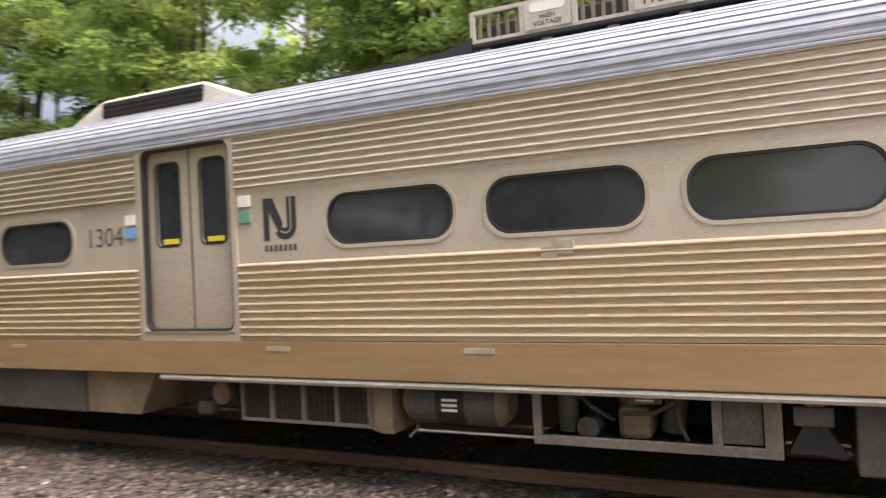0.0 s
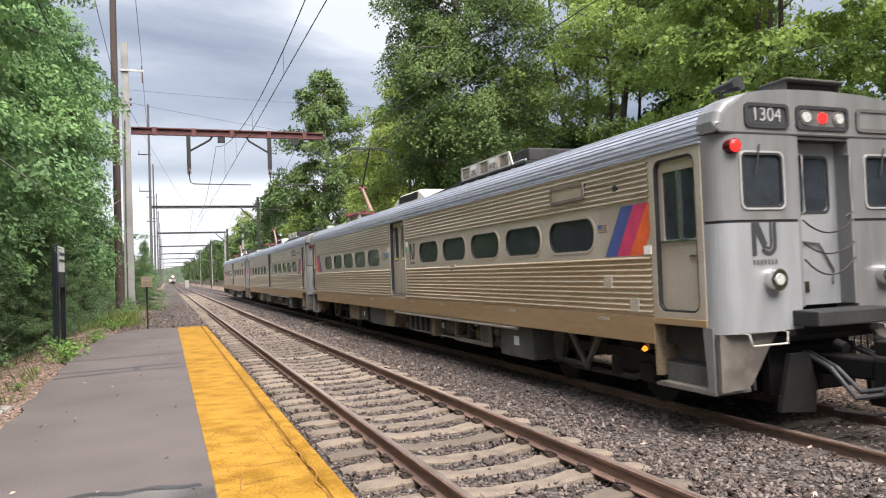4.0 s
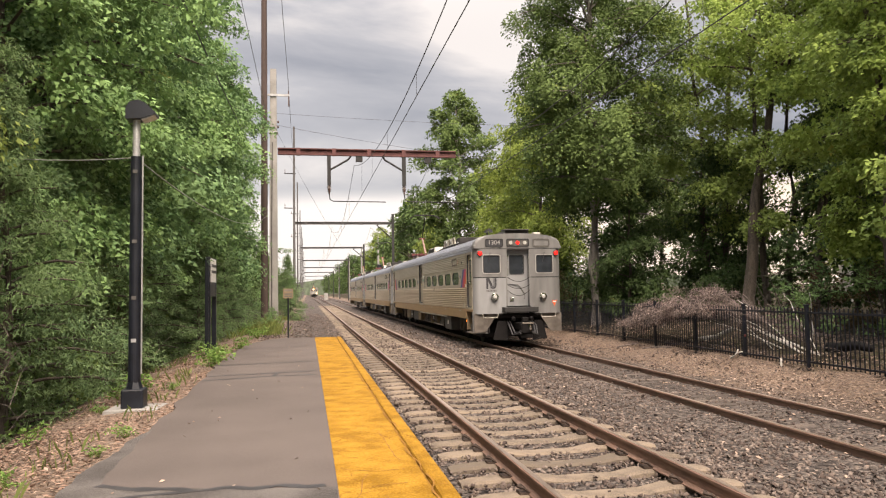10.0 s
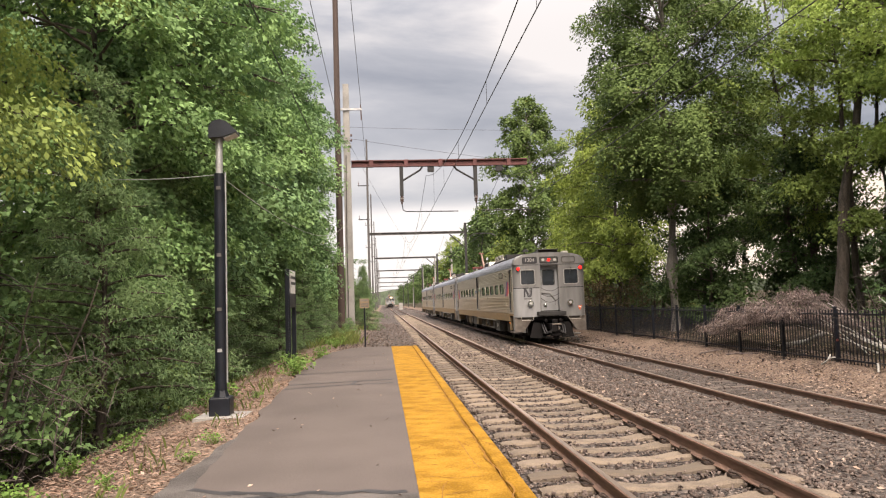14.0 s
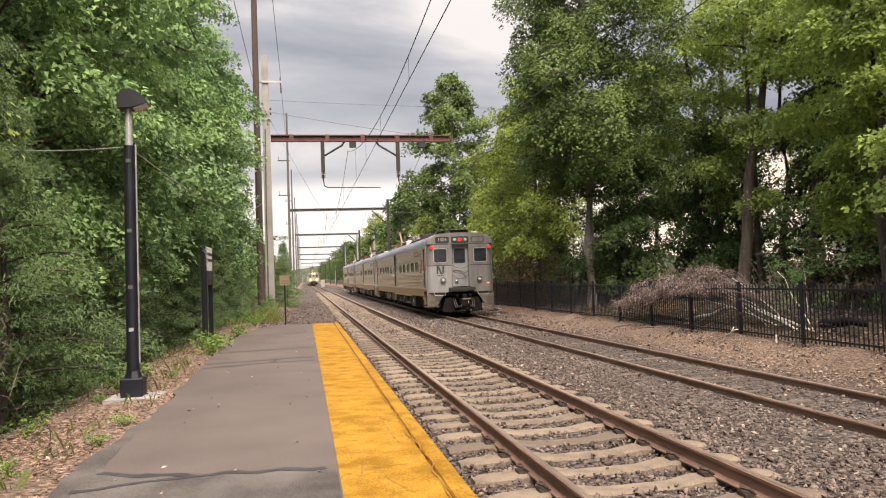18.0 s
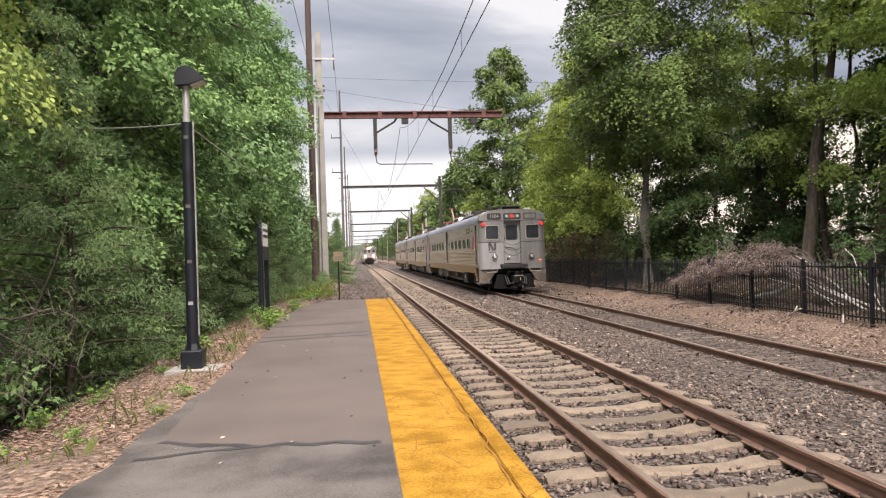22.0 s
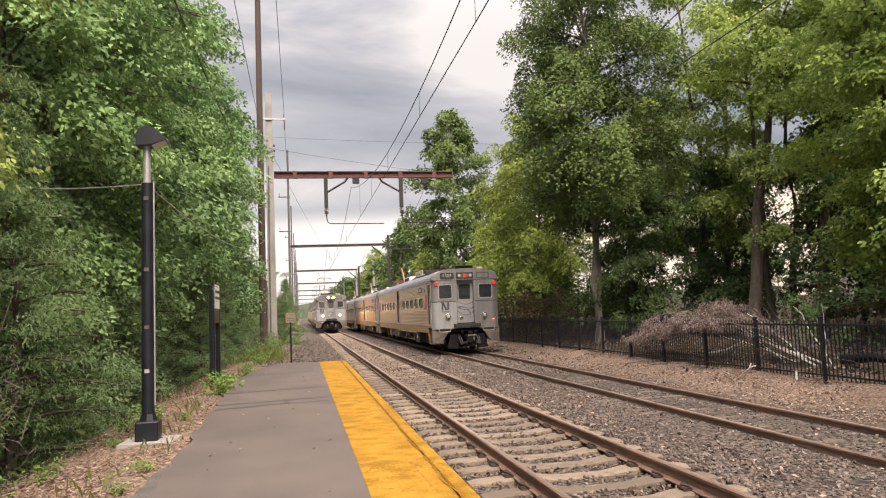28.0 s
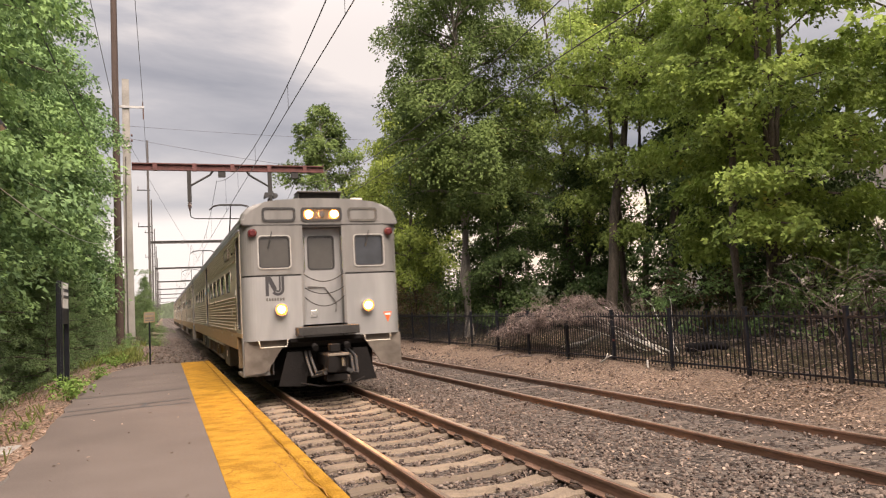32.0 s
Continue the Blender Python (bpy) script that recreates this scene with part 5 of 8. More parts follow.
def roof_gear(car):
    part("roof", sheet(roof_profile(), -11.9, 11.9), ROOF, car, "ribbed grey roof", smooth=False)
    # cooling hood beside the middle, with sloping ends and cheeks
    y0, y1 = 11.45 - HALF, 14.65 - HALF
    bm = bmesh.new()
    low = [bm.verts.new((x, y, 3.88)) for x, y in ((-0.86, y0), (0.86, y0), (0.86, y1), (-0.86, y1))]
    shoulder = [bm.verts.new((x, y, 4.20)) for x, y in ((-0.80, y0 + 0.80), (0.80, y0 + 0.80), (0.80, y1 - 0.62), (-0.80, y1 - 0.62))]
    high = [bm.verts.new((x, y, 4.26)) for x, y in ((-0.66, y0 + 0.95), (0.66, y0 + 0.95), (0.66, y1 - 0.75), (-0.66, y1 - 0.75))]
    for lo, hi in ((low, shoulder), (shoulder, high)):
        for k in range(4):
            bm.faces.new((lo[k], lo[(k + 1) % 4], hi[(k + 1) % 4], hi[k]))
    bm.faces.new(high)
    bmesh.ops.bevel(bm, geom=bm.edges[:], offset=0.03, segments=2, affect="EDGES", profile=0.5)
    hood = part("cooling_hood", bm, CREAM, car, "cream cooling hood with dark louvres", smooth=False)
    for sx in (-1, 1):
        part("louvre_panel", box(*sorted((0.845 * sx, 0.80 * sx)), y0 + 0.82, y1 - 0.72, 3.97, 4.17), DARK, hood)
        for k in range(3):
            part("louvre", box(*sorted((0.82 * sx, 0.86 * sx)), y0 + 0.82, y1 - 0.72, 4.0 + 0.06 * k, 4.013 + 0.06 * k), DKSTEEL, hood)
    # resistor grids: an open cage with danger panels, then a dark covered bank
    y0, y1, ym = 5.6 - HALF, 8.8 - HALF, 6.35 - HALF
    cage = part("resistor_rack", box(-0.97, 0.97, y0, y1, 3.95, 3.99, 0.01), DKSTEEL, car, "roof rack of resistor grids with white danger panels")
    for k in range(6):
        y = y0 + 0.1 + k * (y1 - y0 - 0.2) / 5
        for x in (-0.85, 0.85):
            part("rack_foot", box(x - 0.05, x + 0.05, y - 0.05, y + 0.05, 3.78, 3.96, 0.01), CREAM, cage)
    bay = (y1 - ym) / 5
    for sx in (-1, 1):
        for z in (4.01, 4.28):
            part("cage_rail", box(0.93 * sx - 0.017, 0.93 * sx + 0.017, ym, y1, z - 0.016, z + 0.016), CREAM, cage)
        for k in range(6):
            y = ym + k * bay
            part("cage_post", box(0.93 * sx - 0.02, 0.93 * sx + 0.02, y - 0.022, y + 0.022, 3.99, 4.29), CREAM, cage)
        part("cage_brace", rod((0.93 * sx, ym - 0.16, 3.99), (0.93 * sx, ym, 4.28), 0.018), CREAM, cage)
        part("side_pipe", rod((0.90 * sx, y0 + 0.1, 4.03), (0.90 * sx, ym, 4.03), 0.02), GALV, cage)
    for k in (0, 2, 4):
        for j in range(5):
            y = ym + k * bay + bay * (j + 0.7) / 5.4
            part("cage_bar", box(-0.925, -0.905, y - 0.018, y + 0.012, 4.03, 4.24), FRAMEPAINT, cage)
    part("resistor_bank", box(-0.82, 0.82, ym + 0.05, y1 - 0.08, 3.99, 4.20, 0.02), DKSTEEL, cage)
    part("covered_bank", box(-0.86, 0.45, y0 + 0.05, ym - 0.05, 3.99, 4.25, 0.03), DARK, cage, "dark covered resistor bank")
    for k, words, sz in ((3, "HIGH\nVOLTAGE", 0.06), (1, "HOT", 0.135)):
        y = ym + (k + 0.5) * bay
        pl = part("danger_panel", box(-0.962, -0.95, y - bay * 0.44, y + bay * 0.44, 4.02, 4.27), CREAM, cage, "white danger panel")
        part("blank_plate", prism(shift(rounded(bay * 0.66, 0.085, 0.035, 4), y, 4.215), "x", -0.967, -0.9625), WHITE, pl)
        text_part("danger_lettering", words, sz, pose(-0.963, y, 4.095) @ Matrix(((0, 0, -1, 0), (-1, 0, 0, 0), (0, 1, 0, 0), (0, 0, 0, 1))), CHARCOAL, pl)
    part("rack_ramp", prism([(y1, 3.93), (y1, 4.05), (y1 + 0.3, 3.97), (y1 + 2.4, 3.90), (y1 + 2.4, 3.84), (y1 + 0.2, 3.90)], "x", -0.97, -0.90), DKSTEEL, cage)
    for x in (-0.7, -0.35, 0.5):
        part("busbar", tube([(x, y1, 4.05), (x * 0.8, y1 + 1.2, 4.0), (x * 0.6, y1 + 3.5, 4.0)], 0.03), DKSTEEL, car)
    # single-arm pantograph
    yb = 20.6 - HALF
    pan = part("pantograph_base", box(-0.65, 0.65, yb - 0.9, yb + 0.9, 4.18, 4.24, 0.01), REDPAINT, car, "red pantograph base on insulators")
    for x in (-0.55, 0.55):
        for y in (-0.8, 0.8):
            bm = rod((x, yb + y, 3.86), (x, yb + y, 4.18), 0.05)
            for k in range(4):
                rod((x, yb + y, 3.93 + 0.06 * k), (x, yb + y, 3.95 + 0.06 * k), 0.09, None, 14, bm)
            part("insulator", bm, CREAM, pan)
    part("base_crossbar", box(-0.7, 0.7, yb + 0.55, yb + 0.68, 4.22, 4.36, 0.02), REDPAINT, pan)
    part("base_spring", rod((-0.25, yb - 0.7, 4.32), (-0.25, yb + 0.5, 4.32), 0.05), REDPAINT, pan)
    part("lower_arm", rod((0, yb - 0.6, 4.28), (0, yb + 0.75, 5.35), 0.075, 0.055), PINK, pan, "faded red lower arm")
    part("knee", rod((-0.16, yb + 0.75, 5.35), (0.16, yb + 0.75, 5.35), 0.06), REDPAINT, pan)
    part("upper_arm", rod((0, yb + 0.75, 5.35), (0, yb - 0.55, 6.70), 0.035, 0.025), DKSTEEL, pan)
    hd = part("collector_head", tube([(-0.95, yb - 0.55, 6.52), (-0.75, yb - 0.55, 6.68), (-0.5, yb - 0.55, 6.74), (0.5, yb - 0.55, 6.74), (0.75, yb - 0.55, 6.68), (0.95, yb - 0.55, 6.52)], 0.022), DKSTEEL, pan)
    part("collector_strip", tube([(-0.95, yb - 0.25, 6.52), (-0.75, yb - 0.25, 6.68), (-0.5, yb - 0.25, 6.74), (0.5, yb - 0.25, 6.74), (0.75, yb - 0.25, 6.68), (0.95, yb - 0.25, 6.52)], 0.022), DKSTEEL, hd)
    part("roof_conduit", tube([(-0.5, yb - 1.0, 4.05), (-0.5, yb - 4.6, 4.0), (-0.6, yb - 5.4, 3.98)], 0.025), DKSTEEL, car)
    part("roof_box", box(-0.3, 0.3, 17.6 - HALF, 18.1 - HALF, 3.93, 4.12, 0.03), DKSTEEL, car)


LABEL_CAR = "fluted stainless steel electric railcar with dark rounded windows on the track"
car_a = tagged(empty("railcar"), LABEL_CAR, "railcar", "railcars of the stopping train")
half = side_parts(car_a) + raise_end(end_parts(car_a))
underframe(car_a)
roof_gear(car_a)
for piece in half:
    copy_thing(piece, TURN @ piece.matrix_basis)
for yy in (-8.7, 8.7):
    bogie(car_a, yy)
PITCH = 25.4
FAR_X, FAR_Z = 4.5, -0.25


stopping = [car_a] + [copy_thing(car_a, pose(0, 0, 0)) for _ in range(2)]
passing = [copy_thing(car_a, pose(0, 0, 0)) for _ in range(4)]
for c in passing:
    tagged(c, "fluted stainless steel railcar of the approaching train with lit headlamps", "railcar", "railcars of the approaching train")

# ---------------------------------------------------------------- ground and tracks


def height(x, y):
    """Lie of the land across the line."""
    pts = [(-400, -2.0), (-30, -1.4), (-12, -1.0), (-7.5, -0.55), (-6.2, -0.1), (-5.2, 0.10), (-4.6, 0.14), (-1.9, -0.10), (-1.66, -0.24), (-1.35, -0.222), (1.35, -0.222), (1.6, -0.235), (2.4, -0.335), (3.0, -0.375),
           (5.9, -0.375), (6.6, -0.31), (7.7, -0.05), (9.5, 0.25), (13, 0.4), (30, 0.8), (400, 3.0)]
    for (xa, za), (xb, zb) in zip(pts, pts[1:]):
        if x <= xb:
            return za + (zb - za) * (x - xa) / (xb - xa)
    return pts[-1][1]


xs = sorted({*np.arange(-9, 12.01, 0.25).round(3).tolist(), -400, -200, -90, -50, -30, -20, -14, -11, 14, 18, 24, 35, 60, 120, 250, 400, -1.66, 2.99})
ys = sorted({*np.arange(-6, 40.1, 0.5).round(3).tolist(), *range(42, 120, 4), -400, -150, -60, -30, -15, 140, 180, 240, 320, 450, 700, 1100})
gv = []
for y in ys:
    for x in xs:
        z = height(x, y)
        amp = 0.0 if -1.9 < x < 1.6 else (0.025 if x < 7 and x > -5 else 0.12)
        gv.append((x, y, z + amp * noise.noise((x * 0.8, y * 0.8, 0)) + amp * 0.4 * noise.noise((x * 3, y * 3, 4))))
nx = len(xs)
gf = [(j * nx + i, j * nx + i + 1, (j + 1) * nx + i + 1, (j + 1) * nx + i) for j in range(len(ys) - 1) for i in range(nx - 1)]
ground = part("ground", np_mesh("ground", gv, gf, GROUND, True), None)
tagged(ground, "ground of crushed grey stone, leaf litter and woodland soil", "ground", kind="structure")

RAIL_SEC = [(-0.068, -0.16), (0.068, -0.16), (0.068, -0.148), (0.012, -0.128), (0.009, -0.045), (0.035, -0.034), (0.036, -0.008), (0.028, 0.0), (-0.028, 0.0), (-0.036, -0.008), (-0.035, -0.034), (-0.009, -0.045), (-0.012, -0.128), (-0.068, -0.148)]


def track(name, x, z, label):
    t = tagged(empty(name, pose(x, 0, z)), label, "railway track", kind="structure")
    for sx in (-0.7525, 0.7525):
        r = part("rail", prism([(a + sx, b) for a, b in RAIL_SEC], "y", -60, 560), RAIL, t, "rusty steel rail")
        part("running_surface", box(sx - 0.026, sx + 0.026, -60, 560, 0.0005, 0.003), RAILTOP, r, "worn shiny rail head")
    return t


near_track = track("near_track", 0, 0, "near railway track with rusty rails on pale concrete sleepers")
far_track = track("far_track", FAR_X, FAR_Z, "far railway track with rusty rails on dark timber sleepers")


def sleeper_mesh():
    """A concrete sleeper: thick under the rails, waisted in the middle, with chamfered edges."""
    prof = [(-1.32, 0.10, -0.185), (-1.22, 0.12, -0.17), (-0.95, 0.125, -0.158), (-0.55, 0.125, -0.158), (-0.3, 0.11, -0.195), (0.3, 0.11, -0.195), (0.55, 0.125, -0.158), (0.95, 0.125, -0.158), (1.22, 0.12, -0.17), (1.32, 0.10, -0.185)]
    v, f = [], []
    for x, w, z in prof:
        v += [(x, -w - 0.02, -0.36), (x, -w, z - 0.025), (x, -w + 0.03, z), (x, w - 0.03, z), (x, w, z - 0.025), (x, w + 0.02, -0.36)]
    for i in range(len(prof) - 1):
        for k in range(5):
            f.append((i * 6 + k, i * 6 + k + 1, (i + 1) * 6 + k + 1, (i + 1) * 6 + k))
    e = (len(prof) - 1) * 6
    me = bpy.data.meshes.new("sleeper")
    me.from_pydata(v, [], f + [(0, 5, 4, 3, 2, 1), tuple(e + k for k in range(6))])
    me.materials.append(TIE)
    return me


def clip_mesh():
    bm = bmesh.new()
    for sx in (-0.7525, 0.7525):
        for d in (-0.10, 0.10):
            box(sx + d - 0.05, sx + d + 0.05, -0.06, 0.06, -0.16, -0.132, 0, bm)
            tube([(sx + d * 0.7, -0.05, -0.13), (sx + d * 1.1, -0.055, -0.095), (sx + d * 1.5, 0.0, -0.09), (sx + d * 1.1, 0.055, -0.095), (sx + d * 0.7, 0.05, -0.13)], 0.015, 5, bm)
    me = bpy.data.meshes.new("rail_clips")
    bm.to_mesh(me)
    bm.free()
    me.materials.append(CLIP)
    return me


SLEEPER, CLIPS = sleeper_mesh(), clip_mesh()

# ---------------------------------------------------------------- platform
random.seed(11)
edge_left = [(-4.62, -14), (-4.5, 0), (-4.42, 4.0), (-4.45, 6.5), (-4.55, 9), (-4.62, 12), (-4.70, 16), (-4.68, 20), (-4.45, 22.6), (-4.0, 24.4), (-3.4, 24.9)]
rough = []
for (xa, ya), (xb, yb) in zip(edge_left, edge_left[1:]):
    for k in range(10):
        f = k / 10
        y = ya + (yb - ya) * f
        rough.append((xa + (xb - xa) * f + 0.10 * noise.noise((y * 1.3, 2, 0)) + 0.05 * noise.noise((y * 5, 7, 0)), y))
outline = [(-2.56, -14), *rough, (-3.4, 24.9), (-2.56, 24.62)]
platform = part("platform", prism(outline, "z", -0.3, 0.2), ASPHALT, None)
tagged(platform, "low platform of worn grey asphalt with tar-filled cracks", "platform", kind="structure")
part("edge_paving", prism([(-2.56, -14), (-1.86, -14), (-1.86, 24.62), (-2.56, 24.62)], "z", -0.3, 0.204), YELLOW, platform, "yellow painted platform edge")
part("edge_kerb", prism([(-1.835, -0.32), (-1.67, -0.32), (-1.67, 0.175), (-1.69, 0.20), (-1.72, 0.21), (-1.80, 0.212), (-1.825, 0.205), (-1.835, 0.188)], "y", -14, 24.62), YELLOW, platform, "yellow painted kerb at the platform edge")


part("kerb_joint", box(-1.862, -1.833, -14, 24.6, 0.10, 0.180), YCRACK, platform, "dark joint behind the kerb")


def crack(points, w, material, name, z=0.2005):
    """A thin uneven ribbon lying on the platform."""
    bm = bmesh.new()
    rows = []
    for (xa, ya), (xb, yb) in zip(points, points[1:]):
        k = max(3, int(math.hypot(xb - xa, yb - ya) / 0.07))
        for i in range(k):
            f = i / k
            x, y = xa + (xb - xa) * f, ya + (yb - ya) * f
            o = 0.035 * noise.noise((x * 4, y * 4, 3))
            ww = w * (0.75 + 0.6 * noise.noise((x * 7, y * 7, 9)))
            dx, dy = xb - xa, yb - ya
            ln = math.hypot(dx, dy)
            px, py = -dy / ln, dx / ln
            rows.append(((x + px * (o - ww), y + py * (o - ww)), (x + px * (o + ww), y + py * (o + ww))))
    vs = [(bm.verts.new((*a, z + 0.002)), bm.verts.new((*b, z + 0.002))) for a, b in rows]
    for (a, b), (c, d) in zip(vs, vs[1:]):
        bm.faces.new((a, c, d, b))
    return part(name, bm, material, platform)


patch_line = [(-4.5, 5.85), (-4.1, 5.72), (-3.7, 5.6), (-3.2, 5.46), (-2.57, 5.38)]
part("older_paving", prism([(-2.57, -5.9), *reversed(patch_line), (-4.42, 3.5), (-4.40, 0), (-4.5, -5.9)], "z", 0.12, 0.2025), ASPHALT_B, platform, "older cracked grey asphalt")
crack([(-4.42, 5.86), (-4.15, 5.66), (-3.9, 5.63), (-3.62, 5.50), (-3.4, 5.55), (-3.2, 5.46), (-3.0, 5.52), (-2.8, 5.42), (-2.58, 5.45)], 0.060, TAR, "tar_seam", 0.2035)
crack([(-4.5, 5.32), (-4.3, 5.36), (-4.0, 5.46), (-3.75, 5.48), (-3.5, 5.52)], 0.040, TAR, "tar_seam", 0.2045)
ragged = [(-4.46 - min(1.0, 0.6 * (y - 1.0)) * 0.16 - 0.10 * noise.noise((y * 1.7, 2.0, 0.5)) - 0.05 * noise.noise((y * 6.0, 0.0, 4.0)) - (0.06 if y < 6 else 0.06 - 0.04 * (y - 6)), y) for y in np.arange(1.0, 8.6, 0.12)]
part("crumbled_edge", prism([(-4.3, 1.0), (-4.3, 8.6), *reversed(ragged)], "z", 0.05, 0.190), ASPHALT_B, platform, "dark crumbling edge of the asphalt")
crack([(-4.6, 12.9), (-3.6, 13.25), (-2.57, 13.3)], 0.06, TAR, "tar_seam")
crack([(-4.6, 13.6), (-3.6, 13.75), (-2.57, 13.95)], 0.06, TAR, "tar_seam")
crack([(-3.42, 13.3), (-3.35, 13.8)], 0.04, TAR, "tar_seam")
crack([(-4.6, 15.6), (-3.6, 15.8), (-2.57, 16.0)], 0.05, TAR, "tar_seam")
crack([(-4.5, 20.4), (-3.5, 20.7), (-2.57, 20.8)], 0.02, TAR, "tar_seam")
for pts in ([(-2.5, 5.9), (-2.2, 5.75), (-1.9, 5.8)], [(-2.3, 5.3), (-1.95, 5.35)], [(-2.45, 5.0), (-2.3, 5.75)], [(-2.1, 4.6), (-2.25, 5.1)], [(-2.54, 9.6), (-2.2, 9.5), (-1.88, 9.7)],
            [(-2.5, 14.2), (-2.2, 14.0), (-1.9, 14.1)], [(-2.3, 16.0), (-2.1, 17.2)], [(-2.5, 3.4), (-2.1, 3.6), (-1.9, 3.5)], [(-2.0, 6.1), (-2.05, 7.6)]):
    crack(pts, 0.006, YCRACK, "paint_crack", 0.2045)
for k in range(30):
    x, y, a, ln = random.uniform(-2.45, -2.0), 3.2 + 20 * random.random() ** 1.6, random.uniform(0, 3.1), random.uniform(0.12, 0.4)
    x2, y2 = min(-1.88, max(-2.54, x + ln * math.cos(a))), y + ln * math.sin(a)
    crack([(x, y), ((x + x2) / 2 + random.uniform(-0.03, 0.03), (y + y2) / 2), (x2, y2)], random.uniform(0.003, 0.005), YCRACK, "paint_crack", 0.2045)

for k in range(14):
    y = 2.6 + 1.55 * k
    crack([(-1.85 + random.uniform(-0.02, 0.02), y), (-1.86 + random.uniform(-0.03, 0.02), y + 0.7), (-1.85 + random.uniform(-0.02, 0.02), y + 1.5)], random.uniform(0.006, 0.011), YCRACK, "joint_crack", 0.2105)
for x, y in ((-1.84, 5.2), (-1.83, 7.9), (-1.83, 11.6), (-1.83, 15.4), (-1.83, 19.2)):
    crack([(x, y), (x + 0.07, y + 0.02), (x + 0.14, y - 0.01)], 0.006, YCRACK, "kerb_crack", 0.2125)
# ---------------------------------------------------------------- lamp post, signs, poles
lamp = tagged(empty("platform_lamp", pose(-5.2, 10.55, 0.10)), "black platform lamp post with a hooded head on a concrete pad", "lamp post")
part("concrete_pad", prism([(-0.34, -0.30), (0.36, -0.33), (0.40, 0.28), (-0.30, 0.32)], "z", -0.3, 0.035), CONCRETE, lamp)
part("base_skirt", box(-0.15, 0.15, -0.15, 0.15, 0.03, 0.30, 0.02), BLACKPOST, lamp, "square cast base")
part("base_collar", rod((0, 0, 0.30), (0, 0, 0.40), 0.12, 0.085, 8), BLACKPOST, lamp)
part("shaft", rod((0, 0, 0.36), (0, 0, 3.60), 0.085, 0.075, 20), BLACKPOST, lamp)
part("neck", rod((0, 0, 3.60), (0, 0, 4.16), 0.052, None, 16), GALV, lamp, "bare galvanised neck")
hdp = part("lamp_head", prism([(-0.12, 4.12), (-0.125, 4.28), (-0.07, 4.37), (0.04, 4.40), (0.14, 4.36), (0.28, 4.23), (0.28, 4.20), (0.08, 4.135)], "y", -0.145, 0.145), BLACKPOST, lamp, "black hooded lamp head")
part("diffuser", prism([(0.09, 4.128), (0.27, 4.20), (0.27, 4.185), (0.09, 4.113)], "y", -0.12, 0.12), LENS, hdp)
# Pale tube stands in for the thin highlight down the shaft.
part("feed_conduit", tube([(0.09, 0.0, 0.5), (0.09, 0.0, 3.62)], 0.012, 6), GALV, lamp)
for z, mt in ((0.95, GALV), (1.55, GREYTXT), (2.35, GREYTXT), (3.35, GREYTXT)):
    part("scuff_mark", box(-0.03, 0.035, -0.0885, -0.0865, z, z + 0.05), mt, lamp)

board = tagged(empty("station_sign", pose(-5.45, 21.0, 0.0)), "black station sign board on two posts, seen nearly edge on", "sign")
part("board", box(-0.05, 0.05, -0.9, 0.55, 1.65, 2.72, 0.01), BLACKPOST, board)
part("near_panel", box(-0.075, 0.02, -0.92, -0.80, -0.4, 2.72, 0.01), BLACKPOST, board, "dark end panel")
part("board_face", box(0.052, 0.058, -0.86, 0.52, 2.05, 2.70), WHITE, board, "pale sign face")
for k in range(2):
    part("lettering_bar", box(0.059, 0.063, -0.6, 0.35, 2.30 + 0.17 * k, 2.38 + 0.17 * k), CHARCOAL, board)
for d in (-0.8, 0.45):
    part("post", box(-0.06, 0.06, d - 0.06, d + 0.06, -0.4, 2.74, 0.008), BLACKPOST, board)

notice = tagged(empty("small_sign", pose(-3.5, 27.0, -0.05)), "small tan sign plate with dark bars on a thin black post", "sign")
part("post", rod((0, 0, -0.3), (0, 0, 1.60), 0.03), BLACKPOST, notice)
pl = part("plate", box(-0.18, 0.18, -0.02, 0.01, 1.57, 1.93, 0.006), TANBOX, notice)
part("lettering_bar", box(-0.15, 0.15, -0.024, -0.021, 1.83, 1.90), FRAMEPAINT, pl)
for k in range(2):
    part("lettering_bar", box(-0.14, 0.14, -0.024, -0.021, 1.63 + 0.08 * k, 1.67 + 0.08 * k), GREYTXT, pl)

timber = tagged(empty("timber_pole", pose(-5.22, 42.2, -0.4)), "tall brown timber utility pole", "utility pole")
part("shaft", rod((0, 0, 0), (0.0, 0, 24), 0.21, 0.15, 16), WOODPOLE, timber)
part("cross_arm", box(-1.2, 0.3, -0.06, 0.06, 22.2, 22.35), WOODPOLE, timber)

conc = tagged(empty("concrete_pole", pose(-4.74, 43.0, -0.4)), "square tapered concrete catenary pole with a cross arm", "catenary pole")
bm = bmesh.new()
bmesh.ops.create_cone(bm, cap_ends=True, segments=4, radius1=0.36, radius2=0.25, depth=15.4, matrix=Matrix.Translation((0, 0, 7.7)) @ pose(0, 0, 0, 0, 0, 45))
part("shaft", bm, CONCRETE, conc)
part("cable_riser", tube([(-0.1, -0.27, 0.3), (-0.1, -0.24, 6.0), (-0.05, -0.2, 11.0)], 0.035), GREYBOX, conc)
arm = part("cross_arm", box(-0.35, 0.95, -0.26, -0.18, 13.75, 13.87), GALV, conc)
part("arm_insulator", rod((0.9, -0.22, 13.15), (0.9, -0.22, 13.75), 0.035), CERAMIC, arm)
part("arm_pin", rod((0.88, -0.22, 13.87), (0.88, -0.22, 14.1), 0.03), CERAMIC, arm)
for z in (11.9, 12.2):
    for x in (-0.28, 0.28):
        part("spool_insulator", rod((x - 0.05, -0.25, z), (x + 0.05, -0.25, z), 0.07), CERAMIC, conc)
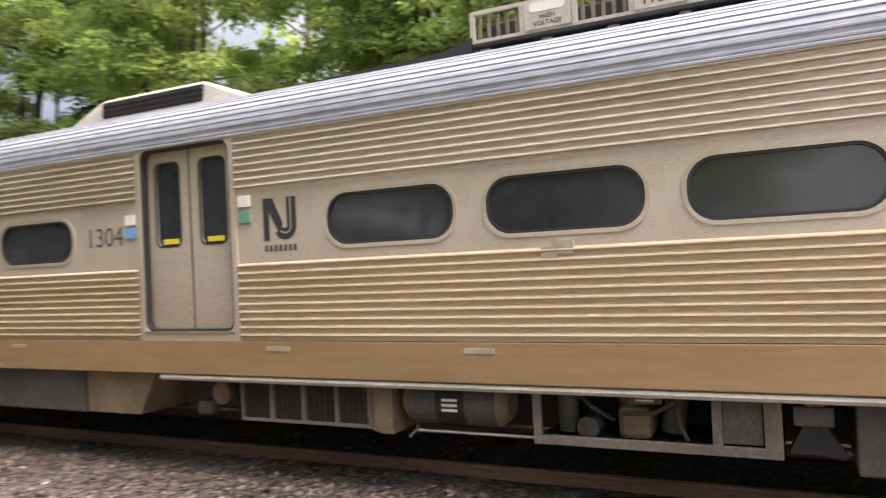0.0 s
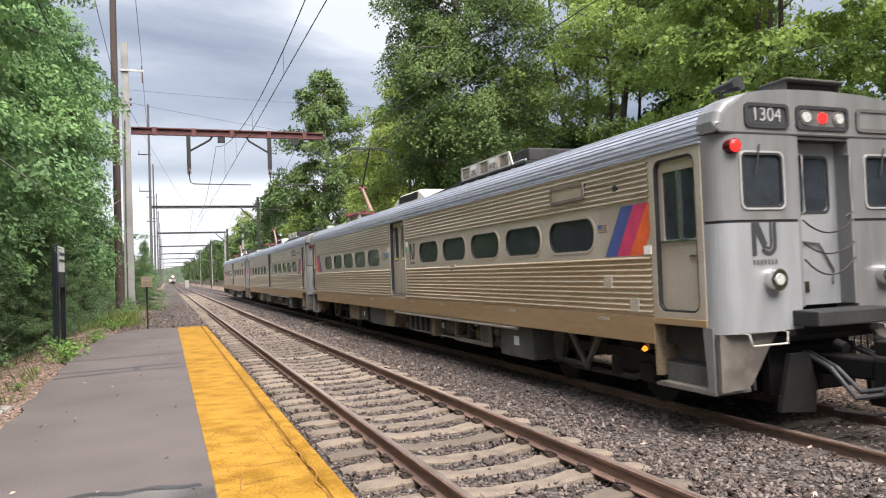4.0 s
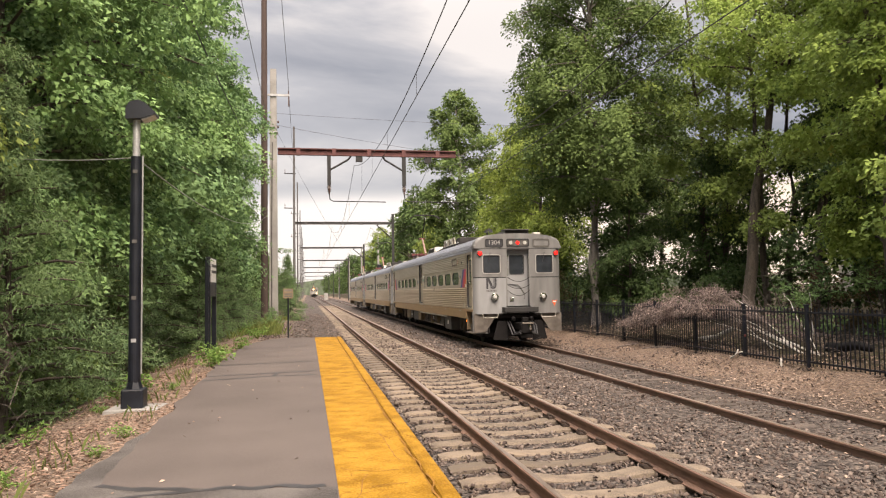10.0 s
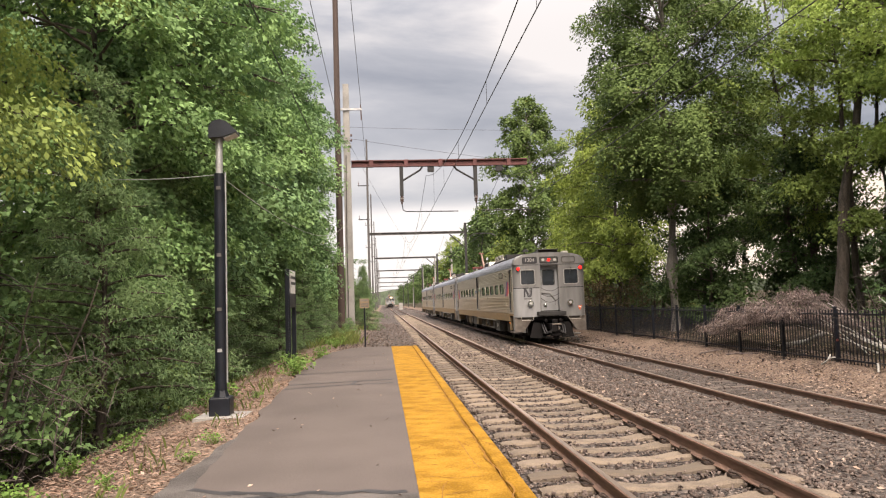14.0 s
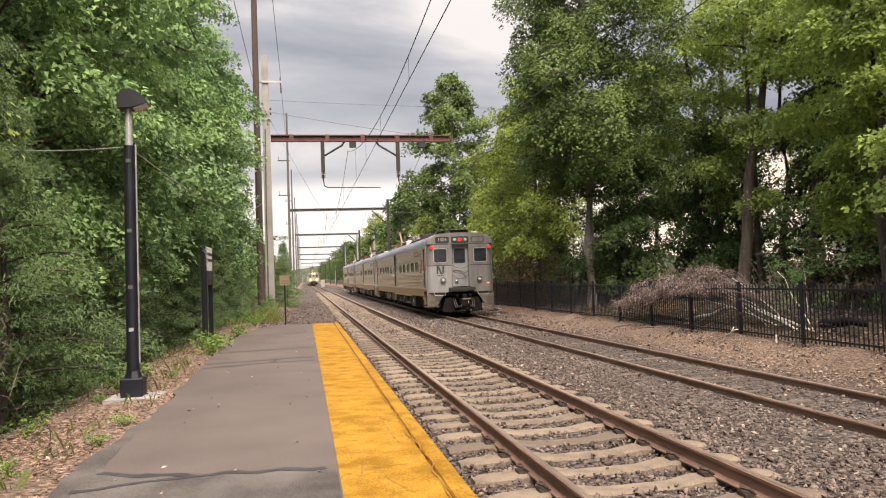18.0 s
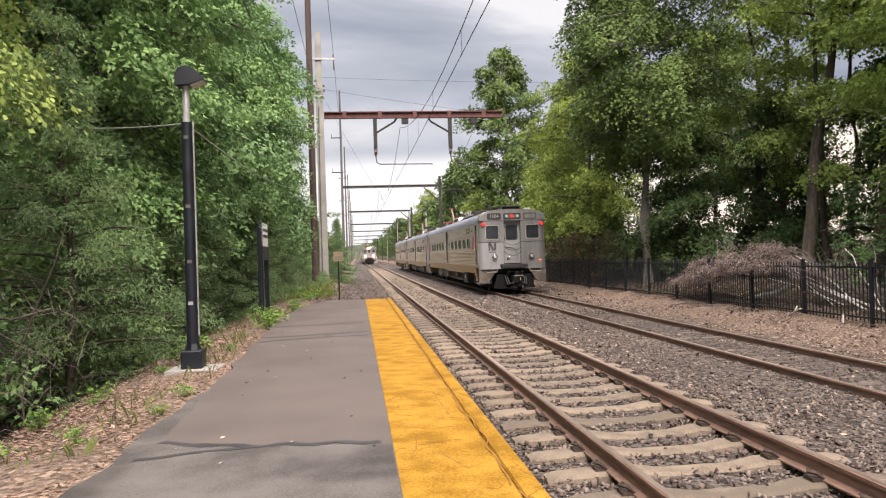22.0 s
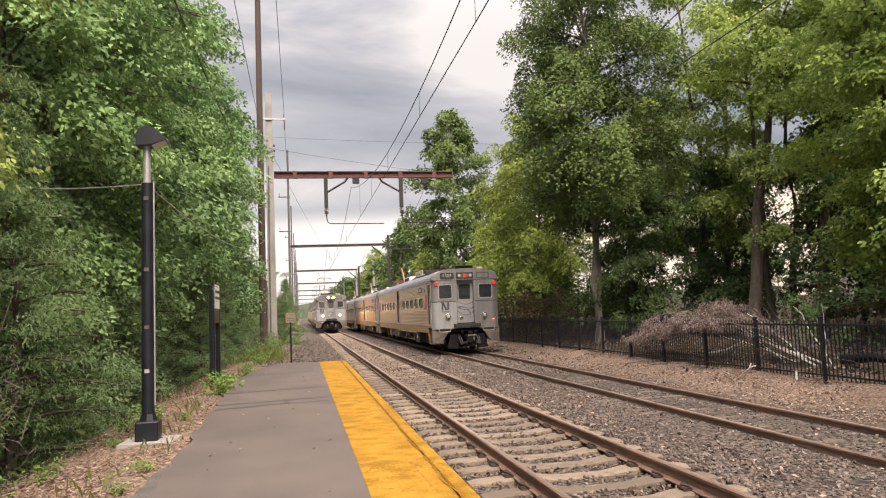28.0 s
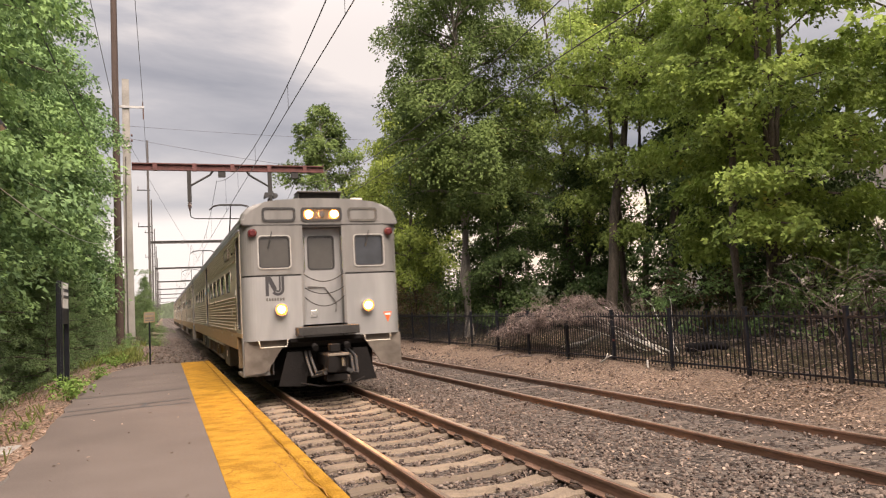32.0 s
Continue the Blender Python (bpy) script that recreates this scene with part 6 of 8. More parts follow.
part("pole_band", box(-0.26, 0.26, -0.26, 0.26, 11.55, 11.65), GALV, conc)


def gantry(y, x0, x1, z, material, label, hangers=True, post=None):
    g = tagged(empty("catenary_gantry", pose(0, y, z)), label, "catenary gantry", "catenary gantries over the line")
    w = 0.17 if hangers else 0.12
    for dz in (-w, w):
        part("chord", box(x0, x1, -0.13, 0.13, dz - 0.03, dz + 0.03), material, g)
    part("web", box(x0, x1, -0.02, 0.02, -w, w), material, g)
    for x in np.arange(x0 + 1.2, x1 - 0.4, 2.1):
        part("splice_plate", box(x - 0.12, x + 0.12, -0.14, 0.14, -w - 0.045, w + 0.045), material, g)
    if hangers:
        for x, d in ((-1.5, 1), (3.02, -1)):
            h = part("hanger", box(x - 0.11, x + 0.11, -0.11, 0.11, -2.0, -0.2), DKSTEEL, g, "drop hanger with insulator")
            part("hanger_brace", tube([(x, 0, -1.1), (x + d * 1.15, 0, -0.42), (x + d * 1.3, 0, -0.2)], 0.06), DKSTEEL, h)
            bmi = rod((x, 0, -2.0), (x, 0, -2.5), 0.05)
            for k in range(5):
                rod((x, 0, -2.05 - 0.07 * k), (x, 0, -2.08 - 0.07 * k), 0.12, None, 12, bmi)
            part("insulator", bmi, CERAMIC, h)
            part("insulator_cap", rod((x, 0, -2.1), (x, 0, -2.2), 0.10), WHITE, h)
            end = [(x, 0, -2.5), (x + 0.05, 0, -2.85), (x + 0.25, 0, -2.95), (x + (3.4 if x < 0 else 3.4), 0, -2.98)]
            part("steady_arm", tube(end, 0.03), DKSTEEL, h)
        part("messenger_clamp", box(0.1, 0.5, -0.1, 0.1, -0.55, -0.2), DKSTEEL, g)
        part("messenger_clamp", box(4.3, 4.7, -0.1, 0.1, -0.55, -0.2), DKSTEEL, g)
    if post:
        px, top = post
        p = part("post", box(px - 0.14, px + 0.14, -0.14, 0.14, -z - 0.3, top), DKSTEEL, g, "far steel post")
        part("knee_brace", tube([(px, 0, -1.9), (px - 1.9, 0, -0.2)], 0.07), DKSTEEL, p)
    return g


gantry(43.08, -4.5, 6.25, 10.12, GANTRY, "rusty red catenary gantry with two drop hangers")
gantry(84.0, -4.2, 7.2, 9.75, GREYPOLE, "dark steel catenary gantry with a far post", False, (7.08, 1.1))
for y in (128, 178, 228, 282, 345, 440):
    gantry(y, -4.2, 6.8, 9.6, GREYPOLE, "distant dark steel catenary gantry over both tracks", False, (7.0, 0.6))
mast = tagged(empty("line_pole", pose(-4.25, 82.0, -0.4)), "slender dark line pole beside the track", "utility pole")
part("shaft", rod((0, 0, 0), (0, 0, 20.9), 0.16, 0.10, 12), GREYPOLE, mast)
for z in (11.6, 15.5):
    part("cross_arm", box(-1.1, 0.2, -0.05, 0.05, z, z + 0.1), DKSTEEL, mast)
    part("pin", rod((-1.0, 0, z), (-1.0, 0, z + 0.5), 0.03), CERAMIC, mast)
for y in (124, 166, 208, 250, 330, 440):
    copy_thing(mast, pose(-4.55 + (y % 7) * 0.02, y, -0.4))
cp2 = tagged(empty("trackside_pole", pose(8.2, 150, -0.2)), "grey trackside pole beyond the far track", "catenary pole")
part("shaft", rod((0, 0, 0), (0, 0, 11.0), 0.2, 0.14, 10), CONCRETE, cp2)
part("bracket", box(-0.6, 0.1, -0.05, 0.05, 9.2, 9.3), DKSTEEL, cp2)
for x, y in ((8.6, 118), (8.4, 200), (8.2, 260)):
    copy_thing(cp2, pose(x, y, -0.2))
sig = tagged(empty("track_signal", pose(7.4, 104, -0.2)), "black railway signal on a slim mast", "signal")
part("mast", rod((0, 0, 0), (0, 0, 5.2), 0.08), DKSTEEL, sig)
part("signal_head", box(-0.3, 0.3, -0.15, 0.15, 4.4, 5.9, 0.05), BLACKPOST, sig)
cab = tagged(empty("relay_cabinet", pose(2.25, 205, -0.3)), "pale metal relay cabinet between the tracks", "cabinet")
part("body", box(-0.5, 0.5, -0.4, 0.4, 0, 1.9, 0.03), CONCRETE, cab)


def wire(name, a, b, sag, r, material=WIRE, n=24, label="overhead wire"):
    pts = []
    for i in range(n + 1):
        f = i / n
        p = Vector(a).lerp(Vector(b), f)
        p.z -= 4 * sag * f * (1 - f)
        pts.append(p)
    ob = part(name, tube(pts, r, 6), material)
    return tagged(ob, label, "overhead wire", "overhead wires")


for x, z in ((0.0, 0.0), (FAR_X, FAR_Z)):
    wire("contact_wire", (x, -42, 6.72 + z), (x, 560, 6.9 + z), 0, 0.012, n=4, label="straight contact wire over the track")
    for ya, yb in ((-0.5, 43.08), (43.08, 84), (84, 128), (128, 178), (178, 228), (-42, -0.5)):
        w = wire("messenger_wire", (x, ya, 9.35 + z * 0.3), (x, yb, 9.35 + z * 0.3), 2.05, 0.013, label="sagging messenger wire over the track")
        for f in (0.14, 0.28, 0.42, 0.58, 0.72, 0.86):
            zz = 9.35 + z * 0.3 - 4 * 2.05 * f * (1 - f)
            y = ya + (yb - ya) * f
            part("dropper", rod((x, y, 6.73 + z), (x, y, zz), 0.006, None, 5), WIRE, w)
wire("feeder_wire", (-3.86, 42.8, 14.1), (-3.5, -20, 15.2), 0.9, 0.012, label="feeder wire along the poles")
wire("feeder_wire", (-3.86, 42.8, 14.1), (-4.2, 82, 15.6), 0.6, 0.012, label="feeder wire along the poles")
wire("feeder_wire", (-5.1, 43, 12.2), (-4.6, -20, 13.2), 1.0, 0.012, label="feeder wire along the poles")
wire("guy_wire", (-4.6, 43.1, 11.7), (16, 44, 9.3), 0.25, 0.010, label="thin guy wire across the line")
wire("guy_wire", (6.2, 43.1, 10.1), (16, 43.3, 10.0), 0.05, 0.010, label="thin guy wire across the line")
wire("guy_wire", (-4.6, 43.1, 12.4), (16, 44, 12.3), 0.15, 0.008, label="thin guy wire across the line")
wire("guy_wire", (-4.6, 43.1, 11.4), (1.0, 84, 7.2), 0.3, 0.009, label="thin guy wire across the line")
wire("service_cable", (-5.2, 10.5, 3.68), (-9.5, 13, 4.35), 0.15, 0.008, CABLE, label="pale service cable to the lamp post")
wire("service_cable", (-5.2, 10.6, 3.68), (-5.1, 43, 6.3), 0.7, 0.008, CABLE, label="pale service cable to the lamp post")
wire("telephone_cable", (-5.35, 42.2, 9.0), (-5.6, -14, 9.2), 0.9, 0.02, WIRE, label="dark cable beside the trees")

# ---------------------------------------------------------------- fence
FX, FZ = 7.72, -0.06


def fence_panel(y, length):
    f = tagged(empty("fence_panel", pose(FX, y, FZ)), "black steel picket fence panel along the railway bank", "fence", "panels of the picket fence")
    part("post", box(-0.035, 0.035, -0.035, 0.035, -0.3, 1.32, 0.004), BLACKPOST, f)
    part("post_cap", box(-0.045, 0.045, -0.045, 0.045, 1.32, 1.35, 0.008), BLACKPOST, f)
    for z in (0.12, 1.17):
        part("fence_rail", box(-0.018, 0.018, 0.035, length - 0.035, z - 0.02, z + 0.02), BLACKPOST, f)
    me = bpy.data.meshes.new("picket")
    b = box(-0.009, 0.009, -0.009, 0.009, 0.03, 1.27)
    b.to_mesh(me)
    b.free()
    me.materials.append(BLACKPOST)
    k = int(length / 0.115)
    for i in range(1, k):
        part("picket", me, None, f, m=pose(0, i * length / k, 0))
    return f


panel = fence_panel(8.85 - 2.3 * 6, 2.3)
for i in range(-5, 18):
    copy_thing(panel, pose(FX + 0.012 * math.sin(i * 2.1), 8.85 + 2.3 * i, FZ + 0.01 * math.sin(i * 1.3), 0, 0, 0.3 * math.sin(i)))

# ---------------------------------------------------------------- trees
rng = np.random.default_rng(5)


def leaf_cloud(centres, radii, per, size, flat=0.65, droop=0.35, slim=0.5, plain=True):
    """Small leaf blades scattered round clump centres, as vertices and faces."""
    vs = []
    for c, r in zip(centres, radii):
        k = max(8, int(per * 1.25 * r ** 2))
        d = rng.normal(size=(k, 3))
        d /= np.linalg.norm(d, axis=1)[:, None]
        p = np.asarray(c) + d * (r * rng.uniform(0.35, 1.0, k) ** 0.6)[:, None] * np.array([1, 1, flat])
        way = d * np.array([1, 1, 0.4]) + rng.normal(size=(k, 3)) * 0.7
        way[:, 2] -= droop
        vs.append(blades(p, way, np.array([0, 0, 1.0]) + rng.normal(size=(k, 3)) * 0.55, size * rng.uniform(0.6, 1.25, k)[:, None], slim, plain))
    v = np.concatenate(vs)
    return v, np.arange(len(v)).reshape(-1, 3 if plain else 4)


def blades(p, way, up, ln, slim, plain):
    """One blade from each point: a slip with three corners far off, a folded leaf with four near by."""
    way = way / (np.linalg.norm(way, axis=1)[:, None] + 1e-6)
    side = np.cross(way, up)
    side /= np.linalg.norm(side, axis=1)[:, None] + 1e-6
    nor = np.cross(side, way)
    if plain:
        return np.stack([p + side * ln * slim * 0.5, p + way * ln, p - side * ln * slim * 0.5], 1).reshape(-1, 3)
    mid = p + way * ln * 0.48 + nor * ln * 0.07
    return np.stack([p, mid + side * ln * slim * 0.5, p + way * ln, mid - side * ln * slim * 0.5], 1).reshape(-1, 3)


def spray_cloud(centres, radii, outs, per, size, thick=0.34, hang=0.45, slim=0.6, plain=False):
    """Leaves in layered sprays: each a shallow dome, dense on top, its rim hanging, the blades turned to the light."""
    vs = []
    for c, r, away in zip(centres, radii, outs):
        k = max(10, int(per * r ** 2))
        a = rng.uniform(0, 2 * np.pi, k)
        stretch, turn = rng.uniform(0.65, 1.0), rng.uniform(0, np.pi)
        u = np.sqrt(rng.uniform(0.0, 1.0, k))
        wob = 1 + 0.28 * np.sin(3 * a + turn) + 0.16 * np.sin(7 * a + 2 * turn)
        x, y = u * np.cos(a) * wob, u * np.sin(a) * wob * stretch
        x, y = x * math.cos(turn) - y * math.sin(turn), x * math.sin(turn) + y * math.cos(turn)
        z = thick * (1 - u ** 2) - hang * u ** 2.5 * 0.6 - thick * 1.3 * rng.uniform(0, 1, k) ** 1.6
        p = np.asarray(c) + r * np.stack([x, y, z], 1)
        out = np.stack([x, y, np.zeros(k)], 1)
        way = out * 0.6 + np.asarray(away) * 0.3 + rng.normal(size=(k, 3)) * 0.5
        way[:, 2] -= hang * (0.5 + 0.9 * u)
        up = np.array([0, 0, 0.62]) + out * 0.4 + np.asarray(away) * 0.75 + rng.normal(size=(k, 3)) * 0.45
        vs.append(blades(p, way, up, size * rng.uniform(0.6, 1.3, k)[:, None], slim, plain))
    v = np.concatenate(vs)
    return v, np.arange(len(v)).reshape(-1, 3 if plain else 4)


def branch(bm, a, b, r0, r1, bend=0.3, n=4, seg=6):
    a, b = Vector(a), Vector(b)
    pts = []
    for i in range(n + 1):
        f = i / n
        p = a.lerp(b, f)
        w = math.sin(math.pi * f) * bend
        p += Vector((rng.uniform(-w, w) * 0.5, rng.uniform(-w, w) * 0.5, w * 0.5))
        pts.append(p)
    tube(pts, r0, seg, bm, r1)


def tree(name, label, h, base, width, clumps, per, size, leaf, bark=BARK, trunk=0.22, cone=False, droop=0.35, slim=0.5, lean=0.0, stems=1, flat=0.65, plain=True):
    """A shrub or far tree: tapered stems and a crown of leafy clumps with an uneven outline."""
    t = tagged(empty(name), label, "tree" if h > 3.2 else "shrub")
    bm = bmesh.new()
    tops = stems_of(bm, h, trunk, stems, lean)
    cs, rs = [], []
    for i in range(clumps):
        for _ in range(20):
            f = rng.uniform(0, 1)
            z = base + (h - base) * f
            env = width * ((1 - f) * 0.98 + 0.04 if cone else (math.sin(math.pi * min(1, 0.16 + 0.84 * f) ** 0.85) ** 0.7 + 0.05))
            a = rng.uniform(0, 2 * math.pi)
            rr = env * math.sqrt(rng.uniform(0.12, 1)) * (0.82 + 0.3 * noise.noise((math.cos(a) * 1.3, math.sin(a) * 1.3, f * 3 + h)))
            c = (lean * f + rr * math.cos(a), rr * math.sin(a), z)
            if all((c[0] - q[0]) ** 2 + (c[1] - q[1]) ** 2 + (c[2] - q[2]) ** 2 > (0.42 * r2) ** 2 for q, r2 in zip(cs, rs)):
                break
        cs.append(c)
        rs.append(width * rng.uniform(0.11, 0.22) * (0.75 if cone else 1.0) * (1.35 if clumps < 100 else 1.0))
    limbs = bmesh.new() if h > 3.2 else bm
    for c in cs[:: 4 if clumps > 120 else 2 if clumps > 40 else 1]:
        pts = tops[int(rng.integers(stems))]
        z = max(base * 0.6, c[2] - rng.uniform(0.6, 2.0) * h / 14)
        k = min(5, max(0, int(z / (h * 0.9) * 6)))
        p = Vector(pts[k]).lerp(Vector(pts[k + 1]), 0.5)
        branch(limbs, p, c, trunk * 0.32 * (1 - 0.7 * k / 6), 0.012, 0.5 * h / 14, 4 if h > 14 else 2, 5 if h > 14 else 3)
    part("trunk", bm, bark, t, fresh=False, smooth=True)
    if h > 3.2:
        tagged(part("branchwork", limbs, bark, t, fresh=False, smooth=True), kind="stuff")
    v, f = leaf_cloud(cs, rs, per, size, flat, droop, slim, plain)
    part("crown", np_mesh("crown", v, f, leaf), None, t)
    return t


def stems_of(bm, h, trunk, stems, lean):
    """Tapered stems, as lists of points from the ground to the tip."""
    tops = []
    for s in range(stems):
        ox, oy = (0, 0) if stems == 1 else (rng.uniform(-0.6, 0.6), rng.uniform(-0.6, 0.6))
        pts = [(ox + lean * (i / 6) + rng.normal() * 0.06 * h / 10 + ox * i / 4, oy + rng.normal() * 0.06 * h / 10 + oy * i / 4, h * 0.9 * i / 6) for i in range(7)]
        pts[0] = (ox, oy, -0.5)
        tube(pts, trunk, 9 if h > 3.2 else 4, bm, trunk * 0.16)
        tops.append(pts)
    return tops


def limbed_tree(name, label, h, base, width, limbs, each, per, size, leaf, bark=BARK, trunk=0.22, lift=0.4, sag=0.35, hang=0.45, slim=0.6, thick=0.34, shape=(0.75, 1.0, 0.85, 0.3),
                stems=1, lean=0.0, spray=(0.15, 0.25), inner=0.4, plain=False):
    """A tree whose limbs carry layered sprays of leaves; shape gives the crown's width from its foot to its top."""
    t = tagged(empty(name), label, "tree")
    bm, lm = bmesh.new(), bmesh.new()
    tops = stems_of(bm, h, trunk, stems, lean)
    cs, rs, outs = [], [], []
    az = rng.uniform(0, 6.28)
    for i in range(limbs):
        f = min(1.0, max(0.0, (i + rng.uniform(-0.4, 1.4)) / limbs))
        az += 2.4 + rng.normal() * 0.3
        z0 = base + (h * 0.88 - base) * f
        pts = tops[i % stems]
        k = min(5, int(z0 / (h * 0.9) * 6))
        u = z0 / (h * 0.9) * 6 - k
        a = np.array(Vector(pts[k]).lerp(Vector(pts[k + 1]), u))
        env = float(np.interp(f, np.linspace(0, 1, len(shape)), shape))
        L = width * env * rng.uniform(0.72, 1.12)
        d = np.array([math.cos(az), math.sin(az), 0])
        side = np.array([-d[1], d[0], 0])
        bend = rng.normal() * 0.16

        def at(s):
            return a + d * L * s + side * L * bend * s * s + np.array([0, 0, L * ((lift + 0.35 * f) * s - sag * s * s)])
        tube([Vector(at(s)) for s in (0, 0.3, 0.6, 0.9)], max(0.02, trunk * 0.34 * (1 - 0.6 * f)), 4, lm, 0.012)
        for j in range(each):
            s = inner + (1.0 - inner) * (j + rng.uniform(0.1, 0.9)) / each
            off = side * L * rng.uniform(-0.34, 0.34) * (0.4 + s * 0.7) + np.array([0, 0, rng.normal() * 0.05 * width])
            c = at(s) + off
            if j % 2 == 0 and rng.uniform() < 0.7:
                tube([Vector(at(s * 0.72)), Vector((at(s * 0.86) + c) / 2), Vector(c)], 0.03 * h / 14, 3, lm, 0.008)
            cs.append(c)
            rs.append(width * rng.uniform(*spray) * (1 - 0.3 * f))
            outs.append(d)
    for k in range(max(3, limbs // 6)):
        q = tops[k % stems][-1]
        cs.append(np.array(q) + rng.normal(size=3) * np.array([0.10, 0.10, 0.05]) * width + np.array([0, 0, h * 0.05]))
        rs.append(width * rng.uniform(*spray) * 0.8)
        outs.append((0.0, 0.0, 0.0))
    part("trunk", bm, bark, t, fresh=False, smooth=True)
    tagged(part("branchwork", lm, bark, t, fresh=False, smooth=True), kind="stuff")
    v, f = spray_cloud(cs, rs, outs, per, size, thick, hang, slim, plain)
    part("crown", np_mesh("crown", v, f, leaf), None, t)
    return t


def place(proto, spots, group=""):
    """Puts the first at the first spot and copies at the others: x, y, turn, scale."""
    if group:
        proto["group"] = group
    for i, (x, y, a, s) in enumerate(spots):
        z = height(x, y) - 0.08
        ob = proto if i == 0 else copy_thing(proto, pose(0, 0, 0))
        ob.matrix_basis = pose(x, y, z, 0, 0, a)
        ob.scale = (s, s, s)


oak = limbed_tree("broadleaf_tree", "tall dark green broadleaf tree with dense layered foliage", 19, 5.8, 4.25, 50, 9, 600, 0.120, LEAF_A, PALEBARK, trunk=0.33, lift=0.48, sag=0.5, hang=0.45, slim=0.85, thick=0.85, shape=(0.78, 0.92, 1.05, 1.0, 0.6), spray=(0.12, 0.235), inner=0.28, plain=True)
slim_tree = limbed_tree("slim_tree", "slim green tree with forked limbs and sparse foliage", 17, 3.4, 3.4, 30, 5, 420, 0.13, LEAF_S, BARK, trunk=0.16, lift=0.6, sag=0.35, hang=0.5, slim=0.85, thick=0.5, shape=(1.0, 0.9, 0.8, 0.6, 0.4), spray=(0.16, 0.27), stems=2, plain=True)
locust = limbed_tree("maple_tree", "tall fresh green tree with airy layered foliage", 17, 2.0, 3.7, 52, 11, 640, 0.116, LEAF_B, trunk=0.12, lift=0.55, sag=0.5, hang=0.45, slim=0.9, thick=0.5, shape=(0.8, 1.0, 1.0, 0.95, 0.6), spray=(0.10, 0.185), stems=4, inner=0.3, plain=True)
yellowing = limbed_tree("yellowing_tree", "yellow-green tree with a full rounded crown", 17, 3.0, 4.3, 38, 7, 210, 0.175, LEAF_C, trunk=0.2, lift=0.4, sag=0.5, hang=0.7, slim=0.8, thick=0.5, shape=(0.7, 1.0, 0.95, 0.75, 0.35), spray=(0.15, 0.27), inner=0.3, plain=True)
left_tree = limbed_tree("lineside_tree", "tall green tree with low hanging foliage beside the platform", 16.5, 2.6, 3.7, 54, 7, 470, 0.125, LEAF_L, trunk=0.20, lift=0.35, sag=0.5, hang=0.5, slim=0.85, thick=0.5, shape=(0.62, 0.9, 1.0, 1.0, 0.85, 0.4), spray=(0.14, 0.25), plain=True)
left_dark = limbed_tree("lineside_tree", "tall deep green tree with dense foliage beside the platform", 17.5, 2.6, 3.8, 54, 7, 450, 0.127, LEAF_M, trunk=0.22, lift=0.35, sag=0.5, hang=0.5, slim=0.85, thick=0.5, shape=(0.62, 0.9, 1.0, 1.0, 0.9, 0.4), spray=(0.14, 0.25), plain=True)
maple = limbed_tree("maple", "tree with large yellow-green and rusty leaves overhanging the mulch", 11.5, 4.0, 3.3, 26, 6, 980, 0.074, LEAF_Y, trunk=0.14, lift=0.35, sag=0.5, hang=0.8, slim=0.62, thick=0.5, lean=0.8, shape=(0.8, 1.0, 0.95, 0.5), spray=(0.15, 0.25))
cedar = limbed_tree("cedar", "feathery green cedar with foliage to the ground", 7.5, 0.2, 2.3, 64, 6, 1250, 0.098, LEAF_D, trunk=0.12, lift=0.2, sag=0.3, hang=0.45, slim=0.24, thick=0.6, shape=(1.0, 0.9, 0.65, 0.35, 0.06), spray=(0.11, 0.19), inner=0.25, plain=True)
shrub = tree("shrub", "dense dark green shrub at the edge of the wood", 2.6, 0.2, 1.5, 36, 440, 0.12, LEAF_A, trunk=0.04, stems=3, flat=0.6, slim=0.7)
pale_shrub = tree("shrub", "fresh green shrub at the edge of the wood", 2.2, 0.2, 1.3, 32, 480, 0.11, LEAF_L, trunk=0.035, stems=3, flat=0.6, slim=0.7)
near_shrub = tree("shrub", "leafy green shrub arching over the mulch", 2.4, 0.3, 1.4, 40, 620, 0.085, LEAF_L, trunk=0.03, stems=4, flat=0.6, droop=0.5, slim=0.65, plain=False)
lone = limbed_tree("lone_tree", "slender dark tree standing alone against the sky", 25.6, 5.0, 4.9, 54, 6, 170, 0.28, LEAF_A, PALEBARK, trunk=0.35, lift=0.6, sag=0.4, hang=0.4, slim=0.85, thick=0.85, shape=(0.55, 0.85, 1.0, 0.95, 0.75, 0.45), spray=(0.12, 0.24), plain=True)
far_tree = tree("far_tree", "distant green lineside tree", 13, 0.6, 5.2, 56, 40, 0.6, LEAF_FAR, trunk=0.25)
back_tree = limbed_tree("woodland_tree", "slim woodland tree behind the first row", 15, 3.0, 4.0, 26, 5, 120, 0.26, LEAF_B, trunk=0.17, lift=0.5, sag=0.4, hang=0.5, slim=0.8, thick=0.5, plain=True)

# pale house glimpsed between the trees
SIDING = mat("pale_clapboard", (0.50, 0.47, 0.42), 0.75, 0, 0.08, 0.8, 9, 0.3, 0.02, stretch=(0.3, 0.3, 6))
SHINGLE = mat("grey_roof_shingle", (0.10, 0.095, 0.095), 0.9, 0, 0.25, 2, 20, 0.4, 0.02)
house = tagged(empty("house", pose(31, 31.0, 0)), "pale clapboard house hidden behind the trees", "house")
part("wall", box(-4, 4, -5, 5, -0.6, 6.4), SIDING, house, "pale clapboard wall")
part("roof", prism([(-4.5, 6.3), (4.5, 6.3), (0, 9.2)], "y", -5.5, 5.5), SHINGLE, house, "grey shingle roof")
